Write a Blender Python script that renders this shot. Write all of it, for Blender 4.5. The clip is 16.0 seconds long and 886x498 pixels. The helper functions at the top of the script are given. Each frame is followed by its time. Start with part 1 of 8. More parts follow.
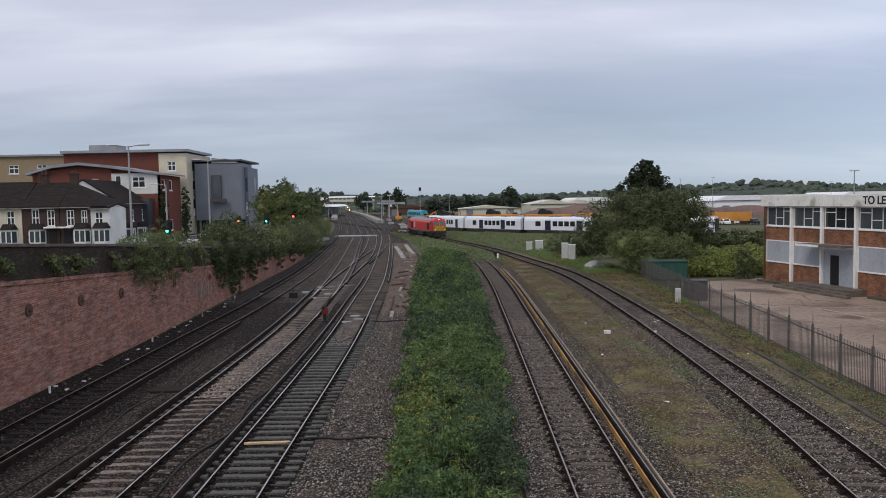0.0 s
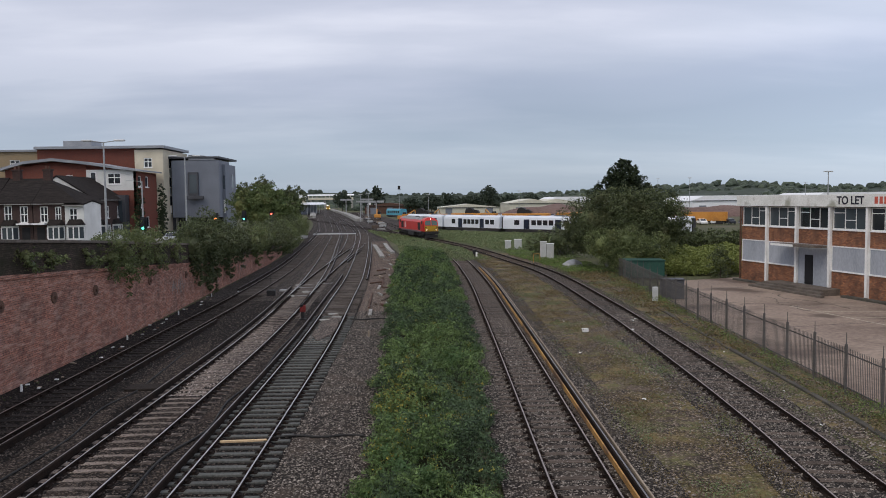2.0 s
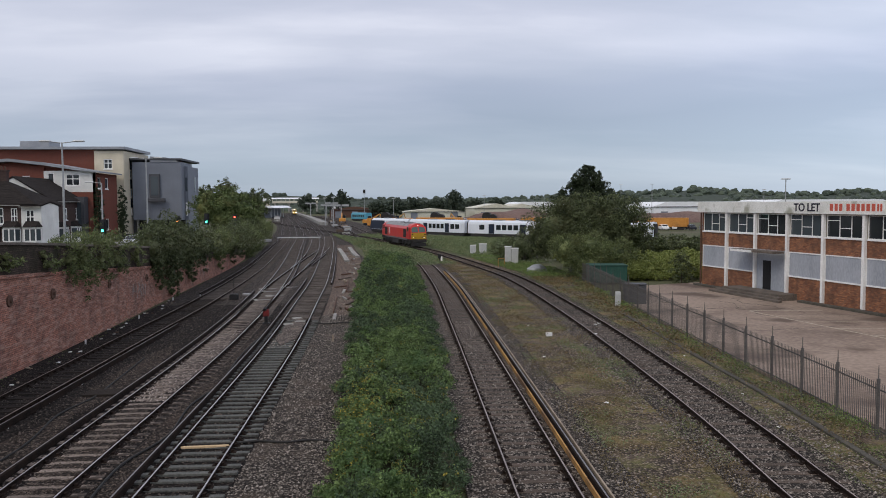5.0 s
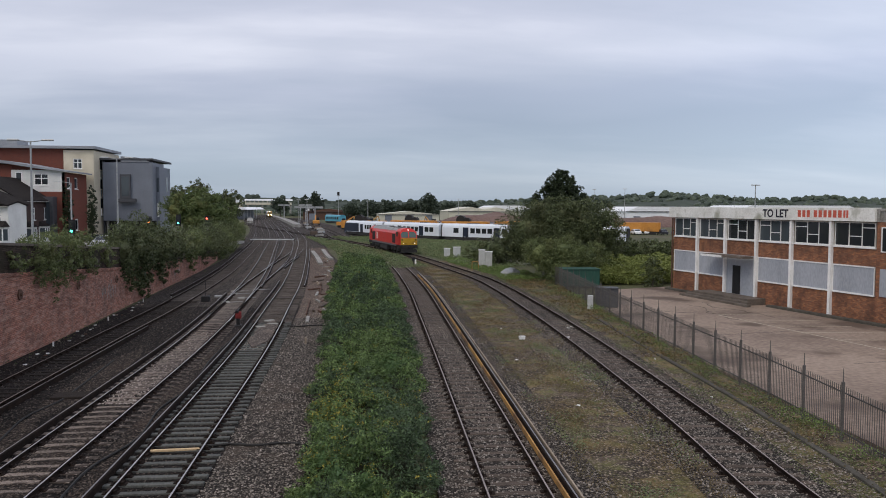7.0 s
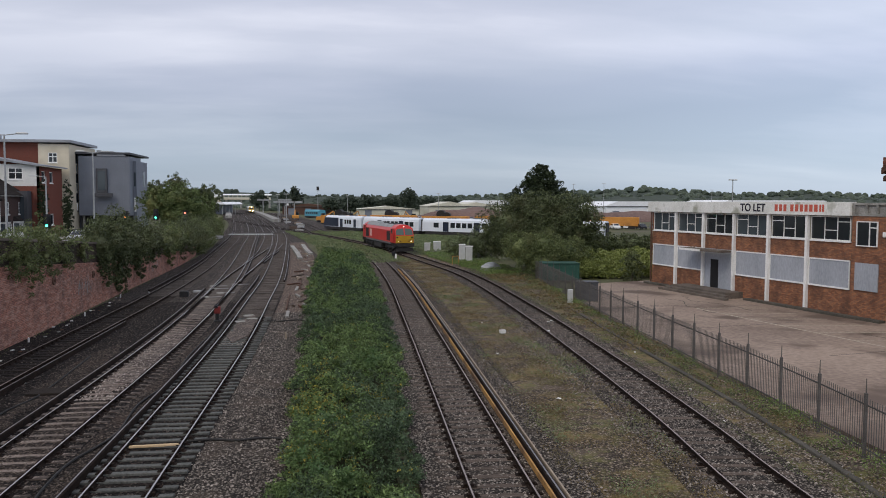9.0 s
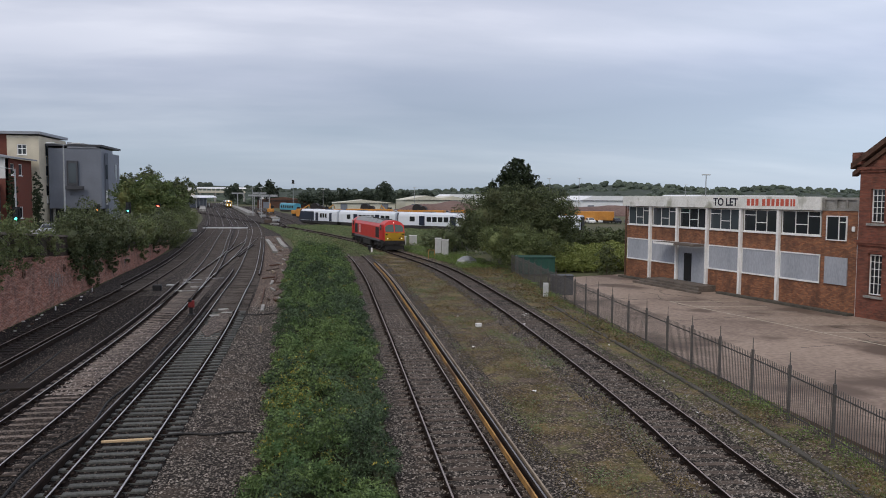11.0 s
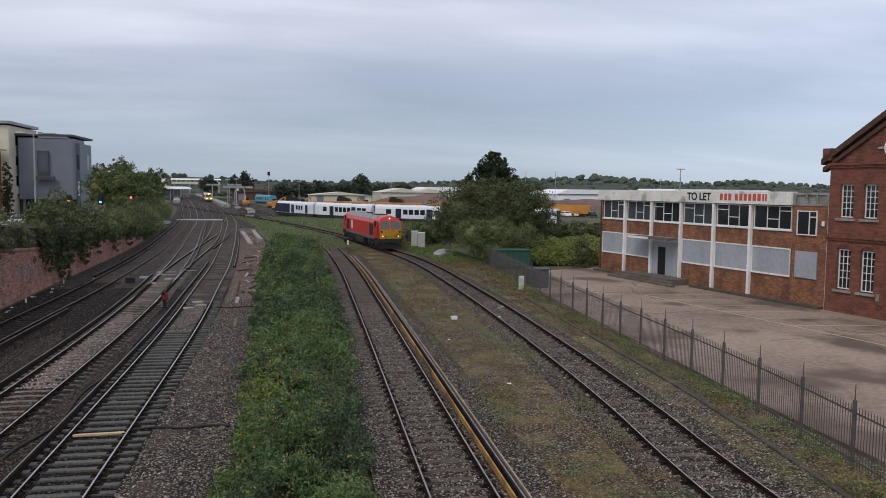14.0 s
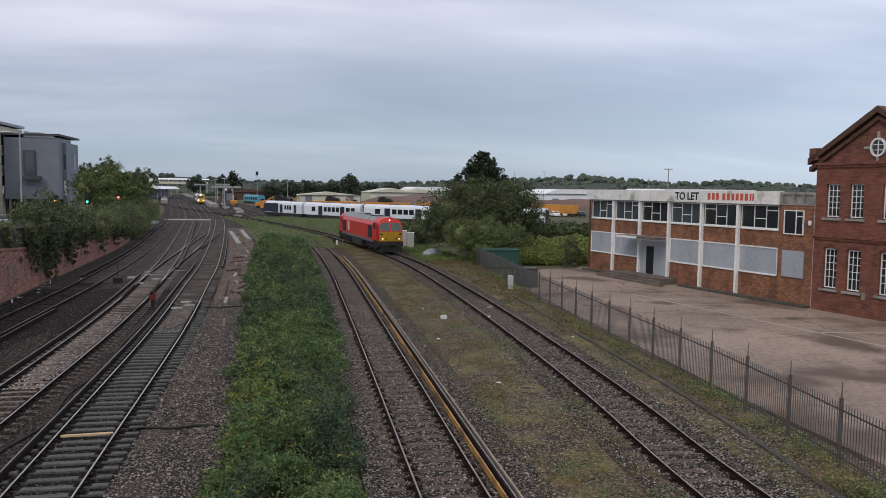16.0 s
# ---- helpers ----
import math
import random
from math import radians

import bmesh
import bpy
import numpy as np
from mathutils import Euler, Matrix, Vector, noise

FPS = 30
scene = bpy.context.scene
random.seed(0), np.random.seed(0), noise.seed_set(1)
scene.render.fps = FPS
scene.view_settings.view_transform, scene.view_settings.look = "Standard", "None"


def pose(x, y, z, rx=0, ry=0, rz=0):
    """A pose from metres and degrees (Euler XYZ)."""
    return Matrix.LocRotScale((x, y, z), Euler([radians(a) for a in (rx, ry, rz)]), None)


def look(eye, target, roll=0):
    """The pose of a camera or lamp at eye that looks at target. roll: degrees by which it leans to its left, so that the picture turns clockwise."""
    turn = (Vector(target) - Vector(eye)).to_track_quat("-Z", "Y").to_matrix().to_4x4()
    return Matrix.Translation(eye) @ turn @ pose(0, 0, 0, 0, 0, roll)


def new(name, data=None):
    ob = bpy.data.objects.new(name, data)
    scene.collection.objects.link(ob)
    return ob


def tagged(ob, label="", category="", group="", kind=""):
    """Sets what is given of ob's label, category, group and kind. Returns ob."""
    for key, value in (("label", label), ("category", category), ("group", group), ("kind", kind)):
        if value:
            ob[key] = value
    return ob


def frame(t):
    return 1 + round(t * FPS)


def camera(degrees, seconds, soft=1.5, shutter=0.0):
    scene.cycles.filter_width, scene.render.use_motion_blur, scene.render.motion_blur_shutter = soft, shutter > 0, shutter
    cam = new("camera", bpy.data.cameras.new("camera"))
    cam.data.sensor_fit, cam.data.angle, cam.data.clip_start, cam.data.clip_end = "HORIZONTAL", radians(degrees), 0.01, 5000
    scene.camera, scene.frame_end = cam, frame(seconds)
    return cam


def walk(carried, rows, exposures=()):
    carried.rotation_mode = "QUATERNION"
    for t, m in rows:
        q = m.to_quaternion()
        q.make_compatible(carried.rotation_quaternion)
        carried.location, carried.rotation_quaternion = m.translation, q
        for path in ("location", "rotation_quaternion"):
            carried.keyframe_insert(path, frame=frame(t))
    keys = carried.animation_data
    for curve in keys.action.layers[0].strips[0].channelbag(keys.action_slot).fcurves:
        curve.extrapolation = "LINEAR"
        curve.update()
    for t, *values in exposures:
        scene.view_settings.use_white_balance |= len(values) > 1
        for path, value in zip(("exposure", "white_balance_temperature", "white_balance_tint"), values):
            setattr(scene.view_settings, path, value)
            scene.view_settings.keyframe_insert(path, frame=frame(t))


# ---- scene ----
cam = camera(59.3, 16.0, soft=0.95)
PATH = [
    (0, (-0.002, -0.001, 7.006), (0.0, 1.995, 6.884), -1.0),
    (0.5, (0.012, -0.014, 6.995), (0.031, 1.982, 6.875), -1.0),
    (1, (0.04, -0.018, 6.99), (0.071, 1.979, 6.868), -0.9),
    (1.5, (0.031, -0.007, 6.967), (0.077, 1.989, 6.846), -0.8),
    (2, (0.007, 0.061, 6.955), (0.063, 2.057, 6.829), -0.7),
    (2.5, (-0.018, 0.051, 6.945), (0.048, 2.046, 6.822), -0.7),
    (3, (0.002, 0.006, 6.942), (0.081, 2.001, 6.825), -0.7),
    (3.5, (0.024, 0.022, 6.962), (0.112, 2.017, 6.849), -0.7),
    (4, (-0.015, 0.031, 6.952), (0.095, 2.025, 6.837), -0.5),
    (6.5, (0.033, -0.005, 6.971), (0.226, 1.982, 6.857), 0.0),
    (7, (0.008, -0.026, 6.96), (0.22, 1.96, 6.852), 0.2),
    (7.5, (0.021, 0.011, 6.936), (0.237, 1.996, 6.828), 0.2),
    (8, (0.026, 0.014, 6.938), (0.25, 1.998, 6.832), 0.1),
    (8.5, (0.003, 0.013, 6.944), (0.25, 1.994, 6.832), 0.2),
    (9, (-0.022, 0.012, 6.921), (0.241, 1.991, 6.8), 0.2),
    (11.5, (-0.022, 0.009, 6.894), (0.313, 1.976, 6.758), 0.5),
    (12, (-0.035, 0.001, 6.911), (0.31, 1.966, 6.781), 0.6),
    (12.5, (-0.007, 0.003, 6.907), (0.355, 1.965, 6.763), 0.6),
    (13, (-0.001, -0.006, 6.906), (0.372, 1.953, 6.757), 0.7),
    (13.5, (0.003, -0.007, 6.896), (0.381, 1.952, 6.747), 0.7),
    (14, (-0.001, -0.034, 6.912), (0.382, 1.923, 6.758), 0.7),
    (14.5, (-0.013, -0.022, 6.925), (0.376, 1.934, 6.773), 0.7),
    (15, (-0.009, -0.017, 6.92), (0.385, 1.937, 6.763), 0.8),
    (15.5, (-0.001, -0.041, 6.902), (0.396, 1.913, 6.742), 0.8),
    (16, (-0.027, -0.05, 6.895), (0.384, 1.902, 6.741), 0.7),
]
walk(cam, [(t, look(e, g, r)) for t, e, g, r in PATH])

# ---------------------------------------------------------------- light
SUN_EL, SUN_AZ = 48.0, 222.0
world = bpy.data.worlds.new("overcast_sky")
scene.world = world
world.use_nodes = True


def build_sky():
    nt = world.node_tree
    nt.nodes.clear()
    n, lk = nt.nodes.new, nt.links.new
    out, bg, bg2, add = n("ShaderNodeOutputWorld"), n("ShaderNodeBackground"), n("ShaderNodeBackground"), n("ShaderNodeAddShader")
    sky = n("ShaderNodeTexSky")
    sky.sky_type, sky.sun_disc = "NISHITA", False
    sky.sun_elevation, sky.sun_rotation = radians(SUN_EL), radians(SUN_AZ)
    lk(sky.outputs[0], bg2.inputs[0])
    bg2.inputs[1].default_value = 0.02
    co, sep = n("ShaderNodeTexCoord"), n("ShaderNodeSeparateXYZ")
    lk(co.outputs["Generated"], sep.inputs[0])
    # cloud layer seen in perspective: direction divided by its height
    zz = n("ShaderNodeMath"); zz.operation = "MAXIMUM"; zz.inputs[1].default_value = 0.0
    lk(sep.outputs[2], zz.inputs[0])
    za = n("ShaderNodeMath"); za.operation = "ADD"; za.inputs[1].default_value = 0.16
    lk(zz.outputs[0], za.inputs[0])
    dx, dy = n("ShaderNodeMath"), n("ShaderNodeMath")
    for d, o in ((dx, 0), (dy, 1)):
        d.operation = "DIVIDE"
        lk(sep.outputs[o], d.inputs[0]); lk(za.outputs[0], d.inputs[1])
    comb = n("ShaderNodeCombineXYZ")
    lk(dx.outputs[0], comb.inputs[0]); lk(dy.outputs[0], comb.inputs[1])
    mp = n("ShaderNodeMapping"); mp.inputs["Scale"].default_value = (0.32, 0.75, 1)
    mp.inputs["Rotation"].default_value = (0, 0, radians(-8)); mp.inputs["Location"].default_value = (1.35, 0.55, 0)
    lk(comb.outputs[0], mp.inputs[0])
    no = n("ShaderNodeTexNoise"); no.inputs["Scale"].default_value = 1.15; no.inputs["Detail"].default_value = 6; no.inputs["Roughness"].default_value = 0.52
    lk(mp.outputs[0], no.inputs[0])
    ramp = n("ShaderNodeValToRGB")
    e = ramp.color_ramp.elements
    e[0].position, e[0].color = 0.38, (0.33, 0.375, 0.49, 1)
    e[1].position, e[1].color = 0.63, (0.86, 0.86, 0.96, 1)
    m = ramp.color_ramp.elements.new(0.52); m.color = (0.55, 0.57, 0.69, 1)
    lk(no.outputs[0], ramp.inputs[0])
    # grey-blue shelf of cloud by height over the skyline
    el = n("ShaderNodeValToRGB")
    g = el.color_ramp.elements
    g[0].position, g[0].color = 0.0, (0.33, 0.415, 0.535, 1)
    g[1].position, g[1].color = 1.0, (0.80, 0.81, 0.90, 1)
    for p, c in ((0.05, (0.35, 0.435, 0.56, 1)), (0.11, (0.33, 0.39, 0.51, 1)), (0.155, (0.46, 0.50, 0.63, 1)), (0.205, (0.78, 0.80, 0.90, 1)), (0.28, (0.70, 0.72, 0.84, 1))):
        g.new(p).color = c
    wob = n("ShaderNodeMath"); wob.operation = "MULTIPLY_ADD"; wob.inputs[1].default_value = 0.09
    no2 = n("ShaderNodeTexNoise"); no2.inputs["Scale"].default_value = 2.2; no2.inputs["Detail"].default_value = 3
    mp2 = n("ShaderNodeMapping"); mp2.inputs["Scale"].default_value = (1.0, 1.0, 5.0)
    lk(co.outputs["Generated"], mp2.inputs[0]); lk(mp2.outputs[0], no2.inputs[0])
    sub = n("ShaderNodeMath"); sub.operation = "SUBTRACT"; sub.inputs[1].default_value = 0.5
    lk(no2.outputs[0], sub.inputs[0]); lk(sub.outputs[0], wob.inputs[0]); lk(zz.outputs[0], wob.inputs[2])
    lk(wob.outputs[0], el.inputs[0])
    mix = n("ShaderNodeMix"); mix.data_type = "RGBA"
    fade = n("ShaderNodeMapRange"); fade.inputs[1].default_value, fade.inputs[2].default_value, fade.inputs[3].default_value, fade.inputs[4].default_value = 0.02, 0.22, 0.12, 0.62
    lk(zz.outputs[0], fade.inputs[0]); lk(fade.outputs[0], mix.inputs[0])
    lk(el.outputs[0], mix.inputs[6]); lk(ramp.outputs[0], mix.inputs[7])
    # the cloud is thinner and brighter towards the east
    thin = n("ShaderNodeMapRange"); thin.interpolation_type = "SMOOTHSTEP"
    thin.inputs[1].default_value, thin.inputs[2].default_value, thin.inputs[3].default_value, thin.inputs[4].default_value = 0.12, 0.72, 0.88, 1.2
    lk(sep.outputs[0], thin.inputs[0]); lk(thin.outputs[0], bg.inputs[1])
    lk(mix.outputs[2], bg.inputs[0])
    lk(bg.outputs[0], add.inputs[0]); lk(bg2.outputs[0], add.inputs[1]); lk(add.outputs[0], out.inputs[0])


build_sky()
sun = new("sun", bpy.data.lights.new("sun", "SUN"))
sun.data.energy, sun.data.angle, sun.data.color = 1.1, radians(25), (1.0, 0.90, 0.76)
sun.matrix_world = look((0, 0, 60), (60 * math.sin(radians(SUN_AZ + 180)), 60 * math.cos(radians(SUN_AZ + 180)), 60 - 60 * math.tan(radians(SUN_EL))))


# ---------------------------------------------------------------- materials
def material(name, dark, light, rough=0.8, scale=4.0, fine=40.0, bump=0.3, metal=0.0, spread=0.15, dist=0.02, stretch=(1, 1, 1), emit=None, power=0.0, blotch=None, spec=0.35):
    """Two scales of noise between two colours, a random shift for each object, and relief."""
    m = bpy.data.materials.new(name)
    m.use_nodes = True
    nt = m.node_tree
    n, lk = nt.nodes.new, nt.links.new
    bs = nt.nodes["Principled BSDF"]
    co, mp = n("ShaderNodeTexCoord"), n("ShaderNodeMapping")
    mp.inputs["Scale"].default_value = stretch
    lk(co.outputs["Object"], mp.inputs[0])
    a, b = n("ShaderNodeTexNoise"), n("ShaderNodeTexNoise")
    a.inputs["Scale"].default_value, b.inputs["Scale"].default_value = scale, fine
    a.inputs["Detail"].default_value, b.inputs["Detail"].default_value = 5, 3
    lk(mp.outputs[0], a.inputs[0]); lk(mp.outputs[0], b.inputs[0])
    avg = n("ShaderNodeMath"); avg.operation = "ADD"
    lk(a.outputs[0], avg.inputs[0]); lk(b.outputs[0], avg.inputs[1])
    mr = n("ShaderNodeMapRange")
    mr.inputs[1].default_value, mr.inputs[2].default_value = 0.72, 1.28
    lk(avg.outputs[0], mr.inputs[0])
    mix = n("ShaderNodeMix"); mix.data_type = "RGBA"
    mix.inputs[6].default_value, mix.inputs[7].default_value = (*dark, 1), (*light, 1)
    lk(mr.outputs[0], mix.inputs[0])
    col = mix.outputs[2]
    if blotch:
        c = n("ShaderNodeTexNoise"); c.inputs["Scale"].default_value = blotch[1]; c.inputs["Detail"].default_value = 6
        lk(mp.outputs[0], c.inputs[0])
        cr = n("ShaderNodeMapRange"); cr.inputs[1].default_value, cr.inputs[2].default_value = blotch[2], blotch[2] + 0.12
        lk(c.outputs[0], cr.inputs[0])
        mx = n("ShaderNodeMix"); mx.data_type = "RGBA"; mx.inputs[7].default_value = (*blotch[0], 1)
        lk(cr.outputs[0], mx.inputs[0]); lk(col, mx.inputs[6])
        col = mx.outputs[2]
    if spread:
        oi, hs = n("ShaderNodeObjectInfo"), n("ShaderNodeHueSaturation")
        ge = n("ShaderNodeNewGeometry")
        s2 = n("ShaderNodeMath"); s2.operation = "ADD"
        lk(oi.outputs["Random"], s2.inputs[0]); lk(ge.outputs["Random Per Island"], s2.inputs[1])
        r2 = n("ShaderNodeMapRange")
        r2.inputs[2].default_value = 2.0
        r2.inputs[3].default_value, r2.inputs[4].default_value = 1 - spread, 1 + spread
        lk(s2.outputs[0], r2.inputs[0]); lk(r2.outputs[0], hs.inputs["Value"]); lk(col, hs.inputs["Color"])
        col = hs.outputs[0]
    lk(col, bs.inputs["Base Color"])
    bs.inputs["Metallic"].default_value = metal
    bs.inputs["Specular IOR Level"].default_value = spec
    rr = n("ShaderNodeMapRange"); rr.inputs[3].default_value, rr.inputs[4].default_value = max(rough - 0.12, 0.02), min(rough + 0.1, 1)
    lk(a.outputs[0], rr.inputs[0]); lk(rr.outputs[0], bs.inputs["Roughness"])
    if bump:
        bp = n("ShaderNodeBump"); bp.inputs["Strength"].default_value = bump; bp.inputs["Distance"].default_value = dist
        lk(avg.outputs[0], bp.inputs["Height"]); lk(bp.outputs[0], bs.inputs["Normal"])
    if emit:
        bs.inputs["Emission Color"].default_value = (*emit, 1)
        bs.inputs["Emission Strength"].default_value = power
    return m


def brick_material(name, c1, c2, mortar, w=0.225, h=0.075, dirt=(0.06, 0.05, 0.045), dirty=0.55, vertical="xz", dust=None):
    """Brick courses at true size, with soot."""
    m = bpy.data.materials.new(name)
    m.use_nodes = True
    nt = m.node_tree
    n, lk = nt.nodes.new, nt.links.new
    bs = nt.nodes["Principled BSDF"]
    co, sep, comb = n("ShaderNodeTexCoord"), n("ShaderNodeSeparateXYZ"), n("ShaderNodeCombineXYZ")
    lk(co.outputs["Object"], sep.inputs[0])
    ad = n("ShaderNodeMath"); ad.operation = "ADD"
    lk(sep.outputs[0], ad.inputs[0]); lk(sep.outputs[1], ad.inputs[1])
    lk(ad.outputs[0], comb.inputs[0]); lk(sep.outputs[2], comb.inputs[1])
    br = n("ShaderNodeTexBrick")
    br.inputs["Color1"].default_value, br.inputs["Color2"].default_value, br.inputs["Mortar"].default_value = (*c1, 1), (*c2, 1), (*mortar, 1)
    br.inputs["Scale"].default_value = 1.0
    br.inputs["Brick Width"].default_value, br.inputs["Row Height"].default_value = w, h
    br.inputs["Mortar Size"].default_value = 0.008
    lk(comb.outputs[0], br.inputs[0])
    no = n("ShaderNodeTexNoise"); no.inputs["Scale"].default_value = 0.9; no.inputs["Detail"].default_value = 8; no.inputs["Roughness"].default_value = 0.65
    lk(co.outputs["Object"], no.inputs[0])
    # soot in broad patches and in streaks that run down the face
    runs = n("ShaderNodeMapping"); runs.inputs["Scale"].default_value = (1.6, 1.6, 0.22)
    ns = n("ShaderNodeTexNoise"); ns.inputs["Scale"].default_value = 1.3; ns.inputs["Detail"].default_value = 6
    lk(co.outputs["Object"], runs.inputs[0]); lk(runs.outputs[0], ns.inputs[0])
    half = n("ShaderNodeMix"); half.inputs[0].default_value = 0.22
    lk(no.outputs[0], half.inputs[2]); lk(ns.outputs[0], half.inputs[3])
    mr = n("ShaderNodeMapRange"); mr.inputs[1].default_value, mr.inputs[2].default_value = dirty - 0.10, dirty + 0.12
    lk(half.outputs[0], mr.inputs[0])
    mx = n("ShaderNodeMix"); mx.data_type = "RGBA"; mx.inputs[7].default_value = (*dirt, 1)
    lk(mr.outputs[0], mx.inputs[0]); lk(br.outputs[0], mx.inputs[6])
    col = mx.outputs[2]
    if dust:
        n3 = n("ShaderNodeTexNoise"); n3.inputs["Scale"].default_value = 2.6; n3.inputs["Detail"].default_value = 8; n3.inputs["Roughness"].default_value = 0.75
        beds = n("ShaderNodeMapping"); beds.inputs["Scale"].default_value = (0.5, 0.5, 3.2)
        lk(co.outputs["Object"], beds.inputs[0]); lk(beds.outputs[0], n3.inputs[0])
        m3 = n("ShaderNodeMapRange"); m3.inputs[1].default_value, m3.inputs[2].default_value, m3.inputs[4].default_value = 0.46, 0.72, 0.8
        lk(n3.outputs[0], m3.inputs[0])
        x3 = n("ShaderNodeMix"); x3.data_type = "RGBA"; x3.inputs[7].default_value = (*dust, 1)
        lk(m3.outputs[0], x3.inputs[0]); lk(col, x3.inputs[6])
        col = x3.outputs[2]
    lk(col, bs.inputs["Base Color"])
    bs.inputs["Roughness"].default_value = 0.9
    bs.inputs["Specular IOR Level"].default_value = 0.15
    bp = n("ShaderNodeBump"); bp.inputs["Strength"].default_value = 0.5; bp.inputs["Distance"].default_value = 0.02
    lk(br.outputs["Fac"], bp.inputs["Height"]); bp.invert = True
    lk(bp.outputs[0], bs.inputs["Normal"])
    return m


def glass_material(name, tint, rough=0.08):
    m = bpy.data.materials.new(name)
    m.use_nodes = True
    bs = m.node_tree.nodes["Principled BSDF"]
    bs.inputs["Base Color"].default_value = (*tint, 1)
    bs.inputs["Roughness"].default_value = rough
    bs.inputs["Specular IOR Level"].default_value = 0.7
    return m


def leaf_material(name, a, b, c=None):
    """Leaves: each leaf its own shade, with patches over the plant."""
    m = bpy.data.materials.new(name)
    m.use_nodes = True
    nt = m.node_tree
    n, lk = nt.nodes.new, nt.links.new
    bs = nt.nodes["Principled BSDF"]
    ge, co = n("ShaderNodeNewGeometry"), n("ShaderNodeTexCoord")
    mix = n("ShaderNodeMix"); mix.data_type = "RGBA"
    mix.inputs[6].default_value, mix.inputs[7].default_value = (*a, 1), (*b, 1)
    lk(ge.outputs["Random Per Island"], mix.inputs[0])
    col = mix.outputs[2]
    no = n("ShaderNodeTexNoise"); no.inputs["Scale"].default_value = 0.55; no.inputs["Detail"].default_value = 4
    lk(co.outputs["Object"], no.inputs[0])
    if c:
        mr = n("ShaderNodeMapRange"); mr.inputs[1].default_value, mr.inputs[2].default_value = 0.52, 0.68
        lk(no.outputs[0], mr.inputs[0])
        m2 = n("ShaderNodeMix"); m2.data_type = "RGBA"; m2.inputs[7].default_value = (*c, 1)
        lk(mr.outputs[0], m2.inputs[0]); lk(col, m2.inputs[6])
        col = m2.outputs[2]
    lk(col, bs.inputs["Base Color"])
    bs.inputs["Roughness"].default_value = 0.6
    bs.inputs["Specular IOR Level"].default_value = 0.25
    return m


def stony(name, dark, light, gap, cell=0.075, moss=None, mossy=0.55, patch=None, bump=1.0):
    """Broken stone: each stone its own shade, dark joints, broad stains, and moss where given."""
    m = bpy.data.materials.new(name)
    m.use_nodes = True
    nt = m.node_tree
    n, lk = nt.nodes.new, nt.links.new
    bs = nt.nodes["Principled BSDF"]
    co = n("ShaderNodeTexCoord")
    vo = n("ShaderNodeTexVoronoi"); vo.inputs["Scale"].default_value = 1 / cell
    lk(co.outputs["Object"], vo.inputs["Vector"])
    sp = n("ShaderNodeSeparateColor"); lk(vo.outputs["Color"], sp.inputs[0])
    pw = n("ShaderNodeMath"); pw.operation = "POWER"; pw.inputs[1].default_value = 2.0
    lk(sp.outputs[0], pw.inputs[0])
    mx = n("ShaderNodeMix"); mx.data_type = "RGBA"
    mx.inputs[6].default_value, mx.inputs[7].default_value = (*dark, 1), (*light, 1)
    lk(pw.outputs[0], mx.inputs[0])
    gr = n("ShaderNodeMapRange"); gr.inputs[1].default_value, gr.inputs[2].default_value = 0.30, 0.62
    lk(vo.outputs["Distance"], gr.inputs[0])
    g2 = n("ShaderNodeMix"); g2.data_type = "RGBA"; g2.inputs[7].default_value = (*gap, 1)
    lk(gr.outputs[0], g2.inputs[0]); lk(mx.outputs[2], g2.inputs[6])
    col = g2.outputs[2]

    def lay(col, tint, scale, at, width, rough=0.6):
        no = n("ShaderNodeTexNoise"); no.inputs["Scale"].default_value = scale; no.inputs["Detail"].default_value = 9; no.inputs["Roughness"].default_value = rough
        lk(co.outputs["Object"], no.inputs[0])
        mr = n("ShaderNodeMapRange"); mr.inputs[1].default_value, mr.inputs[2].default_value, mr.inputs[4].default_value = at, at + width, 0.85
        lk(no.outputs[0], mr.inputs[0])
        z = n("ShaderNodeMix"); z.data_type = "RGBA"; z.inputs[7].default_value = (*tint, 1)
        lk(mr.outputs[0], z.inputs[0]); lk(col, z.inputs[6])
        return z.outputs[2]
    if patch:
        col = lay(col, patch, 0.45, 0.52, 0.2)
    if moss:
        for k, tint in enumerate(moss):
            col = lay(col, tint, 0.42 + 0.5 * k, mossy, 0.14, 0.78)
    lk(col, bs.inputs["Base Color"])
    bs.inputs["Roughness"].default_value = 0.95
    bs.inputs["Specular IOR Level"].default_value = 0.2
    bp = n("ShaderNodeBump"); bp.inputs["Strength"].default_value = bump; bp.inputs["Distance"].default_value = 0.05; bp.invert = True
    lk(vo.outputs["Distance"], bp.inputs["Height"]); lk(bp.outputs[0], bs.inputs["Normal"])
    return m


BALLAST = stony("ballast_stone", (0.050, 0.043, 0.036), (0.37, 0.315, 0.265), (0.018, 0.0145, 0.012), patch=(0.095, 0.072, 0.056), cell=0.06)
BALLAST_DARK = stony("ballast_dark_oily", (0.0095, 0.0075, 0.006), (0.072, 0.055, 0.045), (0.004, 0.003, 0.0025), patch=(0.016, 0.012, 0.0095))
STONE = material("ballast_chip", (0.055, 0.048, 0.041), (0.40, 0.35, 0.305), 0.95, 3, 30, 0.3, spread=0.75)
STONE_DARK = material("ballast_chip_dark", (0.016, 0.013, 0.011), (0.125, 0.102, 0.088), 0.95, 3, 30, 0.3, spread=0.8)
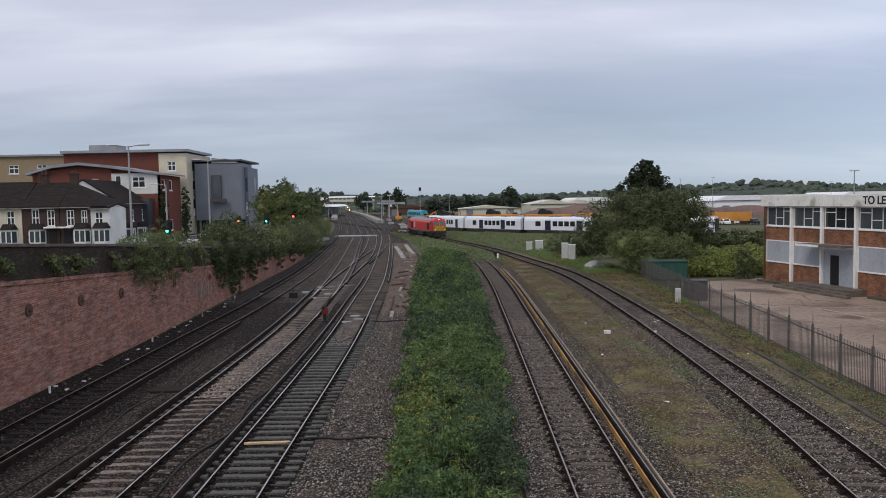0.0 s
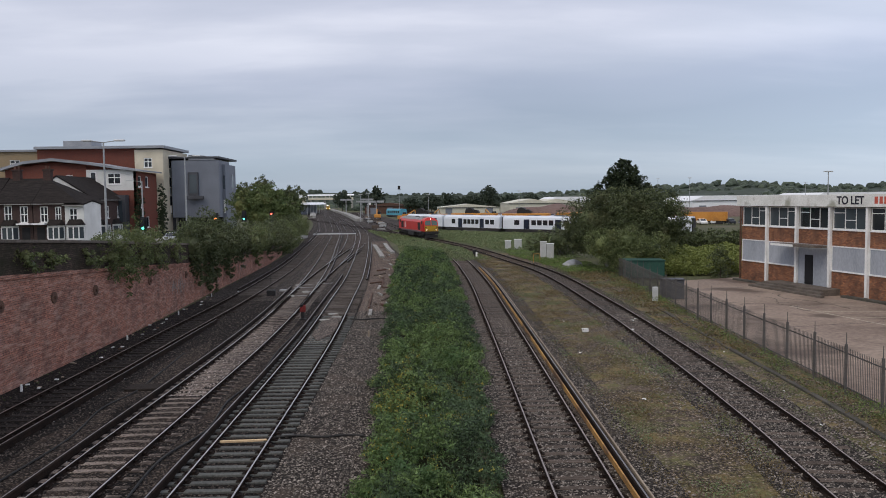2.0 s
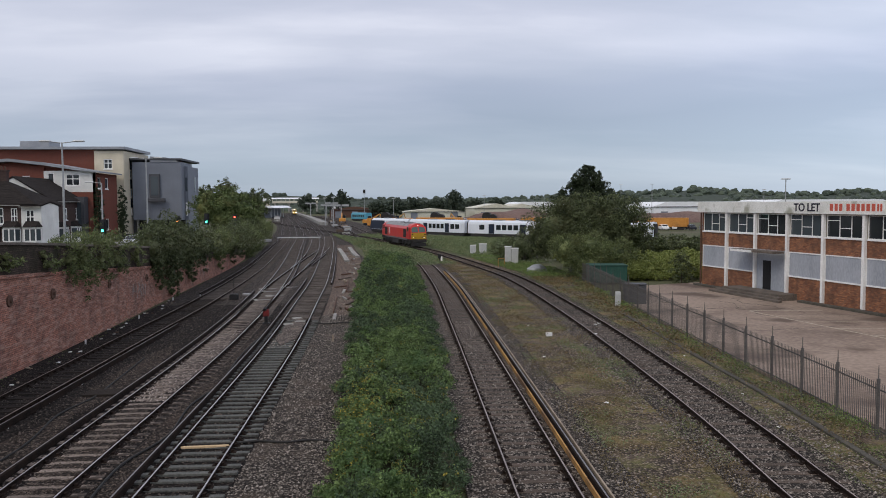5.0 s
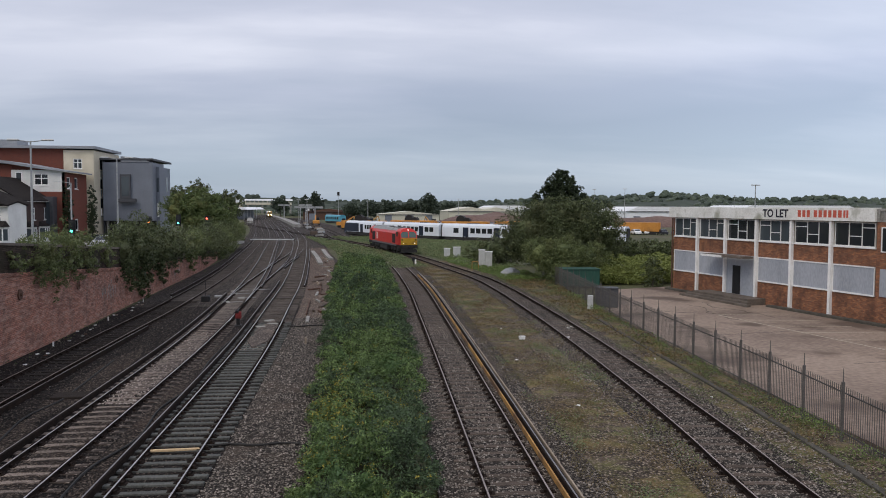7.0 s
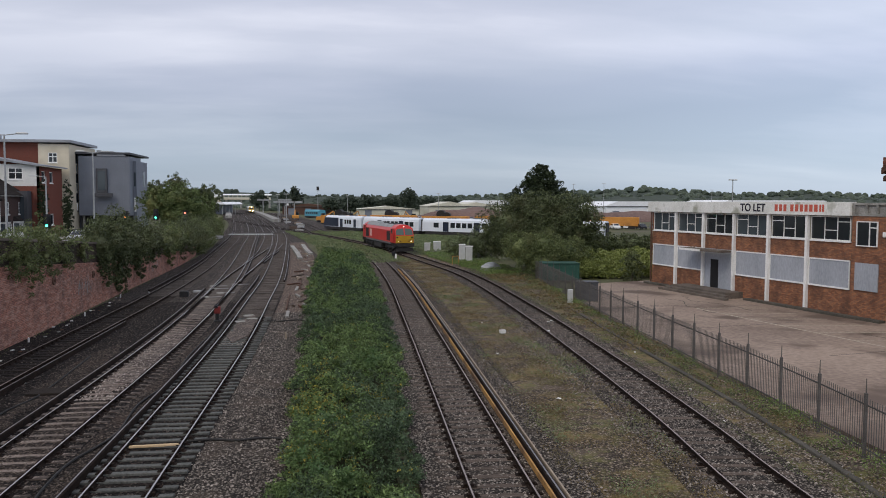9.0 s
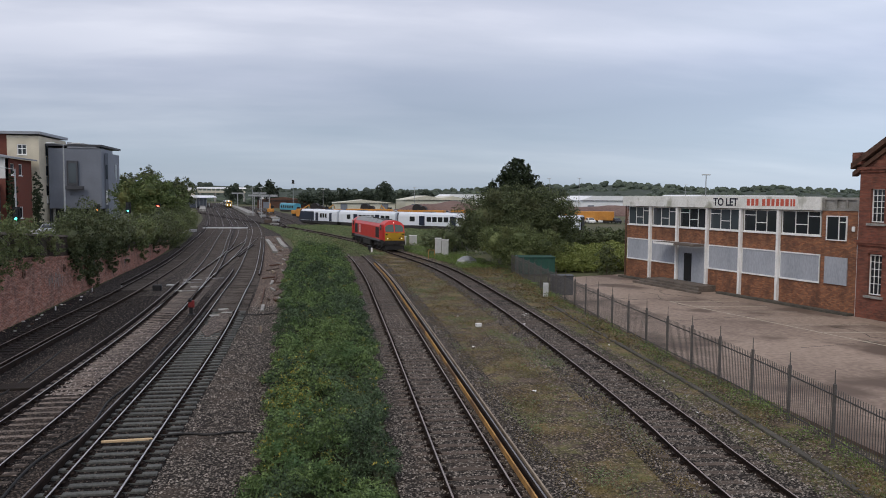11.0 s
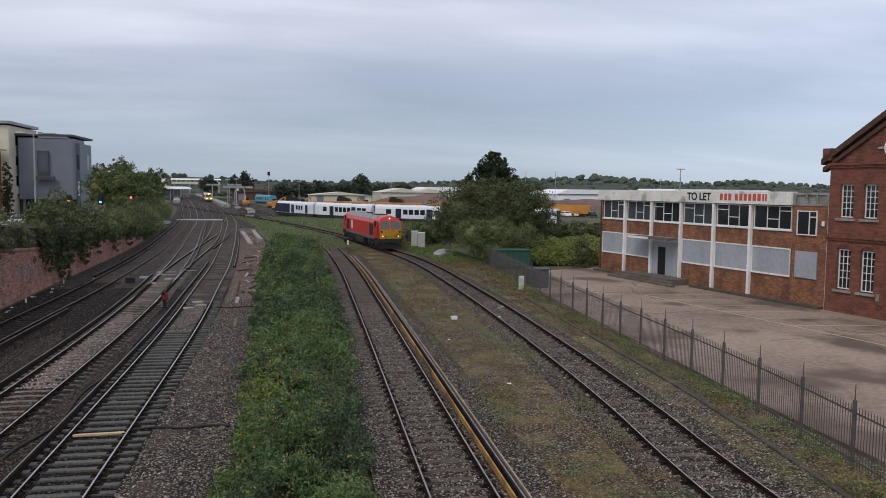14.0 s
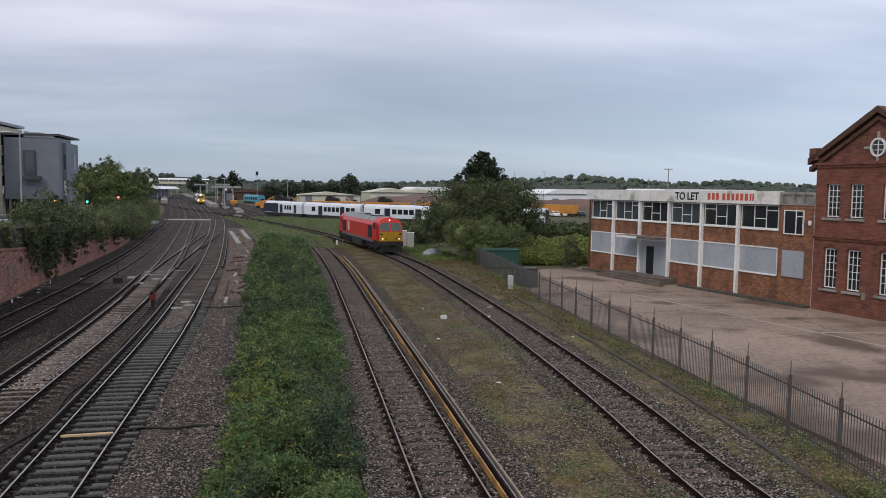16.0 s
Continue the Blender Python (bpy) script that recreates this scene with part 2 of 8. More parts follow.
BALLAST_GREY = stony("ballast_grey_brown", (0.042, 0.035, 0.030), (0.225, 0.192, 0.168), (0.020, 0.016, 0.014), patch=(0.075, 0.060, 0.051))
SLEEPER_FAR = material("dusty_grey_sleeper", (0.045, 0.038, 0.033), (0.15, 0.128, 0.112), 0.92, 0.8, 14, 0.3, spread=0.4, spec=0.15)
STONE_PALE = material("pale_stone_chip", (0.16, 0.13, 0.115), (0.52, 0.46, 0.41), 0.95, 3, 30, 0.3, spread=0.6)
BALLAST_PALE = stony("dusty_pale_ballast", (0.11, 0.088, 0.075), (0.46, 0.39, 0.34), (0.05, 0.04, 0.034), patch=(0.20, 0.155, 0.13))
BALLAST_BROWN = stony("rusty_brown_ballast", (0.034, 0.025, 0.020), (0.19, 0.15, 0.122), (0.013, 0.010, 0.008), patch=(0.062, 0.043, 0.033))
MOSS = stony("mossy_yard_ground", (0.090, 0.069, 0.052), (0.46, 0.37, 0.29), (0.036, 0.028, 0.021), moss=((0.265, 0.197, 0.086), (0.155, 0.152, 0.052)), mossy=0.50, patch=(0.185, 0.138, 0.106))
PATHWAY = stony("brown_cess_path", (0.12, 0.085, 0.066), (0.37, 0.285, 0.228), (0.06, 0.044, 0.035), patch=(0.165, 0.12, 0.094), bump=0.6)
EARTH = material("rough_ground", (0.045, 0.05, 0.022), (0.115, 0.115, 0.05), 0.97, 0.1, 6, 0.6, dist=0.1, spread=0, blotch=((0.12, 0.095, 0.065), 0.03, 0.55))
# soil and litter, with the shade between leaves put into the colour
LITTER_SHADED = material("shade_darkened_litter", (0.010, 0.012, 0.006), (0.038, 0.040, 0.018), 0.97, 2.0, 25, 0.8, dist=0.06, spread=0, spec=0.1)
CONCRETE_YARD = material("yard_concrete", (0.19, 0.138, 0.106), (0.37, 0.285, 0.222), 0.8, 0.14, 4, 0.15, spread=0, blotch=((0.125, 0.088, 0.066), 0.22, 0.51))
CONCRETE = material("weathered_concrete", (0.16, 0.155, 0.14), (0.42, 0.41, 0.38), 0.9, 1.5, 18, 0.3, blotch=((0.12, 0.12, 0.10), 0.8, 0.6))
KERB_DARK = material("mossy_dark_kerb", (0.04, 0.037, 0.030), (0.115, 0.105, 0.085), 0.95, 1.5, 18, 0.4, spread=0)
STEP_DARK = material("dark_worn_steps", (0.075, 0.062, 0.05), (0.19, 0.16, 0.135), 0.92, 1.5, 14, 0.3)
TARMAC = material("road_tarmac", (0.045, 0.045, 0.047), (0.10, 0.10, 0.10), 0.85, 0.4, 30, 0.3, spread=0)
RAIL_TOP = material("polished_rail_head", (0.40, 0.385, 0.375), (0.58, 0.56, 0.55), 0.38, 2, 30, 0.05, metal=0.9, spread=0)
RAIL_DULL = material("dull_rail_head", (0.23, 0.19, 0.17), (0.40, 0.345, 0.315), 0.5, 2, 30, 0.1, metal=0.6, spread=0)
RAIL_SIDE = material("rusty_rail_web", (0.007, 0.0055, 0.0048), (0.032, 0.021, 0.016), 0.9, 3, 40, 0.3, spread=0, spec=0.1)
THIRD = material("conductor_rail_top", (0.16, 0.15, 0.145), (0.32, 0.30, 0.29), 0.45, 2, 30, 0.1, metal=0.8, spread=0)
BOARD_YELLOW = material("yellow_guard_board", (0.30, 0.155, 0.045), (0.56, 0.32, 0.10), 0.75, 0.8, 20, 0.2, blotch=((0.15, 0.085, 0.045), 0.5, 0.50))
BOARD_PALE = material("pale_guard_board", (0.20, 0.155, 0.115), (0.40, 0.33, 0.25), 0.8, 1, 20, 0.2)
SLEEPER_STEEL = material("grey_steel_sleeper", (0.05, 0.052, 0.047), (0.12, 0.122, 0.112), 0.8, 2, 18, 0.2, spread=0.35)
SLEEPER_WOOD = material("worn_timber_sleeper", (0.038, 0.029, 0.023), (0.150, 0.116, 0.093), 0.92, 2, 22, 0.5, spread=0.4, stretch=(1, 6, 6), spec=0.2)
SLEEPER_PALE = material("dusty_timber_sleeper", (0.045, 0.034, 0.027), (0.36, 0.295, 0.25), 0.92, 0.9, 14, 0.4, spread=0.5, stretch=(1, 3, 3), blotch=((0.04, 0.03, 0.024), 1.3, 0.50))
SLEEPER_DARK = material("oily_timber_sleeper", (0.011, 0.009, 0.0075), (0.042, 0.034, 0.029), 0.9, 2, 22, 0.4, spread=0.3, stretch=(1, 6, 6), spec=0.15)
TIMBER_NEW = material("fresh_timber", (0.45, 0.31, 0.17), (0.66, 0.50, 0.31), 0.8, 2, 20, 0.2)
BRICK_WALL = brick_material("sooty_retaining_brick", (0.47, 0.215, 0.150), (0.27, 0.120, 0.088), (0.095, 0.066, 0.055), h=0.085, dirt=(0.115, 0.072, 0.060), dirty=0.56, dust=(0.56, 0.385, 0.315))
BRICK_DARK = brick_material("soot_black_parapet", (0.105, 0.075, 0.062), (0.052, 0.040, 0.034), (0.022, 0.018, 0.016), h=0.085, dirt=(0.030, 0.030, 0.018), dirty=0.51)
BRICK_ORANGE = brick_material("orange_stock_brick", (0.40, 0.180, 0.092), (0.21, 0.090, 0.055), (0.16, 0.115, 0.09), dirty=0.56, dirt=(0.10, 0.058, 0.045))
BRICK_RED = brick_material("dark_red_brick", (0.27, 0.094, 0.062), (0.165, 0.062, 0.046), (0.12, 0.08, 0.068), dirty=0.56, dirt=(0.070, 0.040, 0.033), dust=(0.30, 0.145, 0.10))
BRICK_HOUSE = brick_material("brown_house_brick", (0.088, 0.054, 0.048), (0.060, 0.039, 0.036), (0.075, 0.060, 0.054), dirty=0.66)
BRICK_FLAT = brick_material("red_flats_brick", (0.22, 0.072, 0.05), (0.175, 0.06, 0.045), (0.15, 0.085, 0.068), dirty=0.72)
BRICK_BUFF = brick_material("buff_brick", (0.36, 0.27, 0.16), (0.30, 0.225, 0.135), (0.32, 0.27, 0.2), dirty=0.75, dirt=(0.2, 0.16, 0.11))
WHITE_PAINT = material("weathered_white_paint", (0.72, 0.72, 0.70), (0.90, 0.90, 0.88), 0.6, 1.2, 14, 0.1, spread=0.04)
FASCIA_PAINT = material("stained_white_fascia", (0.64, 0.64, 0.59), (0.88, 0.88, 0.84), 0.7, 1.0, 9, 0.15, spread=0, blotch=((0.38, 0.38, 0.31), 0.9, 0.6))
RENDER_WHITE = material("white_render", (0.58, 0.58, 0.55), (0.76, 0.76, 0.73), 0.85, 0.7, 20, 0.15, spread=0.05)
RENDER_CREAM = material("cream_render", (0.50, 0.45, 0.34), (0.66, 0.60, 0.47), 0.85, 0.7, 20, 0.15, spread=0.05)
PANEL_GREY = material("grey_steel_shutter", (0.30, 0.325, 0.36), (0.43, 0.455, 0.50), 0.6, 0.5, 9, 0.08, spread=0.08, stretch=(1.5, 1.5, 0.5))
CLAD_GREY = material("grey_cladding", (0.145, 0.16, 0.19), (0.20, 0.22, 0.255), 0.6, 0.4, 8, 0.1, spread=0.05)
CLAD_DARK = material("charcoal_cladding", (0.045, 0.048, 0.055), (0.085, 0.088, 0.098), 0.6, 0.5, 10, 0.1, spread=0.05)
ROOF_SLATE = material("dark_roof_tile", (0.015, 0.0132, 0.0128), (0.042, 0.036, 0.033), 0.9, 1.0, 8, 0.6, spread=0.1, stretch=(1, 1, 6), spec=0.06)
ROOF_METAL = material("pale_metal_roof", (0.22, 0.235, 0.26), (0.33, 0.345, 0.37), 0.5, 0.6, 10, 0.1, spread=0)
SHED_WHITE = material("white_shed_cladding", (0.74, 0.76, 0.77), (0.88, 0.89, 0.90), 0.6, 0.05, 2, 0.05, spread=0.05)
SHED_CREAM = material("cream_shed_cladding", (0.52, 0.50, 0.40), (0.66, 0.64, 0.53), 0.6, 0.05, 2, 0.05, spread=0.05)
LOCO_RED = material("red_loco_paint", (0.50, 0.022, 0.020), (0.62, 0.045, 0.035), 0.38, 0.6, 10, 0.03, spread=0, blotch=((0.36, 0.03, 0.026), 0.8, 0.66))
LOCO_YELLOW = material("yellow_warning_panel", (0.38, 0.21, 0.012), (0.52, 0.31, 0.025), 0.5, 1, 12, 0.03, spread=0, blotch=((0.26, 0.155, 0.025), 1.5, 0.56))
LOCO_ROOF = material("grey_loco_roof", (0.20, 0.21, 0.21), (0.34, 0.35, 0.35), 0.6, 0.8, 12, 0.1, spread=0, blotch=((0.12, 0.12, 0.12), 0.6, 0.6))
BOGIE = material("grimy_bogie_steel", (0.012, 0.012, 0.013), (0.05, 0.046, 0.043), 0.75, 2, 20, 0.2, spread=0.1)
# near-black: real grilles, and painted shade for unlit rooms and the undercroft
GRILLE_AND_SHADE = material("dark_grille_and_room_shade", (0.012, 0.011, 0.011), (0.03, 0.028, 0.028), 0.7, 4, 40, 0.2, spread=0)
EMU_WHITE = material("white_coach_side", (0.66, 0.70, 0.76), (0.78, 0.81, 0.86), 0.4, 0.3, 8, 0.02, spread=0)
EMU_BLUE = material("navy_coach_panel", (0.012, 0.018, 0.035), (0.022, 0.03, 0.055), 0.35, 0.3, 8, 0.02, spread=0)
EMU_GREY = material("grey_coach_sole", (0.10, 0.105, 0.115), (0.16, 0.165, 0.175), 0.55, 0.5, 8, 0.05, spread=0)
ORANGE = material("orange_wagon_paint", (0.48, 0.20, 0.035), (0.64, 0.31, 0.07), 0.6, 0.4, 6, 0.1, spread=0.12, blotch=((0.34, 0.16, 0.05), 0.3, 0.58))
CYAN = material("cyan_coach_paint", (0.06, 0.26, 0.36), (0.10, 0.36, 0.47), 0.5, 0.4, 6, 0.05, spread=0)
GLASS = glass_material("dark_window_glass", (0.024, 0.028, 0.032))
# paler copy of GLASS; the sky's reflection is painted into the tint
GLASS_PALE = glass_material("sky_lit_glass", (0.06, 0.075, 0.085), 0.12)
# green tint, lightened in the colour to stand for reflected sky
GLASS_GREEN = glass_material("green_sky_lit_glass", (0.055, 0.085, 0.070), 0.1)
GALV = material("galvanised_steel", (0.30, 0.31, 0.31), (0.44, 0.45, 0.45), 0.55, 3, 30, 0.1, metal=0.5)
FENCE_STEEL = material("dull_grey_fence_steel", (0.075, 0.07, 0.066), (0.15, 0.14, 0.13), 0.75, 3, 30, 0.15, metal=0.2)
CABINET_GREY = material("pale_grey_cabinet_paint", (0.46, 0.47, 0.46), (0.62, 0.63, 0.62), 0.6, 2, 20, 0.05)
GREEN_PAINT = material("green_mesh_paint", (0.015, 0.06, 0.045), (0.03, 0.095, 0.072), 0.6, 0.8, 10, 0.1)
BLACK = material("black_paint", (0.008, 0.008, 0.009), (0.02, 0.02, 0.022), 0.6, 3, 20, 0.05)
CABLE = material("black_cable", (0.012, 0.012, 0.012), (0.035, 0.033, 0.03), 0.7, 3, 20, 0.05)
RED_PAINT = material("red_plastic", (0.10, 0.012, 0.012), (0.20, 0.025, 0.022), 0.7, 3, 20, 0.05)
LETTER_BLACK = material("black_sign_paint", (0.012, 0.012, 0.02), (0.03, 0.03, 0.045), 0.7, 3, 20, 0.02, spread=0)
LETTER_RED = material("red_sign_paint", (0.48, 0.08, 0.05), (0.62, 0.14, 0.09), 0.7, 3, 20, 0.02, spread=0)
SPOIL = material("red_brown_spoil", (0.10, 0.06, 0.05), (0.19, 0.125, 0.105), 0.97, 0.05, 1.0, 0.6, dist=0.3, spread=0)
LINE_PAINT = material("worn_bay_line_paint", (0.34, 0.28, 0.22), (0.56, 0.50, 0.40), 0.8, 1.5, 20, 0.05, spread=0)
RUST = material("rusty_iron", (0.06, 0.035, 0.025), (0.15, 0.08, 0.055), 0.9, 5, 30, 0.3)
WOOD_BARK = material("tree_bark", (0.035, 0.028, 0.02), (0.09, 0.072, 0.055), 0.95, 2, 20, 0.6, stretch=(3, 3, 0.6))
LEAF_DARK = leaf_material("dark_tree_leaves", (0.036, 0.049, 0.022), (0.135, 0.160, 0.070), (0.085, 0.090, 0.040))
LEAF_FIR = leaf_material("conifer_leaves", (0.012, 0.020, 0.009), (0.042, 0.058, 0.024))
LEAF_MID = leaf_material("shrub_leaves", (0.055, 0.075, 0.028), (0.19, 0.225, 0.088), (0.125, 0.130, 0.050))
LEAF_AUTUMN = leaf_material("turning_tree_leaves", (0.055, 0.082, 0.026), (0.150, 0.190, 0.068), (0.150, 0.150, 0.052))
LEAF_WEED = leaf_material("weed_leaves", (0.024, 0.046, 0.014), (0.205, 0.295, 0.098), (0.060, 0.115, 0.038))
LEAF_PALE = leaf_material("pale_weed_leaves", (0.11, 0.14, 0.032), (0.23, 0.26, 0.075))
LEAF_NETTLE = leaf_material("nettle_leaves", (0.012, 0.022, 0.010), (0.100, 0.155, 0.072), (0.085, 0.130, 0.062))
LEAF_GOLD = leaf_material("yellowing_leaves", (0.14, 0.14, 0.022), (0.42, 0.34, 0.055))
LEAF_BANK = leaf_material("fresh_bank_grass", (0.075, 0.12, 0.030), (0.21, 0.29, 0.085))
LEAF_GRASS = leaf_material("rough_grass_blades", (0.07, 0.105, 0.042), (0.22, 0.27, 0.125), (0.20, 0.20, 0.10))
LEAF_DRY = leaf_material("dry_brown_weeds", (0.085, 0.062, 0.028), (0.235, 0.175, 0.08), (0.11, 0.12, 0.042))
# leaf green greyed towards blue, with distance haze painted into the colour
WOOD_FAR = leaf_material("hazy_far_wood_leaves", (0.035, 0.05, 0.036), (0.085, 0.108, 0.072))
HILL = material("far_wooded_hill", (0.036, 0.048, 0.036), (0.062, 0.078, 0.058), 0.95, 0.01, 0.08, 0.5, spread=0)
LAMP_WHITE = material("lit_headlamp", (0.9, 0.9, 0.85), (1, 1, 1), 0.4, emit=(1.0, 0.93, 0.78), power=1.8, bump=0, spread=0)
LAMP_DMU = material("lit_marker_lamp", (0.9, 0.9, 0.8), (1, 1, 1), 0.4, emit=(1.0, 0.92, 0.70), power=20.0, bump=0, spread=0)
LAMP_RED = material("lit_red_signal", (0.7, 0.05, 0.03), (0.8, 0.08, 0.05), 0.4, emit=(1.0, 0.08, 0.05), power=7.0, bump=0, spread=0)
LAMP_GREEN = material("lit_green_signal", (0.1, 0.7, 0.5), (0.1, 0.8, 0.6), 0.4, emit=(0.06, 1.0, 0.55), power=5.0, bump=0, spread=0)
LAMP_AMBER = material("lit_orange_signal", (0.7, 0.2, 0.03), (0.8, 0.25, 0.05), 0.4, emit=(1.0, 0.25, 0.06), power=5.0, bump=0, spread=0)


# ---------------------------------------------------------------- building blocks
def mesh_of(bm, mats, smooth=False):
    me = bpy.data.meshes.new("mesh")
    bm.to_mesh(me)
    bm.free()
    for m in mats if isinstance(mats, (list, tuple)) else [mats]:
        me.materials.append(m)
    if smooth:
        for p in me.polygons:
            p.use_smooth = True
    return me


def part(name, bm, mats, parent, label="", smooth=False):
    ob = new(name, mesh_of(bm, mats, smooth))
    ob.parent = parent
    return tagged(ob, label)


def shared(name, me, parent, m):
    ob = new(name, me)
    ob.parent, ob.matrix_basis = parent, m
    return ob


def thing(name, label, category, m=None, group="", kind=""):
    ob = new(name)
    ob.empty_display_size = 0.2
    if m is not None:
        ob.matrix_basis = m
    return tagged(ob, label, category, group, kind)


def setting(name, bm, mats, label="", category="", smooth=False):
    return tagged(new(name, mesh_of(bm, mats, smooth)), label, category, kind="structure")


def box(bm, x0, x1, y0, y1, z0, z1, bevel=0.0, mi=0, m=None):
    vs = [bm.verts.new((x, y, z)) for z in (z0, z1) for y in (y0, y1) for x in (x0, x1)]
    fs = []
    for q in ((0, 2, 3, 1), (4, 5, 7, 6), (0, 1, 5, 4), (2, 6, 7, 3), (0, 4, 6, 2), (1, 3, 7, 5)):
        f = bm.faces.new([vs[i] for i in q])
        f.material_index = mi
        fs.append(f)
    if bevel:
        es = list({e for f in fs for e in f.edges})
        r = bmesh.ops.bevel(bm, geom=es, offset=bevel, segments=1, affect="EDGES")
        for f in r["faces"]:
            f.material_index = mi
        vs = list({v for f in r["faces"] for v in f.verts} | {v for v in vs if v.is_valid})
    if m is not None:
        bmesh.ops.transform(bm, matrix=m, verts=[v for v in vs if v.is_valid])
    return bm


def boxes(*rows, bevel=0.0):
    bm = bmesh.new()
    for r in rows:
        box(bm, *r[:6], bevel=bevel)
    return bm


def tube(bm, p, q, r0, r1=None, seg=10, caps=True, mi=0):
    p, q = Vector(p), Vector(q)
    r1 = r0 if r1 is None else r1
    d = (q - p).normalized()
    u = d.orthogonal().normalized()
    v = d.cross(u)
    a = [bm.verts.new(p + r0 * (math.cos(2 * math.pi * i / seg) * u + math.sin(2 * math.pi * i / seg) * v)) for i in range(seg)]
    b = [bm.verts.new(q + r1 * (math.cos(2 * math.pi * i / seg) * u + math.sin(2 * math.pi * i / seg) * v)) for i in range(seg)]
    for i in range(seg):
        j = (i + 1) % seg
        bm.faces.new((a[i], a[j], b[j], b[i])).material_index = mi
    if caps:
        bm.faces.new(a[::-1]).material_index = mi
        bm.faces.new(b).material_index = mi
    return bm


def prism(bm, outline, axis, lo, hi, mi=0):
    """A closed outline pushed along an axis: 'x' takes (y, z), 'y' takes (x, z), 'z' takes (x, y)."""
    def at(p, h):
        return {"x": (h, p[0], p[1]), "y": (p[0], h, p[1]), "z": (p[0], p[1], h)}[axis]
    a = [bm.verts.new(at(p, lo)) for p in outline]
    b = [bm.verts.new(at(p, hi)) for p in outline]
    k = len(outline)
    fs = [bm.faces.new(a[::-1]), bm.faces.new(b)]
    for i in range(k):
        fs.append(bm.faces.new((a[i], a[(i + 1) % k], b[(i + 1) % k], b[i])))
    for f in fs:
        f.material_index = mi
    bmesh.ops.recalc_face_normals(bm, faces=fs)
    return bm


def spline(points, step=1.0):
    """Points every step metres along a smooth line through the given (x, y)."""
    pts = [np.array(p, float) for p in points]
    pts = [2 * pts[0] - pts[1]] + pts + [2 * pts[-1] - pts[-2]]
    out = []
    for i in range(1, len(pts) - 2):
        p0, p1, p2, p3 = pts[i - 1:i + 3]
        t0, t1, t2, t3 = np.cumsum([0, *[max(np.linalg.norm(b - a), 1e-6) ** 0.5 for a, b in ((p0, p1), (p1, p2), (p2, p3))]])
        for t in np.linspace(t1, t2, max(int(np.linalg.norm(p2 - p1) / 0.5), 2), endpoint=False):
            a1 = (t1 - t) / (t1 - t0) * p0 + (t - t0) / (t1 - t0) * p1
            a2 = (t2 - t) / (t2 - t1) * p1 + (t - t1) / (t2 - t1) * p2
            a3 = (t3 - t) / (t3 - t2) * p2 + (t - t2) / (t3 - t2) * p3
            b1 = (t2 - t) / (t2 - t0) * a1 + (t - t0) / (t2 - t0) * a2
            b2 = (t3 - t) / (t3 - t1) * a2 + (t - t1) / (t3 - t1) * a3
            out.append((t2 - t) / (t2 - t1) * b1 + (t - t1) / (t2 - t1) * b2)
    out.append(pts[-2])
    out = np.array(out)
    s = np.concatenate([[0], np.cumsum(np.linalg.norm(np.diff(out, axis=0), axis=1))])
    q = np.arange(0, s[-1], step)
    return np.stack([np.interp(q, s, out[:, k]) for k in (0, 1)], 1)


def offset(line, d):
    """The line moved d metres to its right."""
    g = np.gradient(line, axis=0)
    g /= np.linalg.norm(g, axis=1)[:, None]
    return line + d * np.stack([g[:, 1], -g[:, 0]], 1)


def sweep(bm, line, profile, tops=(), z=0.0):
    """A closed profile (side, height) pushed along a plan line; the profile edges listed in tops take the second material."""
    g = np.gradient(line, axis=0)
    g /= np.linalg.norm(g, axis=1)[:, None]
    rings = []
    for (x, y), (gx, gy) in zip(line, g):
        rings.append([bm.verts.new((x + a * gy, y - a * gx, z + b)) for a, b in profile])
    k = len(profile)
    for r, s in zip(rings, rings[1:]):
        for i in range(k):
            f = bm.faces.new((r[i], s[i], s[(i + 1) % k], r[(i + 1) % k]))
            f.material_index = 1 if i in tops else 0
    bm.faces.new(rings[0]), bm.faces.new(rings[-1][::-1])
    bmesh.ops.recalc_face_normals(bm, faces=bm.faces)
    return bm


def cut(line, lo, hi):
    return line[(line[:, 1] >= lo) & (line[:, 1] <= hi)]


# ---------------------------------------------------------------- ground
def sheet(outline, z0, z1):
    return prism(bmesh.new(), outline, "z", z0, z1)


def wall_x(y):
    return float(np.interp(y, (-6, 37, 46, 61, 88, 105, 165, 240, 400, 660), (-15.6, -15.65, -15.95, -16.5, -17.3, -18.6, -25.0, -34.0, -59.0, -92.0)))


def ground():
    bm = bmesh.new()
    xs = [-3000, -1200, -500, -260, -160, -120, -90, -70, -55, -40, -30, -22, -16.3, -15.9, -12, 0, 10, 20, 40, 70, 120, 200, 500, 1200, 3000]
    ys = sorted({-400, -120, -40, *range(0, 420, 10), 480, 560, 700, 900, 1300, 2000, 3200})
    rows = []
    for y in ys:
        k = (wall_x(y) + 15.6) if y > 0 else 0.0
        row = []
        for x in xs:
            z = -0.12
            if x < -16:
                z = (road_z(y) if x > -200 else 1.0) - 0.12
            row.append(bm.verts.new((x + (k if abs(x) < 100 else 0), y, z)))
        rows.append(row)
    for r, s in zip(rows, rows[1:]):
        for i in range(len(xs) - 1):
            bm.faces.new((r[i], r[i + 1], s[i + 1], s[i]))
    setting("ground", bm, EARTH, "rough ground of soil, weeds and grass", "ground")


def road_z(y):
    """Height of the street behind the retaining wall, which runs down to the station."""
    return float(np.interp(y, (-20, 0, 27, 45, 62, 90, 130, 400), (5.0, 5.0, 4.45, 3.5, 2.8, 2.2, 1.2, 0.3)))


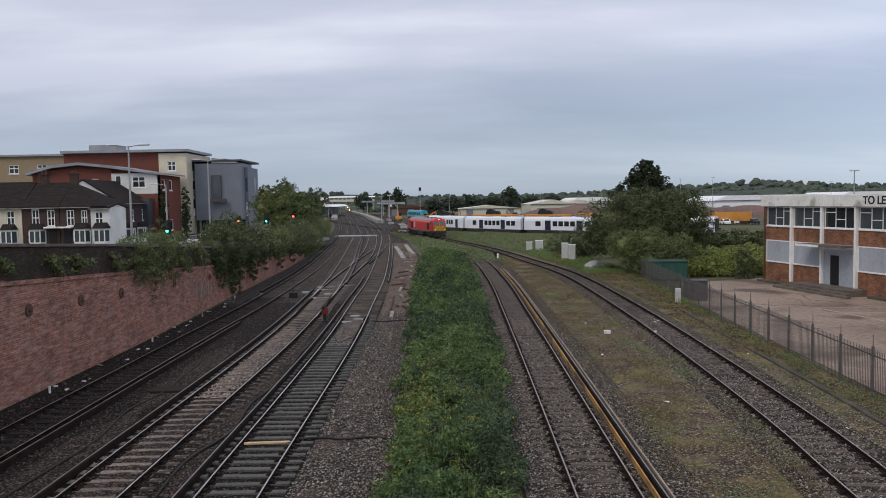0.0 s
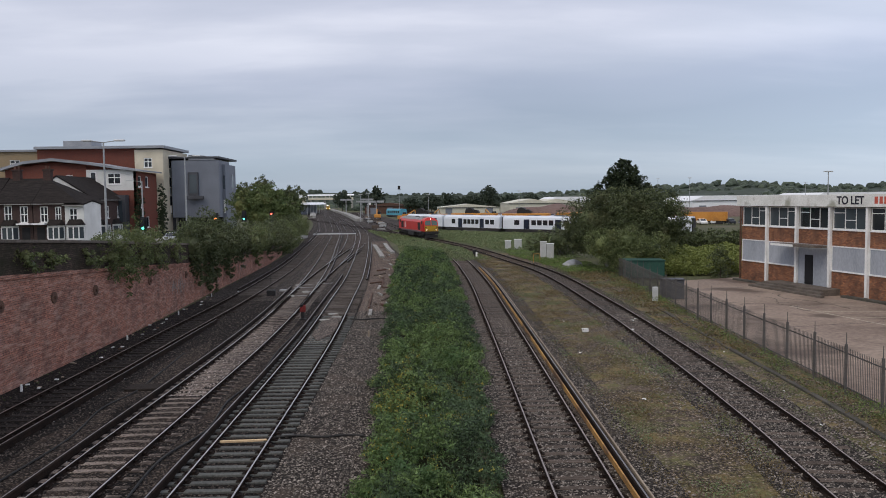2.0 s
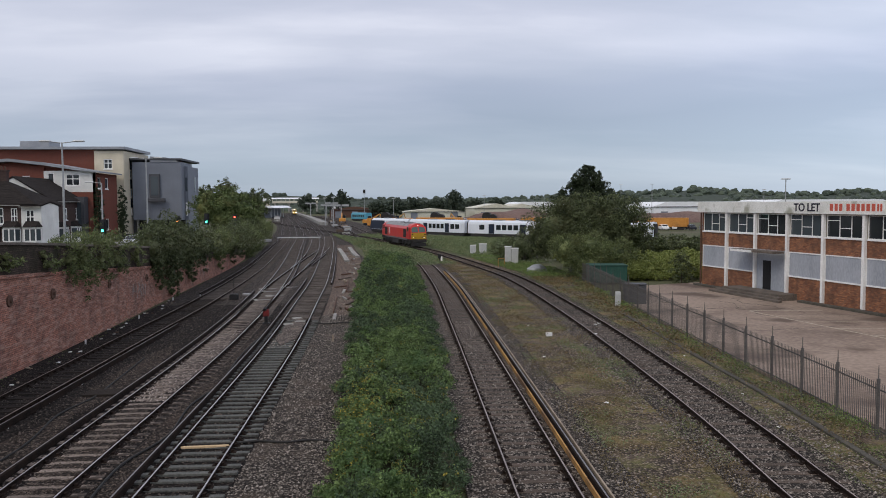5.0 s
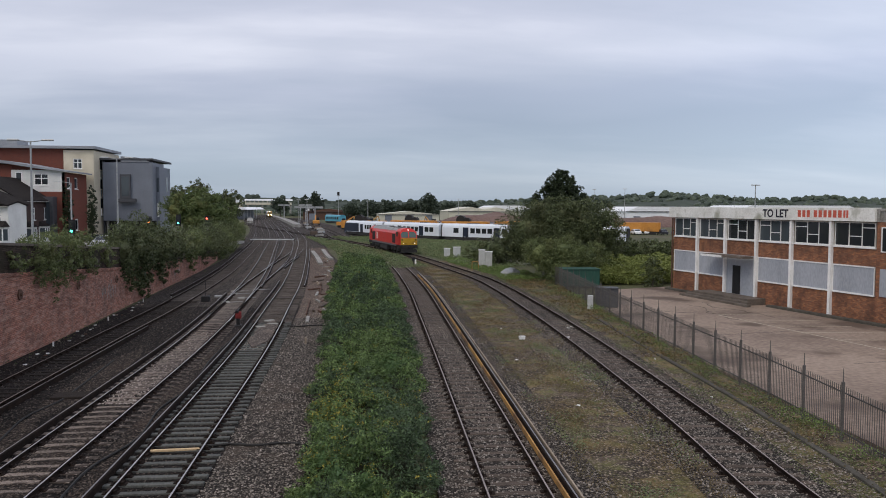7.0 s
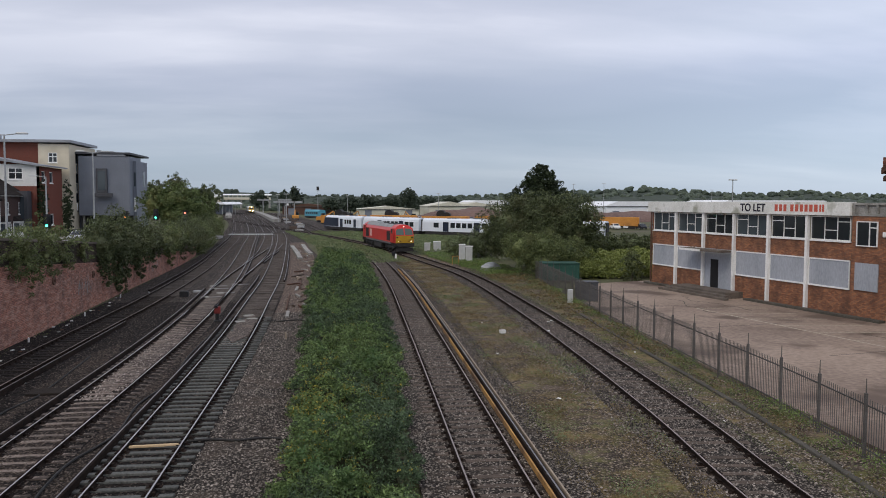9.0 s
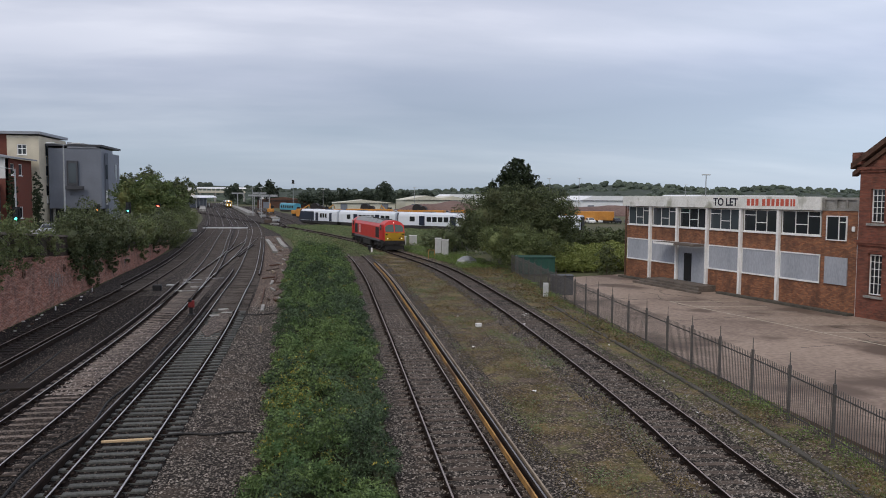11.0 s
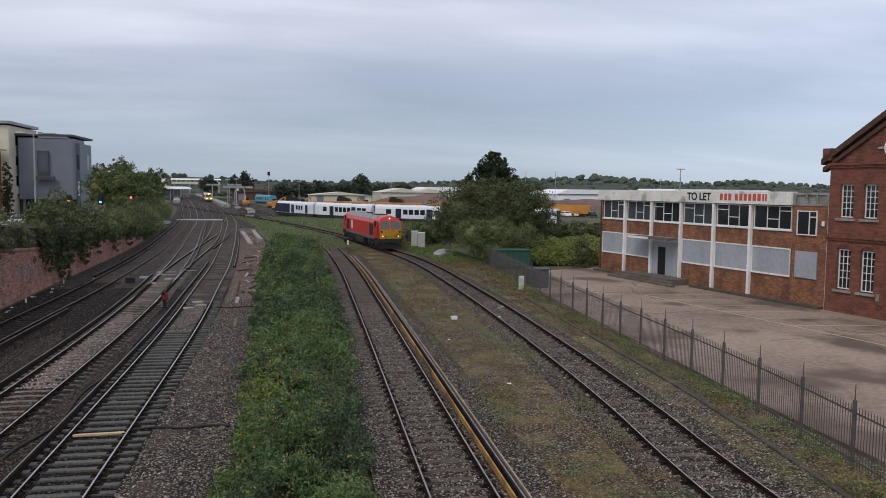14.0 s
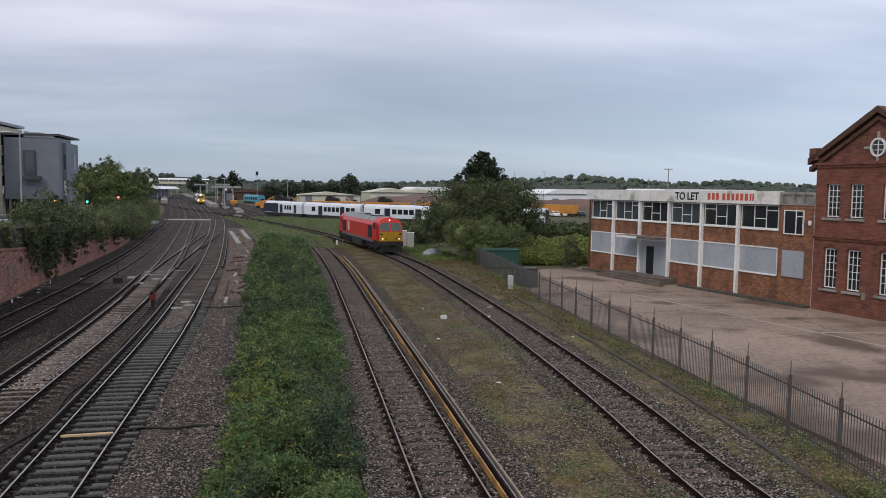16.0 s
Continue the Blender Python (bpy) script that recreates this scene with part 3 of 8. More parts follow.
LINE_A = spline([(-13.1, -4), (-13.1, 20), (-13.1, 40), (-13.05, 56), (-13.9, 82), (-16.4, 115), (-20.6, 162), (-27.0, 215), (-35.5, 278), (-52.0, 399), (-70, 520), (-90, 660)])
LINE_B = spline([(-8.6, -4), (-8.55, 18), (-8.4, 40), (-8.85, 55), (-9.95, 74), (-11.5, 94), (-13.9, 121), (-17.4, 160), (-23.6, 213), (-32.0, 278), (-48.5, 399), (-66.5, 520), (-86.5, 660)])
LINE_X = spline([(-8.45, 46), (-8.85, 55), (-9.3, 69), (-9.45, 82), (-9.5, 97), (-9.5, 112), (-9.75, 127)])
LINE_C = spline([(-9.45, 82), (-10.1, 104), (-11.8, 130), (-14.3, 160), (-20.4, 213), (-28.6, 278), (-45.0, 399), (-63, 520), (-83, 660)])
LINE_D = spline([(-5.25, -4), (-5.2, 18), (-5.2, 39), (-5.6, 55), (-5.95, 68), (-7.0, 89), (-8.6, 116), (-11.3, 155), (-17.2, 213), (-25.4, 278), (-41.5, 399), (-59.5, 520), (-79.5, 660), (-93, 755)])
LINE_Y = spline([(3.3, -4), (3.77, 17.5), (4.01, 27), (4.47, 47), (4.78, 67), (4.25, 92), (1.8, 120), (-4.0, 150), (-12.0, 182)])
LINE_E = spline([(8.9, -4), (10.05, 17), (10.6, 22.5), (11.2, 32), (11.85, 50), (11.8, 72), (10.2, 87), (6.9, 112), (-0.6, 147), (-6.3, 168), (-14.5, 198), (-28, 245), (-50, 330)])

RAIL = [(-0.07, 0.0), (0.07, 0.0), (0.07, 0.012), (0.012, 0.035), (0.012, 0.11), (0.036, 0.118), (0.036, 0.143), (0.021, 0.153), (-0.021, 0.153), (-0.036, 0.143), (-0.036, 0.118), (-0.012, 0.11), (-0.012, 0.035), (-0.07, 0.012)]


def stones(name, mat, n, regions, smin, smax, label):
    """Loose stones lying on the ballast, joined."""
    rng = np.random.default_rng(hash_of(name))
    octa = np.array([(1, 0, 0), (0, 1, 0), (-1, 0, 0), (0, -1, 0), (0, 0, 0.8), (0, 0, -0.6)])
    tri = np.array([(0, 1, 4), (1, 2, 4), (2, 3, 4), (3, 0, 4), (1, 0, 5), (2, 1, 5), (3, 2, 5), (0, 3, 5)])
    V, F = [], []
    area = np.array([(r[1] - r[0]) * (r[3] - r[2]) for r in regions])
    pick = rng.choice(len(regions), n, p=area / area.sum())
    u = rng.random((n, 2))
    for i in range(n):
        x0, x1, y0, y1 = regions[pick[i]]
        y = y0 + (y1 - y0) * u[i, 1] ** 1.6
        s = rng.uniform(smin, smax)
        j = octa * s * rng.uniform(0.6, 1.3, (6, 1))
        a = rng.uniform(0, 6.28)
        c, d = math.cos(a), math.sin(a)
        j = j @ np.array([(c, d, 0), (-d, c, 0), (0, 0, 1)])
        V.append(j + (x0 + (x1 - x0) * u[i, 0], y, 0.012))
        F.append(tri + 6 * i)
    me = bpy.data.meshes.new("mesh")
    me.from_pydata(np.concatenate(V).tolist(), [], np.concatenate(F).tolist())
    me.materials.append(mat)
    return tagged(new(name, me), label, "ballast", kind="stuff")


def hash_of(s):
    return sum(ord(c) * (i + 7) for i, c in enumerate(s)) % 9973


def ballast_beds():
    left = spline([(-15.6, -5), (-15.6, 45), (-16.4, 70), (-18.5, 115), (-24, 165), (-33, 240), (-58, 400), (-90, 660)], 4)
    right = spline([(-1.2, -5), (-1.2, 60), (-2.4, 95), (-4.5, 118), (-7, 150), (-12, 200), (-22, 280), (-40, 400), (-70, 660)], 4)
    k = int(np.searchsorted(right[:, 1], 54)), int(np.searchsorted(left[:, 1], 54))
    setting("ballast_main_lines", sheet([*map(tuple, left[:k[1] + 1]), *map(tuple, right[:k[0] + 1][::-1])], -0.3, 0.0), BALLAST_DARK, "dark oily stone ballast of the main lines", "ballast")
    setting("ballast_junction", sheet([*map(tuple, left[k[1]:]), *map(tuple, right[k[0]:][::-1])], -0.3, -0.002), BALLAST_GREY, "grey-brown stone ballast of the junction", "ballast")
    goods_l, goods_r = offset(LINE_D, 3.6), offset(LINE_D, 17.0)
    setting("goods_yard_ballast", sheet([*map(tuple, cut(goods_l, 158, 480)[::8]), *map(tuple, cut(goods_r, 190, 480)[::8][::-1])], -0.3, -0.01), BALLAST_GREY, "grey-brown ballast of the goods tracks", "ballast")
    cess_l = spline([(-3.9, -5), (-3.9, 40), (-4.5, 65), (-6.6, 100), (-8.8, 135)], 3)
    cess_r = spline([(-1.4, -5), (-1.5, 40), (-1.8, 65), (-3.0, 95), (-6.0, 135)], 3)
    k = len(cess_l) * 2 // 5
    setting("ballast_shoulder", sheet([*map(tuple, cess_l[:k + 1]), *map(tuple, cess_r[:k + 1][::-1])], -0.2, 0.006), BALLAST, "grey stone ballast shoulder", "ballast")
    setting("cess_path", sheet([*map(tuple, cess_l[k:]), *map(tuple, cess_r[k:][::-1])], -0.2, 0.008), PATHWAY, "brown trodden path beside the ballast", "path")
    yl, yr = offset(LINE_Y, -1.9), offset(LINE_Y, 2.4)
    setting("ballast_siding", sheet([*map(tuple, cut(yl, -4, 92)[::3]), *map(tuple, cut(yr, -4, 92)[::3][::-1])], -0.2, 0.0), BALLAST, "grey-brown stone ballast of the siding", "ballast")
    el, er = offset(LINE_E, -1.8), offset(LINE_E, 1.6)
    setting("ballast_yard_line", sheet([*map(tuple, cut(el, -4, 80)[::3]), *map(tuple, cut(er, -4, 80)[::3][::-1])], -0.2, 0.004), BALLAST, "stone ballast of the yard line", "ballast")
    setting("yard_ground", sheet([(4.0, -5), (14.6, -5), (14.9, 30), (16.4, 60), (16, 85), (11, 100), (3, 100), (3.6, 60)], -0.2, -0.012), MOSS, "mossy stony ground between the sidings", "ground")


def ragged(name, mat, label, x0, x1, y0, y1, z, seed):
    """A patch of other stone with a ragged outline."""
    rng = random.Random(seed)
    k = max(int((y1 - y0) / 0.6), 6)
    ys = [y0 + (y1 - y0) * i / k for i in range(k + 1)]
    f = lambda y: min(1.0, 4 * (y - y0) / (y1 - y0) + 0.1, 4 * (y1 - y) / (y1 - y0) + 0.1)
    c, h = (x0 + x1) / 2, (x1 - x0) / 2
    a = [(c - h * f(y) * rng.uniform(0.75, 1.1), y) for y in ys]
    b = [(c + h * f(y) * rng.uniform(0.75, 1.1), y) for y in ys]
    setting(name, sheet(a + b[::-1], -0.1, z), mat, label, "ballast")


def patches():
    ragged("ballast_patch", BALLAST_PALE, "pale dusty ballast in the second track", -9.15, -7.85, 28, 44, 0.016, 1)
    ragged("ballast_patch", BALLAST_BROWN, "rusty brown ballast in the second track", -9.2, -7.7, 8, 29, 0.010, 2)
    ragged("ballast_patch", BALLAST_BROWN, "lighter ballast between the first two tracks", -11.3, -9.9, 26, 39, 0.006, 3)
    ragged("ballast_patch", BALLAST_BROWN, "brown ballast between the first two tracks", -11.4, -9.8, 10, 27, 0.005, 4)
    ragged("ballast_patch", BALLAST_PALE, "pale stone dumped between the main rails", -5.75, -4.65, 38.5, 47.5, 0.075, 5)
    ragged("ballast_patch", BALLAST_BROWN, "brown ballast beside the main line", -7.2, -6.5, 14, 44, 0.006, 6)


def track(name, line, lo, hi, pitch, wood, head, near, label, third=(), sl=2.6, slz=0.03, half=0.12, far_wood=None):
    """A track: two swept rails, sleepers one by one near by and joined far off, and conductor rails."""
    root = thing(name, label, "railway track", kind="structure")
    rng = random.Random(hash_of(name))
    for d in (-0.7525, 0.7525):
        part("rail", sweep(bmesh.new(), cut(offset(line, d), lo, hi), RAIL, (7,)), [RAIL_SIDE, head], root)
    g = np.gradient(line, axis=0)
    ang = np.degrees(np.arctan2(g[:, 0], g[:, 1]))
    s = np.concatenate([[0], np.cumsum(np.linalg.norm(np.diff(line, axis=0), axis=1))])
    bm = box(bmesh.new(), -sl / 2, sl / 2, -half, half, -0.1, slz, bevel=0.012)
    me = mesh_of(bm, wood)
    far, chairs = bmesh.new(), bmesh.new()
    q = 0.0
    while q < s[-1]:
        x, y, a = (np.interp(q, s, v) for v in (line[:, 0], line[:, 1], ang))
        q += pitch
        if not lo <= y <= min(hi, 170):
            continue
        m = pose(x + rng.uniform(-0.03, 0.03), y + rng.uniform(-0.03, 0.03), rng.uniform(-0.012, 0.008), 0, rng.uniform(-0.3, 0.3), -a + rng.uniform(-0.8, 0.8))
        if near[0] <= y <= near[1]:
            shared("sleeper", me, root, m)
            for d in (-0.7525, 0.7525):
                box(chairs, d - 0.19, d + 0.19, -0.085, 0.085, slz - 0.02, slz + 0.022, m=m)
                for e in (-0.085, 0.085):
                    box(chairs, d + e - 0.035, d + e + 0.035, -0.06, 0.06, slz + 0.022, slz + 0.075, m=m)
        else:
            box(far, -sl / 2, sl / 2, -half, half, -0.1, slz, m=m)
    if chairs.verts:
        tagged(part("rail_chairs", chairs, RAIL_SIDE, root), kind="stuff")
    else:
        chairs.free()
    if far.verts:
        tagged(part("sleepers", far, far_wood or wood, root), kind="stuff")
    else:
        far.free()
    for side, a, b, mat in third:
        ln = cut(offset(line, side), a, b)
        part("conductor_rail", sweep(bmesh.new(), ln, [(-0.07, 0.03), (0.07, 0.03), (0.062, 0.21), (0.022, 0.235), (-0.022, 0.235), (-0.062, 0.21)], (3,)), [RAIL_SIDE, mat], root, "steel conductor rail")
        pots = bmesh.new()
        for p in ln[::3]:
            tube(pots, (p[0], p[1], 0.0), (p[0], p[1], 0.065), 0.07, 0.05, 8)
        part("insulators", pots, CABINET_GREY, root)
    return root


def tracks():
    track("track_wall_side", LINE_A, 0, 640, 0.62, SLEEPER_DARK, RAIL_DULL, (17, 58), "dark oily railway track beside the brick wall", [(1.19, 0, 45.5, THIRD), (-1.19, 60, 300, THIRD)], far_wood=SLEEPER_FAR)
    track("track_second", LINE_B, 0, 640, 0.62, SLEEPER_PALE, RAIL_TOP, (16, 58), "railway track with pale dusty timber sleepers", [(-1.19, 0, 62, THIRD), (1.19, 66, 300, THIRD)], slz=0.022, far_wood=SLEEPER_FAR)
    track("track_crossover", LINE_X, 47, 126, 0.62, SLEEPER_FAR, RAIL_TOP, (47, 110), "crossover track between the main lines", [(1.19, 86, 108, THIRD)], slz=0.024)
    track("track_loop", LINE_C, 83, 640, 0.62, SLEEPER_FAR, RAIL_TOP, (83, 110), "railway track curving to the station", [(1.19, 150, 300, THIRD)], slz=0.022)
    track("track_main", LINE_D, 0, 640, 0.55, SLEEPER_STEEL, RAIL_TOP, (0, 47), "railway track on grey steel sleepers", [(-1.19, 0, 72, THIRD), (1.19, 67, 126, THIRD)], slz=0.055, half=0.095, far_wood=SLEEPER_FAR)
    y = track("track_siding", LINE_Y, 0, 170, 0.62, SLEEPER_WOOD, RAIL_DULL, (16, 80), "siding track on worn timber sleepers", [(1.26, 0, 80, THIRD)], slz=0.012)
    for d, mat, h in ((1.08, BOARD_YELLOW, 0.21), (1.42, BOARD_PALE, 0.20)):
        part("guard_board", sweep(bmesh.new(), cut(offset(LINE_Y, d), 0, 78), [(-0.022, 0.05), (0.022, 0.05), (0.022, h), (-0.022, h)]), mat, y, "yellow painted timber guard board" if mat is BOARD_YELLOW else "pale timber guard board")
    for k, d in enumerate((5.4, 9.6)):
        track("track_goods", offset(LINE_D, d), 152 + 22 * k, 470, 0.62, SLEEPER_FAR, RAIL_DULL, (0, 0), "goods track curving beside the main lines", [(1.19, 170, 300, THIRD)] if not k else [])
    track("track_yard", LINE_E, 0, 320, 0.64, SLEEPER_WOOD, RAIL_DULL, (16, 76), "rusty yard track on sunken timber sleepers", slz=0.01)


ground()
ballast_beds()
patches()


# ---------------------------------------------------------------- retaining wall and street
WALL_LINE = spline([(-15.6, -6), (-15.6, 26), (-15.65, 37), (-15.95, 46), (-16.5, 61), (-17.3, 88), (-18.6, 105)], 2.0)


def wall_top(y):
    return float(np.interp(y, (0, 24, 27, 37, 60, 88, 105), (5.3, 4.5, 4.3, 3.75, 2.3, 1.35, 1.0)))


def retaining_wall():
    root = thing("wall_retaining", "sooty red brick retaining wall with a dark parapet", "wall", kind="structure")
    bm, cap, par, cop = bmesh.new(), bmesh.new(), bmesh.new(), bmesh.new()

    def strip(b, lo, hi, w0, w1):
        rings = []
        for x, y in WALL_LINE:
            l, h = lo(y), hi(y)
            rings.append([b.verts.new(p) for p in ((x + w0, y, l), (x + w0, y, h), (x - w1, y, h), (x - w1, y, l))])
        for r, s in zip(rings, rings[1:]):
            for i in range(4):
                b.faces.new((r[i], r[(i + 1) % 4], s[(i + 1) % 4], s[i]))
        b.faces.new(rings[0][::-1]), b.faces.new(rings[-1])
        bmesh.ops.recalc_face_normals(b, faces=b.faces)
    strip(bm, lambda y: -0.2, wall_top, 0.0, 0.6)
    strip(cap, lambda y: wall_top(y) + 0.002, lambda y: wall_top(y) + 0.16, 0.07, 0.6)
    strip(par, lambda y: wall_top(y) + 0.164, lambda y: wall_top(y) + 1.4, -0.03, 0.45)
    strip(cop, lambda y: wall_top(y) + 1.404, lambda y: wall_top(y) + 1.52, 0.05, 0.52)
    part("brickwork", bm, BRICK_WALL, root)
    part("string_course", cap, BRICK_WALL, root)
    part("parapet", par, BRICK_DARK, root, "soot-blackened brick parapet")
    part("coping", cop, STEP_DARK, root, "dark worn stone coping")
    for y in (24.8, 29.1, 33.35, 37.7, 46, 54, 62):
        x = float(np.interp(y, WALL_LINE[:, 1], WALL_LINE[:, 0]))
        z = wall_top(y) * 0.765
        p = bmesh.new()
        tube(p, (x - 0.05, y, z), (x + 0.06, y, z), 0.27, 0.24, 14)
        tube(p, (x + 0.055, y, z), (x + 0.13, y, z), 0.09, 0.07, 8)
        part("tie_plate", p, RUST, root, "round rusty iron tie plate")


def wall_scrawls():
    """Pale unreadable scrawls on the brickwork, as strokes of paint."""
    rng = random.Random(77)
    for y0, w, h, z0 in ((50.5, 3.2, 1.1, 0.9), (72.5, 2.6, 0.9, 0.55)):
        g = thing("graffiti", "pale unreadable painted scrawl on the brick wall", "graffiti", kind="structure")
        for k in range(16):
            y = y0 + w * k / 16 + rng.uniform(-0.1, 0.1)
            x = float(np.interp(y, WALL_LINE[:, 1], WALL_LINE[:, 0]))
            z = z0 + rng.uniform(0, h * 0.5)
            a = rng.uniform(-35, 35)
            l = rng.uniform(0.3, h * 0.7)
            part("stroke", box(bmesh.new(), 0.004 + 0.0006 * k, 0.008 + 0.0006 * k, -0.025, 0.025, 0, l, m=pose(x + 0.015, y, z, a, 0, 0)), CONCRETE, g)


def street():
    bm, pv = bmesh.new(), bmesh.new()
    ys = list(range(-20, 131, 6))
    for b, x0, x1, dz in ((bm, -30.5, -18.2, 0.0), (pv, -18.2, -15.9, 0.12)):
        r = []
        for y in ys:
            k = float(np.interp(y, WALL_LINE[:, 1], WALL_LINE[:, 0])) + 15.6
            z = road_z(y) + dz
            r.append([b.verts.new(p) for p in ((x0 + k, y, z), (x1 + k, y, z), (x1 + k, y, z - 0.4), (x0 + k, y, z - 0.4))])
        for p, q in zip(r, r[1:]):
            for i in range(4):
                b.faces.new((p[i], p[(i + 1) % 4], q[(i + 1) % 4], q[i]))
        bmesh.ops.recalc_face_normals(b, faces=b.faces)
    setting("road", bm, TARMAC, "grey tarmac street behind the parapet", "road")
    setting("pavement", pv, CONCRETE, "concrete pavement along the parapet", "pavement")


retaining_wall()
wall_scrawls()
street()


# ---------------------------------------------------------------- the empty office block and the old works
BAY = 3.5
OFFICE = Matrix.Translation((26.75, 64.2, 0.0)) @ pose(0, 0, 0, 0, 0, -78.5)   # x runs along the front towards the camera, -y is out of the front


def yard():
    setting("yard_concrete", sheet([(15.1, -5), (15.1, 20), (15.5, 33), (16.6, 52), (19.5, 63.2), (27, 66), (50, 60), (60, -5)], -0.2, -0.004), CONCRETE_YARD, "worn reddish concrete yard with patches", "yard")
    cracks = bmesh.new()
    for i in range(4):
        m = OFFICE @ pose(5 + i * 8.4, -6.5, 0, 0, 0, 0)
        box(cracks, -0.01, 0.01, -3.5 - (i * 7 % 5), 4 - (i * 3 % 4), -0.01, 0.003, m=m)
    setting("yard_joints", cracks, TARMAC, "dark joints between the concrete slabs", "yard joint")
    rng = random.Random(21)
    for k in range(5):
        x, y = rng.uniform(6, 30), rng.uniform(-11, -3)
        crack = bmesh.new()
        for i in range(14):
            nx, ny = x + rng.uniform(0.2, 0.8), y + rng.uniform(-0.5, 0.5)
            a = math.degrees(math.atan2(ny - y, nx - x))
            d = math.hypot(nx - x, ny - y)
            box(crack, -0.01, d + 0.01, -0.018, 0.018, -0.01, 0.003 + 0.0002 * i, m=OFFICE @ pose(x, y, 0, 0, 0, a))
            x, y = nx, ny
        setting("yard_crack", crack, KERB_DARK, "ragged dark crack in the concrete", "crack")
    lines = thing("bay_markings", "worn cream parking bay lines on the yard", "road marking", kind="structure")
    for i in range(7):
        part("bay_line", box(bmesh.new(), -0.05, 0.05, -4.6, 0, 0.0, 0.008, m=OFFICE @ pose(16.4 + 2.5 * i, -2.2, 0, 0, 0, -18)), LINE_PAINT, lines)
    part("bay_line", box(bmesh.new(), 15, 36, -0.06, 0.06, 0.0, 0.008, m=OFFICE @ pose(0, -6.7, 0)), LINE_PAINT, lines)


def window_unit(parent, m, w, h, mull, trans, name="window", depth=0.08, fw=0.06, glass=None, frame_mat=None, bar=None):
    """A framed window in the x-z plane at m: outer frame, mullions at fractions, transoms (fraction, from, to), one pane."""
    glass, frame_mat = glass or GLASS, frame_mat or WHITE_PAINT
    wn = new(name)
    wn.parent, wn.matrix_basis = parent, m
    wn.empty_display_size = 0.1
    bw = bar or fw
    bm = boxes((0, w, -depth, 0, 0, fw), (0, w, -depth, 0, h - fw, h), (0, fw, -depth, 0, fw, h - fw), (w - fw, w, -depth, 0, fw, h - fw))
    for f in mull:
        box(bm, w * f - bw / 2, w * f + bw / 2, -depth * 0.9, -0.004, fw, h - fw)
    for f, a, b in trans:
        box(bm, w * a + fw / 2, w * b - fw / 2, -depth * 0.8, -0.006, h * f - bw / 2, h * f + bw / 2)
    part("window_frame", bm, frame_mat, wn)
    part("pane", boxes((fw * 0.5, w - fw * 0.5, -depth * 0.45, -depth * 0.35, fw * 0.5, h - fw * 0.5)), glass, wn)
    return wn


def letters(text, m, size, mat, parent, name):
    cu = bpy.data.curves.new(name, "FONT")
    cu.body, cu.size, cu.extrude, cu.offset = text, size, 0.008, 0.018
    tmp = bpy.data.objects.new("tmp", cu)
    scene.collection.objects.link(tmp)
    me = bpy.data.meshes.new_from_object(tmp.evaluated_get(bpy.context.evaluated_depsgraph_get()))
    bpy.data.objects.remove(tmp)
    me.materials.clear()
    me.materials.append(mat)
    ob = new(name, me)
    ob.parent, ob.matrix_basis = parent, m
    return ob


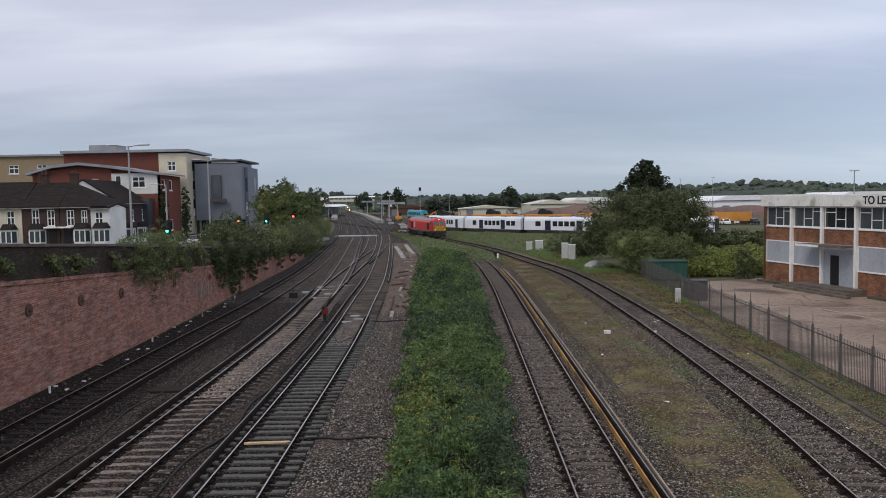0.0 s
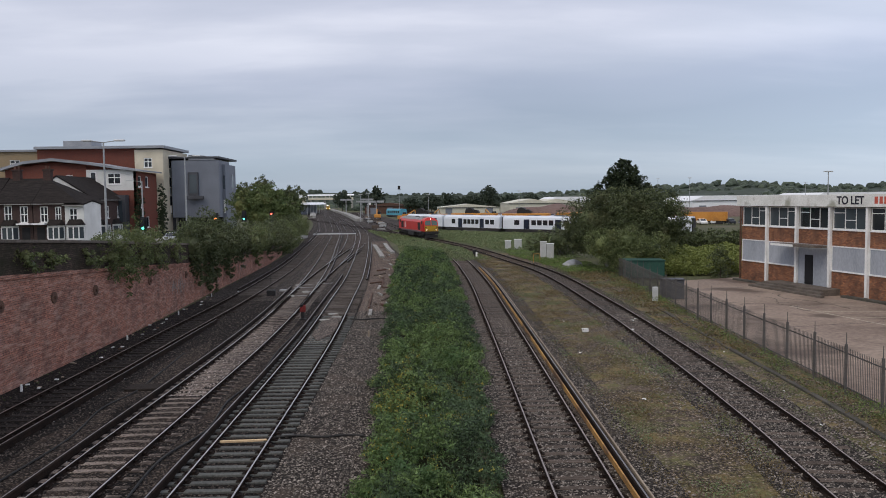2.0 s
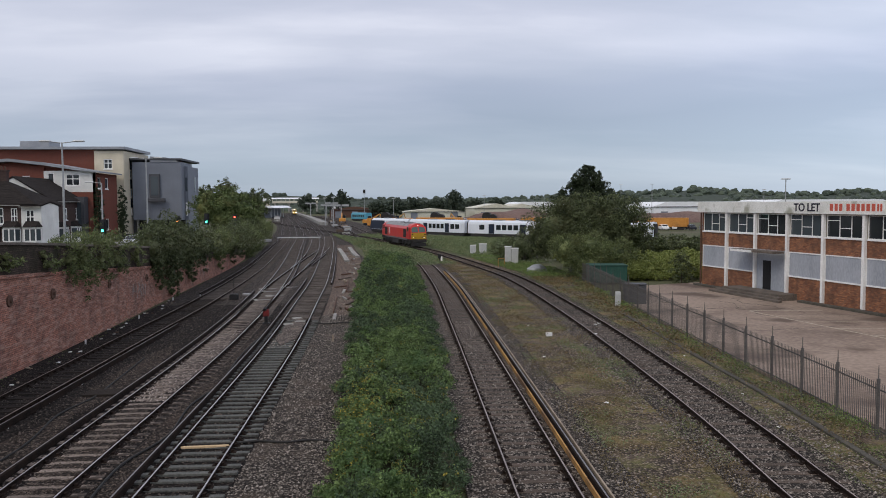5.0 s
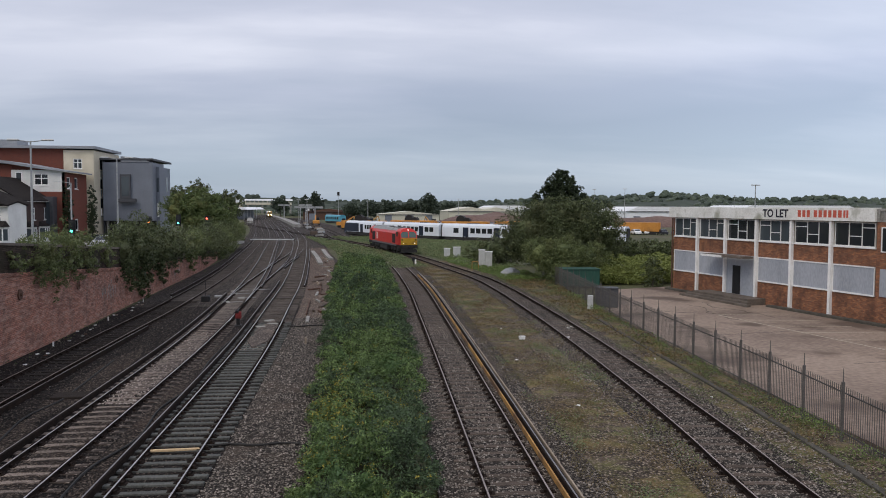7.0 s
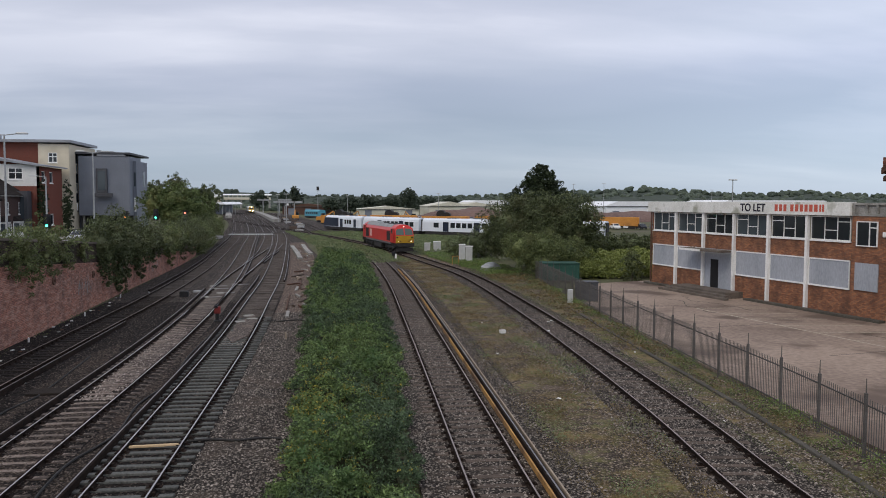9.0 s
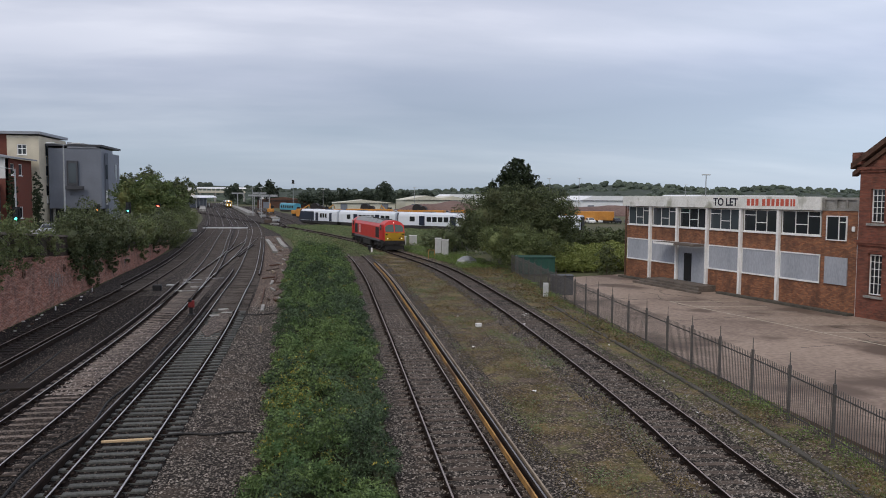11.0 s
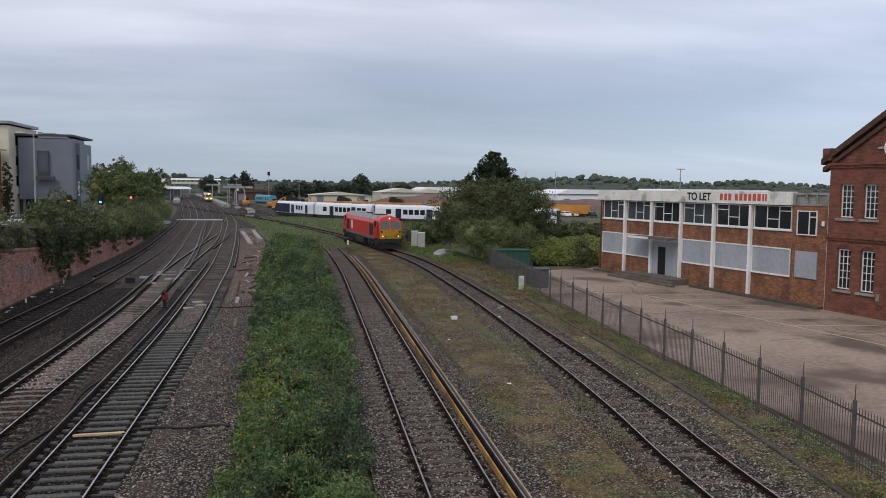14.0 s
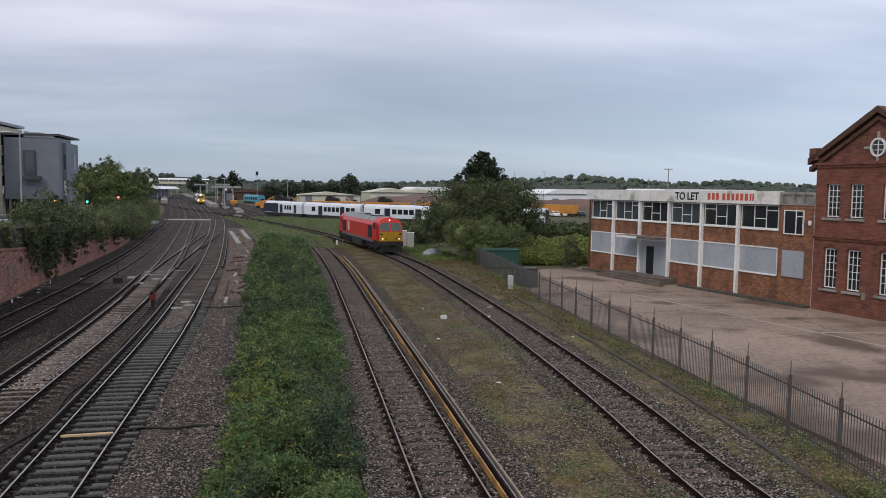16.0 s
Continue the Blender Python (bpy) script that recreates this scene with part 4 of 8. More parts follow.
def office_block():
    root = thing("office_block", "disused two-storey brick office block, boarded up, to let", "building", OFFICE)
    L = 6 * BAY
    part("wall", boxes((0, L, 0.0, 9, -0.2, 1.62), (0, 0.22, 0.02, 9, 1.62, 3.42), (0.22, L, 0.25, 9, 1.62, 3.42)), BRICK_ORANGE, root, "orange stock brick walling")
    part("upper_wall", boxes((0, L, 0.0, 9, 3.422, 4.58), (0, 0.22, 0.02, 9, 4.58, 6.1)), BRICK_ORANGE, root, "orange stock brick walling between the storeys")
    part("upper_room", boxes((0.22, L, 3.0, 9, 4.58, 6.1)), CABINET_GREY, root)
    for i in range(5):
        part("partition", boxes((BAY * (i + 1) - 0.06, BAY * (i + 1) + 0.06, 0.12, 3.0, 4.58, 6.1)), RENDER_CREAM, root)
    part("fascia", boxes((-0.25, L, -0.32, 0.2, 6.15, 7.0), bevel=0.01), FASCIA_PAINT, root, "stained white fascia band")
    part("roof", boxes((-0.2, L, 0.2, 9.2, 6.12, 6.82)), CONCRETE, root, "flat roof")
    for i in range(1, 7):
        if i == 6:
            continue
        z0 = 0.45 if i in (2, 3) else -0.15
        part("column", boxes((BAY * i - 0.1, BAY * i + 0.1, -0.24, 0.0, z0, 6.148), bevel=0.012), WHITE_PAINT, root, "white painted column")
    part("downpipe", tube(bmesh.new(), (-0.02, -0.1, -0.1), (-0.02, -0.1, 6.1), 0.07), RUST, root)
    for i in range(6):
        a, b = BAY * i + (0.18 if i else 0.25), BAY * (i + 1) - 0.18
        w = b - a
        rows = [(0.42, 0.36, 0.68)] + ([(0.75, 0.0, 0.36)] if i in (2, 3, 4) else [(0.78, 0.68, 1.0)])
        window_unit(root, pose(a, 0.06, 4.6), w, 1.5, (0.36, 0.68), rows, glass=GLASS_PALE if i in (0, 1, 3) else None, fw=0.05)
        part("window_sill", boxes((a - 0.1, b + 0.1, -0.09, 0.0, 4.5, 4.598)), WHITE_PAINT, root)
        if i == 2:
            continue
        part("shutter", boxes((a, b, -0.03, 0.02, 1.72, 3.34)), PANEL_GREY, root, "grey sheet steel shutter over the window")
        part("shutter_frame", boxes((a - 0.06, b + 0.06, -0.07, 0, 3.34, 3.42), (a - 0.06, b + 0.06, -0.09, 0, 1.62, 1.72), (a - 0.06, a, -0.06, 0, 1.72, 3.34), (b, b + 0.06, -0.06, 0, 1.72, 3.34)), WHITE_PAINT, root)
    # entrance
    x0, x1 = 2 * BAY + 0.16, 3 * BAY - 0.16
    part("entrance_board", boxes((x0, x1, -0.06, 0.0, 0.45, 3.42)), PANEL_GREY, root, "grey boarded entrance")
    part("door", boxes((x0 + 0.75, x0 + 1.6, -0.1, -0.062, 0.47, 2.62)), BLACK, root, "open dark doorway leaf")
    part("canopy", boxes((BAY * 2 - 1.2, BAY * 3 - 0.05, -1.35, -0.31, 3.26, 3.42), bevel=0.01), STEP_DARK, root, "thin dark concrete entrance canopy")
    part("canopy_edge", boxes((BAY * 2 - 1.3, BAY * 2 + 1.2, -1.4, -1.352, 3.24, 3.4)), WHITE_PAINT, root)
    for a, b in ((-0.1, BAY + 1.2), (BAY * 3 + 1.85, L + 2.7)):
        part("plinth", boxes((a, b, -0.75, -0.245, -0.1, 0.14), bevel=0.02), KERB_DARK, root, "dark mossy kerb along the foot of the wall")
    for i, z in enumerate((0.45, 0.3, 0.15)):
        e = 0.4 * i
        part("step", boxes((BAY * 1 + 1.6 - e, BAY * 3 + 1.0 + e, -1.6 - 0.34 * i, -0.02 if not i else -1.6 - 0.34 * (i - 1), -0.1, z), bevel=0.012), STEP_DARK, root, "worn dark concrete entrance step")
    letters("TO LET", pose(11.35, -0.335, 6.34, 90, 0, 0), 0.76, LETTER_BLACK, root, "sign_lettering")
    x = 14.75
    for w in (0.36, 0.34, 0.34, 0.0, 0.36, 0.36, 0.34, 0.34, 0.36, 0.36, 0.2, 0.2):
        if w:
            part("number_bar", boxes((x, x + w * 0.76, -0.335, -0.322, 6.37, 6.83)), LETTER_RED, root, "faded red sign bar")
            x += w * 1.16
        else:
            x += 0.22
    # narrow brick link
    x0, x1 = L + 0.02, L + 2.75
    part("link_wall", boxes((x0, x1, -0.12, 8, -0.2, 6.15)), BRICK_ORANGE, root)
    part("link_parapet", boxes((x0, x1, -0.16, 0.3, 6.152, 6.3), (x0, x1, -0.16, 0.3, 6.82, 6.95), (x0, x0 + 0.2, -0.16, 0.3, 6.3, 6.82), (x1 - 0.25, x1, -0.16, 0.3, 6.3, 6.82), (x0 + 0.95, x0 + 1.1, -0.16, 0.3, 6.3, 6.82), (x0 + 1.7, x0 + 1.85, -0.16, 0.3, 6.3, 6.82), (x0 + 0.2, x1 - 0.25, -0.05, 0.3, 6.3, 6.82)), CONCRETE, root, "panelled concrete parapet")
    window_unit(root, pose(x0 + 0.4, -0.14, 4.35), 1.5, 1.5, (0.62,), [(0.75, 0.62, 1.0)])
    part("shutter", boxes((x0 + 0.35, x0 + 2.0, -0.19, -0.122, 1.7, 3.35)), PANEL_GREY, root, "grey sheet steel shutter over the window")
    part("alarm_box", boxes((x0 + 2.25, x0 + 2.45, -0.24, -0.122, 4.95, 5.25), bevel=0.03), WHITE_PAINT, root, "white alarm box")
    part("downpipe", tube(bmesh.new(), (x1 + 0.02, -0.2, -0.1), (x1 + 0.02, -0.2, 6.15), 0.06), CABINET_GREY, root, "grey downpipe")


def works_building():
    """The old red brick works with a moulded gable."""
    W, EAVE, APEX = 7.9, 8.55, 11.35
    root = thing("works_building", "old dark red brick works with a moulded gable", "building", OFFICE @ pose(6 * BAY + 2.85, -0.35, 0))
    ws = [1.2, 2.75, 4.8, 6.4]

    def holes(z0, z1, mat, name):
        xs = [0.0]
        for c in ws:
            xs += [c - 0.45, c + 0.45]
        xs.append(W)
        for a, b in zip(xs[::2], xs[1::2]):
            part(name, boxes((a, b, 0, 0.4, z0, z1)), mat, root)
    part("wall", boxes((0, W, 0, 0.4, -0.2, 1.35), (0, W, 0, 0.4, 3.75, 5.5), (0, W, 0, 0.4, 7.45, EAVE), (0, 0.4, 0.4, 14, -0.2, EAVE), (W - 0.4, W, 0.4, 14, -0.2, EAVE)), BRICK_RED, root)
    holes(1.35, 3.75, BRICK_RED, "wall_pier")
    holes(5.5, 7.45, BRICK_RED, "wall_pier")
    # added black slab, its colour standing for the unlit interior
    part("dark_room", boxes((0.4, W - 0.4, 0.9, 1.0, 0, EAVE)), GRILLE_AND_SHADE, root)
    part("gable", prism(bmesh.new(), [(-0.0, EAVE), (W, EAVE), (W / 2, APEX - 0.25)], "y", 0.02, 0.4), BRICK_RED, root)
    for s, nm in ((0.0, "string_course"), (1, "cornice")):
        z = 4.35 if not s else EAVE
        part(nm, boxes((-0.12, W + 0.12, -0.16, 0.02, z, z + 0.16), (-0.06, W + 0.06, -0.09, 0.02, z - 0.14, z)), BRICK_RED, root, "moulded brick band")
    for sg in (-1, 1):
        bm = bmesh.new()
        xs = (-0.45, W / 2) if sg < 0 else (W + 0.45, W / 2)
        for off, t, d in ((0.0, 0.34, -0.3), (-0.42, 0.26, -0.14)):
            prism(bm, [(xs[0], EAVE + off + 0.05), (xs[1], APEX + off), (xs[1], APEX + off + t), (xs[0], EAVE + off + 0.05 + t)], "y", d, 0.3)
        part("verge", bm, RUST, root, "dark moulded gable verge")
        part("roof", prism(bmesh.new(), [(xs[0], EAVE + 0.2), (xs[1], APEX + 0.1), (xs[1], APEX + 0.3), (xs[0], EAVE + 0.4)], "y", 0.3, 14), ROOF_SLATE, root)
    part("kneeler", boxes((-0.35, 0.25, -0.3, 0.5, EAVE + 0.3, EAVE + 1.0)), BRICK_RED, root)
    bars = [(0.28, 0, 1), (0.46, 0, 1), (0.64, 0, 1), (0.82, 0, 1)]
    for c in ws:
        window_unit(root, pose(c - 0.44, 0.22, 5.55), 0.88, 1.9, (0.34, 0.66), [(f * 0.98, 0, 1) for f, _, _ in bars], fw=0.06, bar=0.03)
        window_unit(root, pose(c - 0.44, 0.22, 1.4), 0.88, 2.3, (0.34, 0.66), [(f, 0, 1) for f, _, _ in bars], fw=0.06, bar=0.03)
        for z in (5.5, 1.35):
            part("window_sill", boxes((c - 0.6, c + 0.6, -0.12, 0.02, z - 0.14, z - 0.002)), CONCRETE, root)
        arch = bmesh.new()
        pts = [(c + 0.62 * math.cos(a), 3.62 + 0.5 * math.sin(a)) for a in np.linspace(0.1, math.pi - 0.1, 9)]
        pin = [(c + 0.47 * math.cos(a), 3.62 + 0.32 * math.sin(a)) for a in np.linspace(math.pi - 0.1, 0.1, 9)]
        prism(arch, pts + pin, "y", -0.05, 0.01)
        part("window_arch", arch, BRICK_RED, root)
    cx, cz = W / 2, 9.45
    ring = bmesh.new()
    for i in range(20):
        a, b = 2 * math.pi * i / 20, 2 * math.pi * (i + 1) / 20
        prism(ring, [(cx + r * math.cos(t) * 0.9, cz + r * math.sin(t)) for r, t in ((0.52, a), (0.52, b), (0.42, b), (0.42, a))], "y", -0.1, 0.03)
    box(ring, cx - 0.02, cx + 0.02, -0.06, 0.015, cz - 0.44, cz + 0.44)
    box(ring, cx - 0.36, cx + 0.36, -0.055, 0.013, cz - 0.16, cz - 0.13)
    box(ring, cx - 0.36, cx + 0.36, -0.055, 0.013, cz + 0.13, cz + 0.16)
    rw = part("round_window", ring, WHITE_PAINT, root, "white round window frame")
    part("pane", prism(bmesh.new(), [(cx + 0.38 * math.cos(t), cz + 0.42 * math.sin(t)) for t in np.linspace(0, 2 * math.pi, 20, endpoint=False)], "y", -0.02, 0.0195), GLASS, rw)
    for q in ((cx - 0.08, cx + 0.08, cz + 0.53, cz + 0.85), (cx - 0.08, cx + 0.08, cz - 0.85, cz - 0.53), (cx - 0.85, cx - 0.52, cz - 0.07, cz + 0.07), (cx + 0.52, cx + 0.85, cz - 0.07, cz + 0.07)):
        part("keystone", boxes((q[0], q[1], -0.07, 0.01, q[2], q[3])), CONCRETE, root, "pale keystone")
    part("wall_vent", boxes((3.4, 3.6, -0.03, 0.01, 1.0, 1.4)), CONCRETE, root)
    side = bmesh.new()
    box(side, 0, 9, 0, 12, -0.2, EAVE - 1.5)
    part("wing", side, BRICK_RED, root).matrix_basis = pose(W + 0.01, 0.5, 0)


FENCE = spline([(12.6, 6.95), (13.78, 16.7), (14.12, 19.4), (14.36, 21.8), (14.6, 24.4), (14.75, 26.75), (14.89, 29.15), (15.0, 31.5), (15.12, 33.85), (15.26, 36.3), (15.5, 41), (15.85, 46), (16.4, 54), (17.1, 62), (17.4, 68)], 0.05)


def fence():
    g = np.gradient(FENCE, axis=0)
    ang = np.degrees(np.arctan2(g[:, 1], g[:, 0]))
    pale = mesh_of(prism(box(bmesh.new(), -0.010, 0.010, -0.006, 0.006, 0.05, 1.54), [(-0.010, 1.54), (0.010, 1.54), (0, 1.63)], "y", -0.008, 0.008), FENCE_STEEL)
    pm = bmesh.new()
    box(pm, -0.038, 0.038, -0.042, 0.042, -0.3, 1.74, bevel=0.008)
    tube(pm, (0, 0, 1.74), (0, 0, 2.14), 0.018, 0.010, 6)
    post = mesh_of(pm, FENCE_STEEL)
    step = 49
    k = list(range(0, len(FENCE) - step, step))
    for i in k:
        root = thing("fence_panel", "dull grey steel railing panel with a tall pointed post", "fence", pose(*FENCE[i], 0.05), "yard fence panels")
        d = FENCE[i + step] - FENCE[i]
        ln, a = float(np.hypot(*d)), math.degrees(math.atan2(d[1], d[0]))
        root.matrix_basis = pose(*FENCE[i], 0.05, 0, 0, a)
        shared("post", post, root, pose(0, 0, 0))
        for z in (0.2, 1.4):
            part("rail", boxes((0.04, ln - 0.04, -0.025, 0.0, z, z + 0.045)), FENCE_STEEL, root)
        n = 21
        for j in range(1, n):
            shared("pale", pale, root, pose(ln * j / n, -0.012 + 0.03, 0))
    kerb = sweep(bmesh.new(), cut(FENCE - (1.15, 0), 6, 50)[::20], [(-0.1, -0.1), (0.1, -0.1), (0.1, 0.05), (0.085, 0.065), (-0.085, 0.065), (-0.1, 0.05)])
    setting("kerb", kerb, KERB_DARK, "concrete edging beside the yard track", "kerb")


yard()
office_block()
works_building()
fence()


# ---------------------------------------------------------------- houses and flats across the street
def wall_panel(w, h, holes, d=0.3):
    """A wall in the x-z plane, 0..w by 0..h and d deep behind, with rectangular holes (x0, x1, z0, z1)."""
    bm = bmesh.new()
    xs = sorted({0.0, w, *[v for q in holes for v in q[:2]]})
    zs = sorted({0.0, h, *[v for q in holes for v in q[2:4]]})
    for a, b in zip(xs, xs[1:]):
        for c, e in zip(zs, zs[1:]):
            if not any(q[0] <= (a + b) / 2 <= q[1] and q[2] <= (c + e) / 2 <= q[3] for q in holes):
                box(bm, a, b, 0, d, c, e)
    bmesh.ops.remove_doubles(bm, verts=bm.verts, dist=1e-4)
    return bm


def facade(root, m, w, h, rows, mat, frame_mat=None, glass=None, name="wall"):
    """A wall of a house with windows (x, z, width, height, mullions, transoms)."""
    holes = [(x, x + a, z, z + b) for x, z, a, b, *_ in rows]
    p = part(name, wall_panel(w, h, holes), mat, root)
    p.matrix_basis = m
    for x, z, a, b, mu, tr in rows:
        window_unit(p, pose(x, 0.14, z), a, b, mu, tr, glass=glass, frame_mat=frame_mat, fw=0.11)
        part("window_sill", boxes((x - 0.08, x + a + 0.08, -0.08, 0.0, z - 0.12, z - 0.004)), frame_mat or WHITE_PAINT, p)


def bay_window(root, x, z0, roof=True, wide=2.1):
    b = new("bay_window")
    b.parent, b.matrix_basis = root, pose(x, 0, z0)
    o = [(0, 0), (0.4, -0.75), (wide - 0.4, -0.75), (wide, 0)]
    part("bay_wall", prism(prism(bmesh.new(), o, "z", 0, 0.8), o, "z", 2.15, 2.4), RENDER_WHITE, b)
    part("pane", prism(bmesh.new(), [(0.06, 0), (0.43, -0.7), (wide - 0.43, -0.7), (wide - 0.06, 0)], "z", 0.8, 2.15), GLASS_PALE, b)
    fr = bmesh.new()
    for px, py in ((0.4, -0.72), (wide / 2, -0.74), (wide - 0.4, -0.72), (0.03, -0.05), (wide - 0.03, -0.05)):
        box(fr, px - 0.06, px + 0.06, py - 0.03, py + 0.05, 0.8, 2.15)
    part("window_frame", fr, WHITE_PAINT, b)
    r = bmesh.new()
    vs = [r.verts.new(p) for p in ((-0.15, 0, 2.402), (0.35, -0.9, 2.402), (wide - 0.35, -0.9, 2.402), (wide + 0.15, 0, 2.402), (0.3, 0, 3.1), (wide - 0.3, 0, 3.1))]
    bmesh.ops.convex_hull(r, input=vs)
    part("bay_roof", r, ROOF_SLATE, b)


def chimney(root, x, y, z):
    c = new("chimney")
    c.parent, c.matrix_basis = root, pose(x, y, z)
    part("shaft", boxes((-0.45, 0.45, -0.35, 0.35, -0.6, 1.1), (-0.55, 0.55, -0.45, 0.45, 1.1, 1.3)), BRICK_HOUSE, c)
    for s in (-0.25, 0.2):
        part("chimney_pot", tube(bmesh.new(), (s, 0, 1.3), (s, 0, 1.75), 0.13, 0.1, 10), RUST, c)


def house(name, label, x, y, z, w, d, eave, ridge, mat, wins, bays, rot=0, stacks=(), white_gable=None, doors=(), hip=0.0):
    root = thing(name, label, "house", pose(x, y, z, 0, 0, rot))
    facade(root, pose(0, 0, 0), w, eave, wins, mat)
    part("side_wall", boxes((0, 0.3, 0.3, d, 0, eave), (w - 0.3, w, 0.3, d, 0, eave), (0.3, w - 0.3, d - 0.3, d, 0, eave)), white_gable or mat, root)
    g = bmesh.new()
    for x0 in (0.0, w - 0.3) if not hip else (0.0,):
        prism(g, [(0.0, eave + 0.002), (d, eave + 0.002), (d / 2, ridge - 0.06)], "x", x0, x0 + 0.3)
    part("gable", g, white_gable or mat, root)
    r = bmesh.new()
    for s in (0, 1):
        y0 = -0.35 if not s else d + 0.35
        if not hip:
            prism(r, [(y0, eave - 0.2), (d / 2, ridge), (d / 2, ridge + 0.16), (y0, eave - 0.02)], "x", -0.12, w + 0.12)
        else:
            vs = [r.verts.new(p) for p in ((-0.12, y0, eave - 0.1), (w + hip - 0.5, y0, eave - 0.1), (w + hip - 0.5, d / 2, eave - 0.1), (-0.12, d / 2, eave - 0.1), (-0.12, d / 2, ridge + 0.16), (w - 3.6, d / 2, ridge + 0.16))]
            bmesh.ops.convex_hull(r, input=vs)
    part("roof", r, ROOF_SLATE, root, "dark tiled roof")
    part("gutter", boxes((-0.1, w + 0.1, -0.46, -0.34, eave - 0.26, eave - 0.16)), CONCRETE, root)
    # added near-black slab behind the windows; room darkness is in its colour
    part("room", boxes((0.4, w - 0.4, 0.9, 1.0, 0, eave)), GRILLE_AND_SHADE, root)
    for b in bays:
        bay_window(root, b, 0.0)
    for c in doors:
        part("door", boxes((c, c + 0.95, -0.04, 0.02, 0.05, 2.15)), BLACK, root)
        part("porch_roof", boxes((c - 0.3, c + 1.25, -0.9, 0.0, 2.5, 2.68)), WHITE_PAINT, root)
    for sx in stacks:
        chimney(root, sx, d / 2, ridge)
    return root


def sash(x, z, w=1.0, h=1.75):
    return (x, z, w, h, (0.5,), [(0.5, 0, 1)])


def houses():
    g = 2.05
    house("terraced_house", "cream rendered terraced house with bay windows", -58.6, 96, g, 6.9, 7.6, 5.2, 8.2, RENDER_CREAM, [sash(1.0, 3.0), sash(3.0, 3.0), sash(5.0, 3.0)], [0.8, 4.2])
    house("terraced_house", "dark brown brick terraced house with sash windows and a grey bay", -51.6, 96, g, 4.5, 7.6, 5.2, 8.05, BRICK_HOUSE, [sash(1.1, 2.75, 0.95, 2.1), sash(3.0, 2.75, 0.95, 2.0)], [0.7], stacks=(1.0,), doors=(3.2,))
    house("terraced_house", "dark brown brick terraced house beside a white one", -47.0, 96, g, 3.75, 7.6, 5.2, 8.05, BRICK_HOUSE, [sash(0.8, 2.75, 0.95, 1.95), sash(2.6, 2.75, 0.75, 1.9)], [1.6], stacks=(0.2,), doors=(0.4,), hip=2.45)
    house("terraced_house", "white painted end of the terrace with a small bay", -43.22, 96.02, g, 2.3, 5.0, 5.0, 5.3, RENDER_WHITE, [sash(0.5, 2.75, 1.0, 1.7)], [0.2])
    h = house("gable_end_house", "brown brick house with a white rendered gable end", -43.1, 104, 1.75, 10.5, 9.2, 5.95, 8.9, BRICK_HOUSE, [sash(1.2, 3.3, 1.0, 1.6), sash(4.2, 3.3, 1.0, 1.6), sash(8.0, 3.3, 1.0, 1.6)], [2.0, 6.2], rot=90, white_gable=RENDER_WHITE, doors=(9.4,))
    house("far_terrace", "terraced house far up the street", -67, 97, g + 0.3, 8.2, 7.6, 5.2, 8.4, BRICK_HOUSE, [sash(1, 3), sash(3.2, 3), sash(5.6, 3)], [1.0, 5.0])


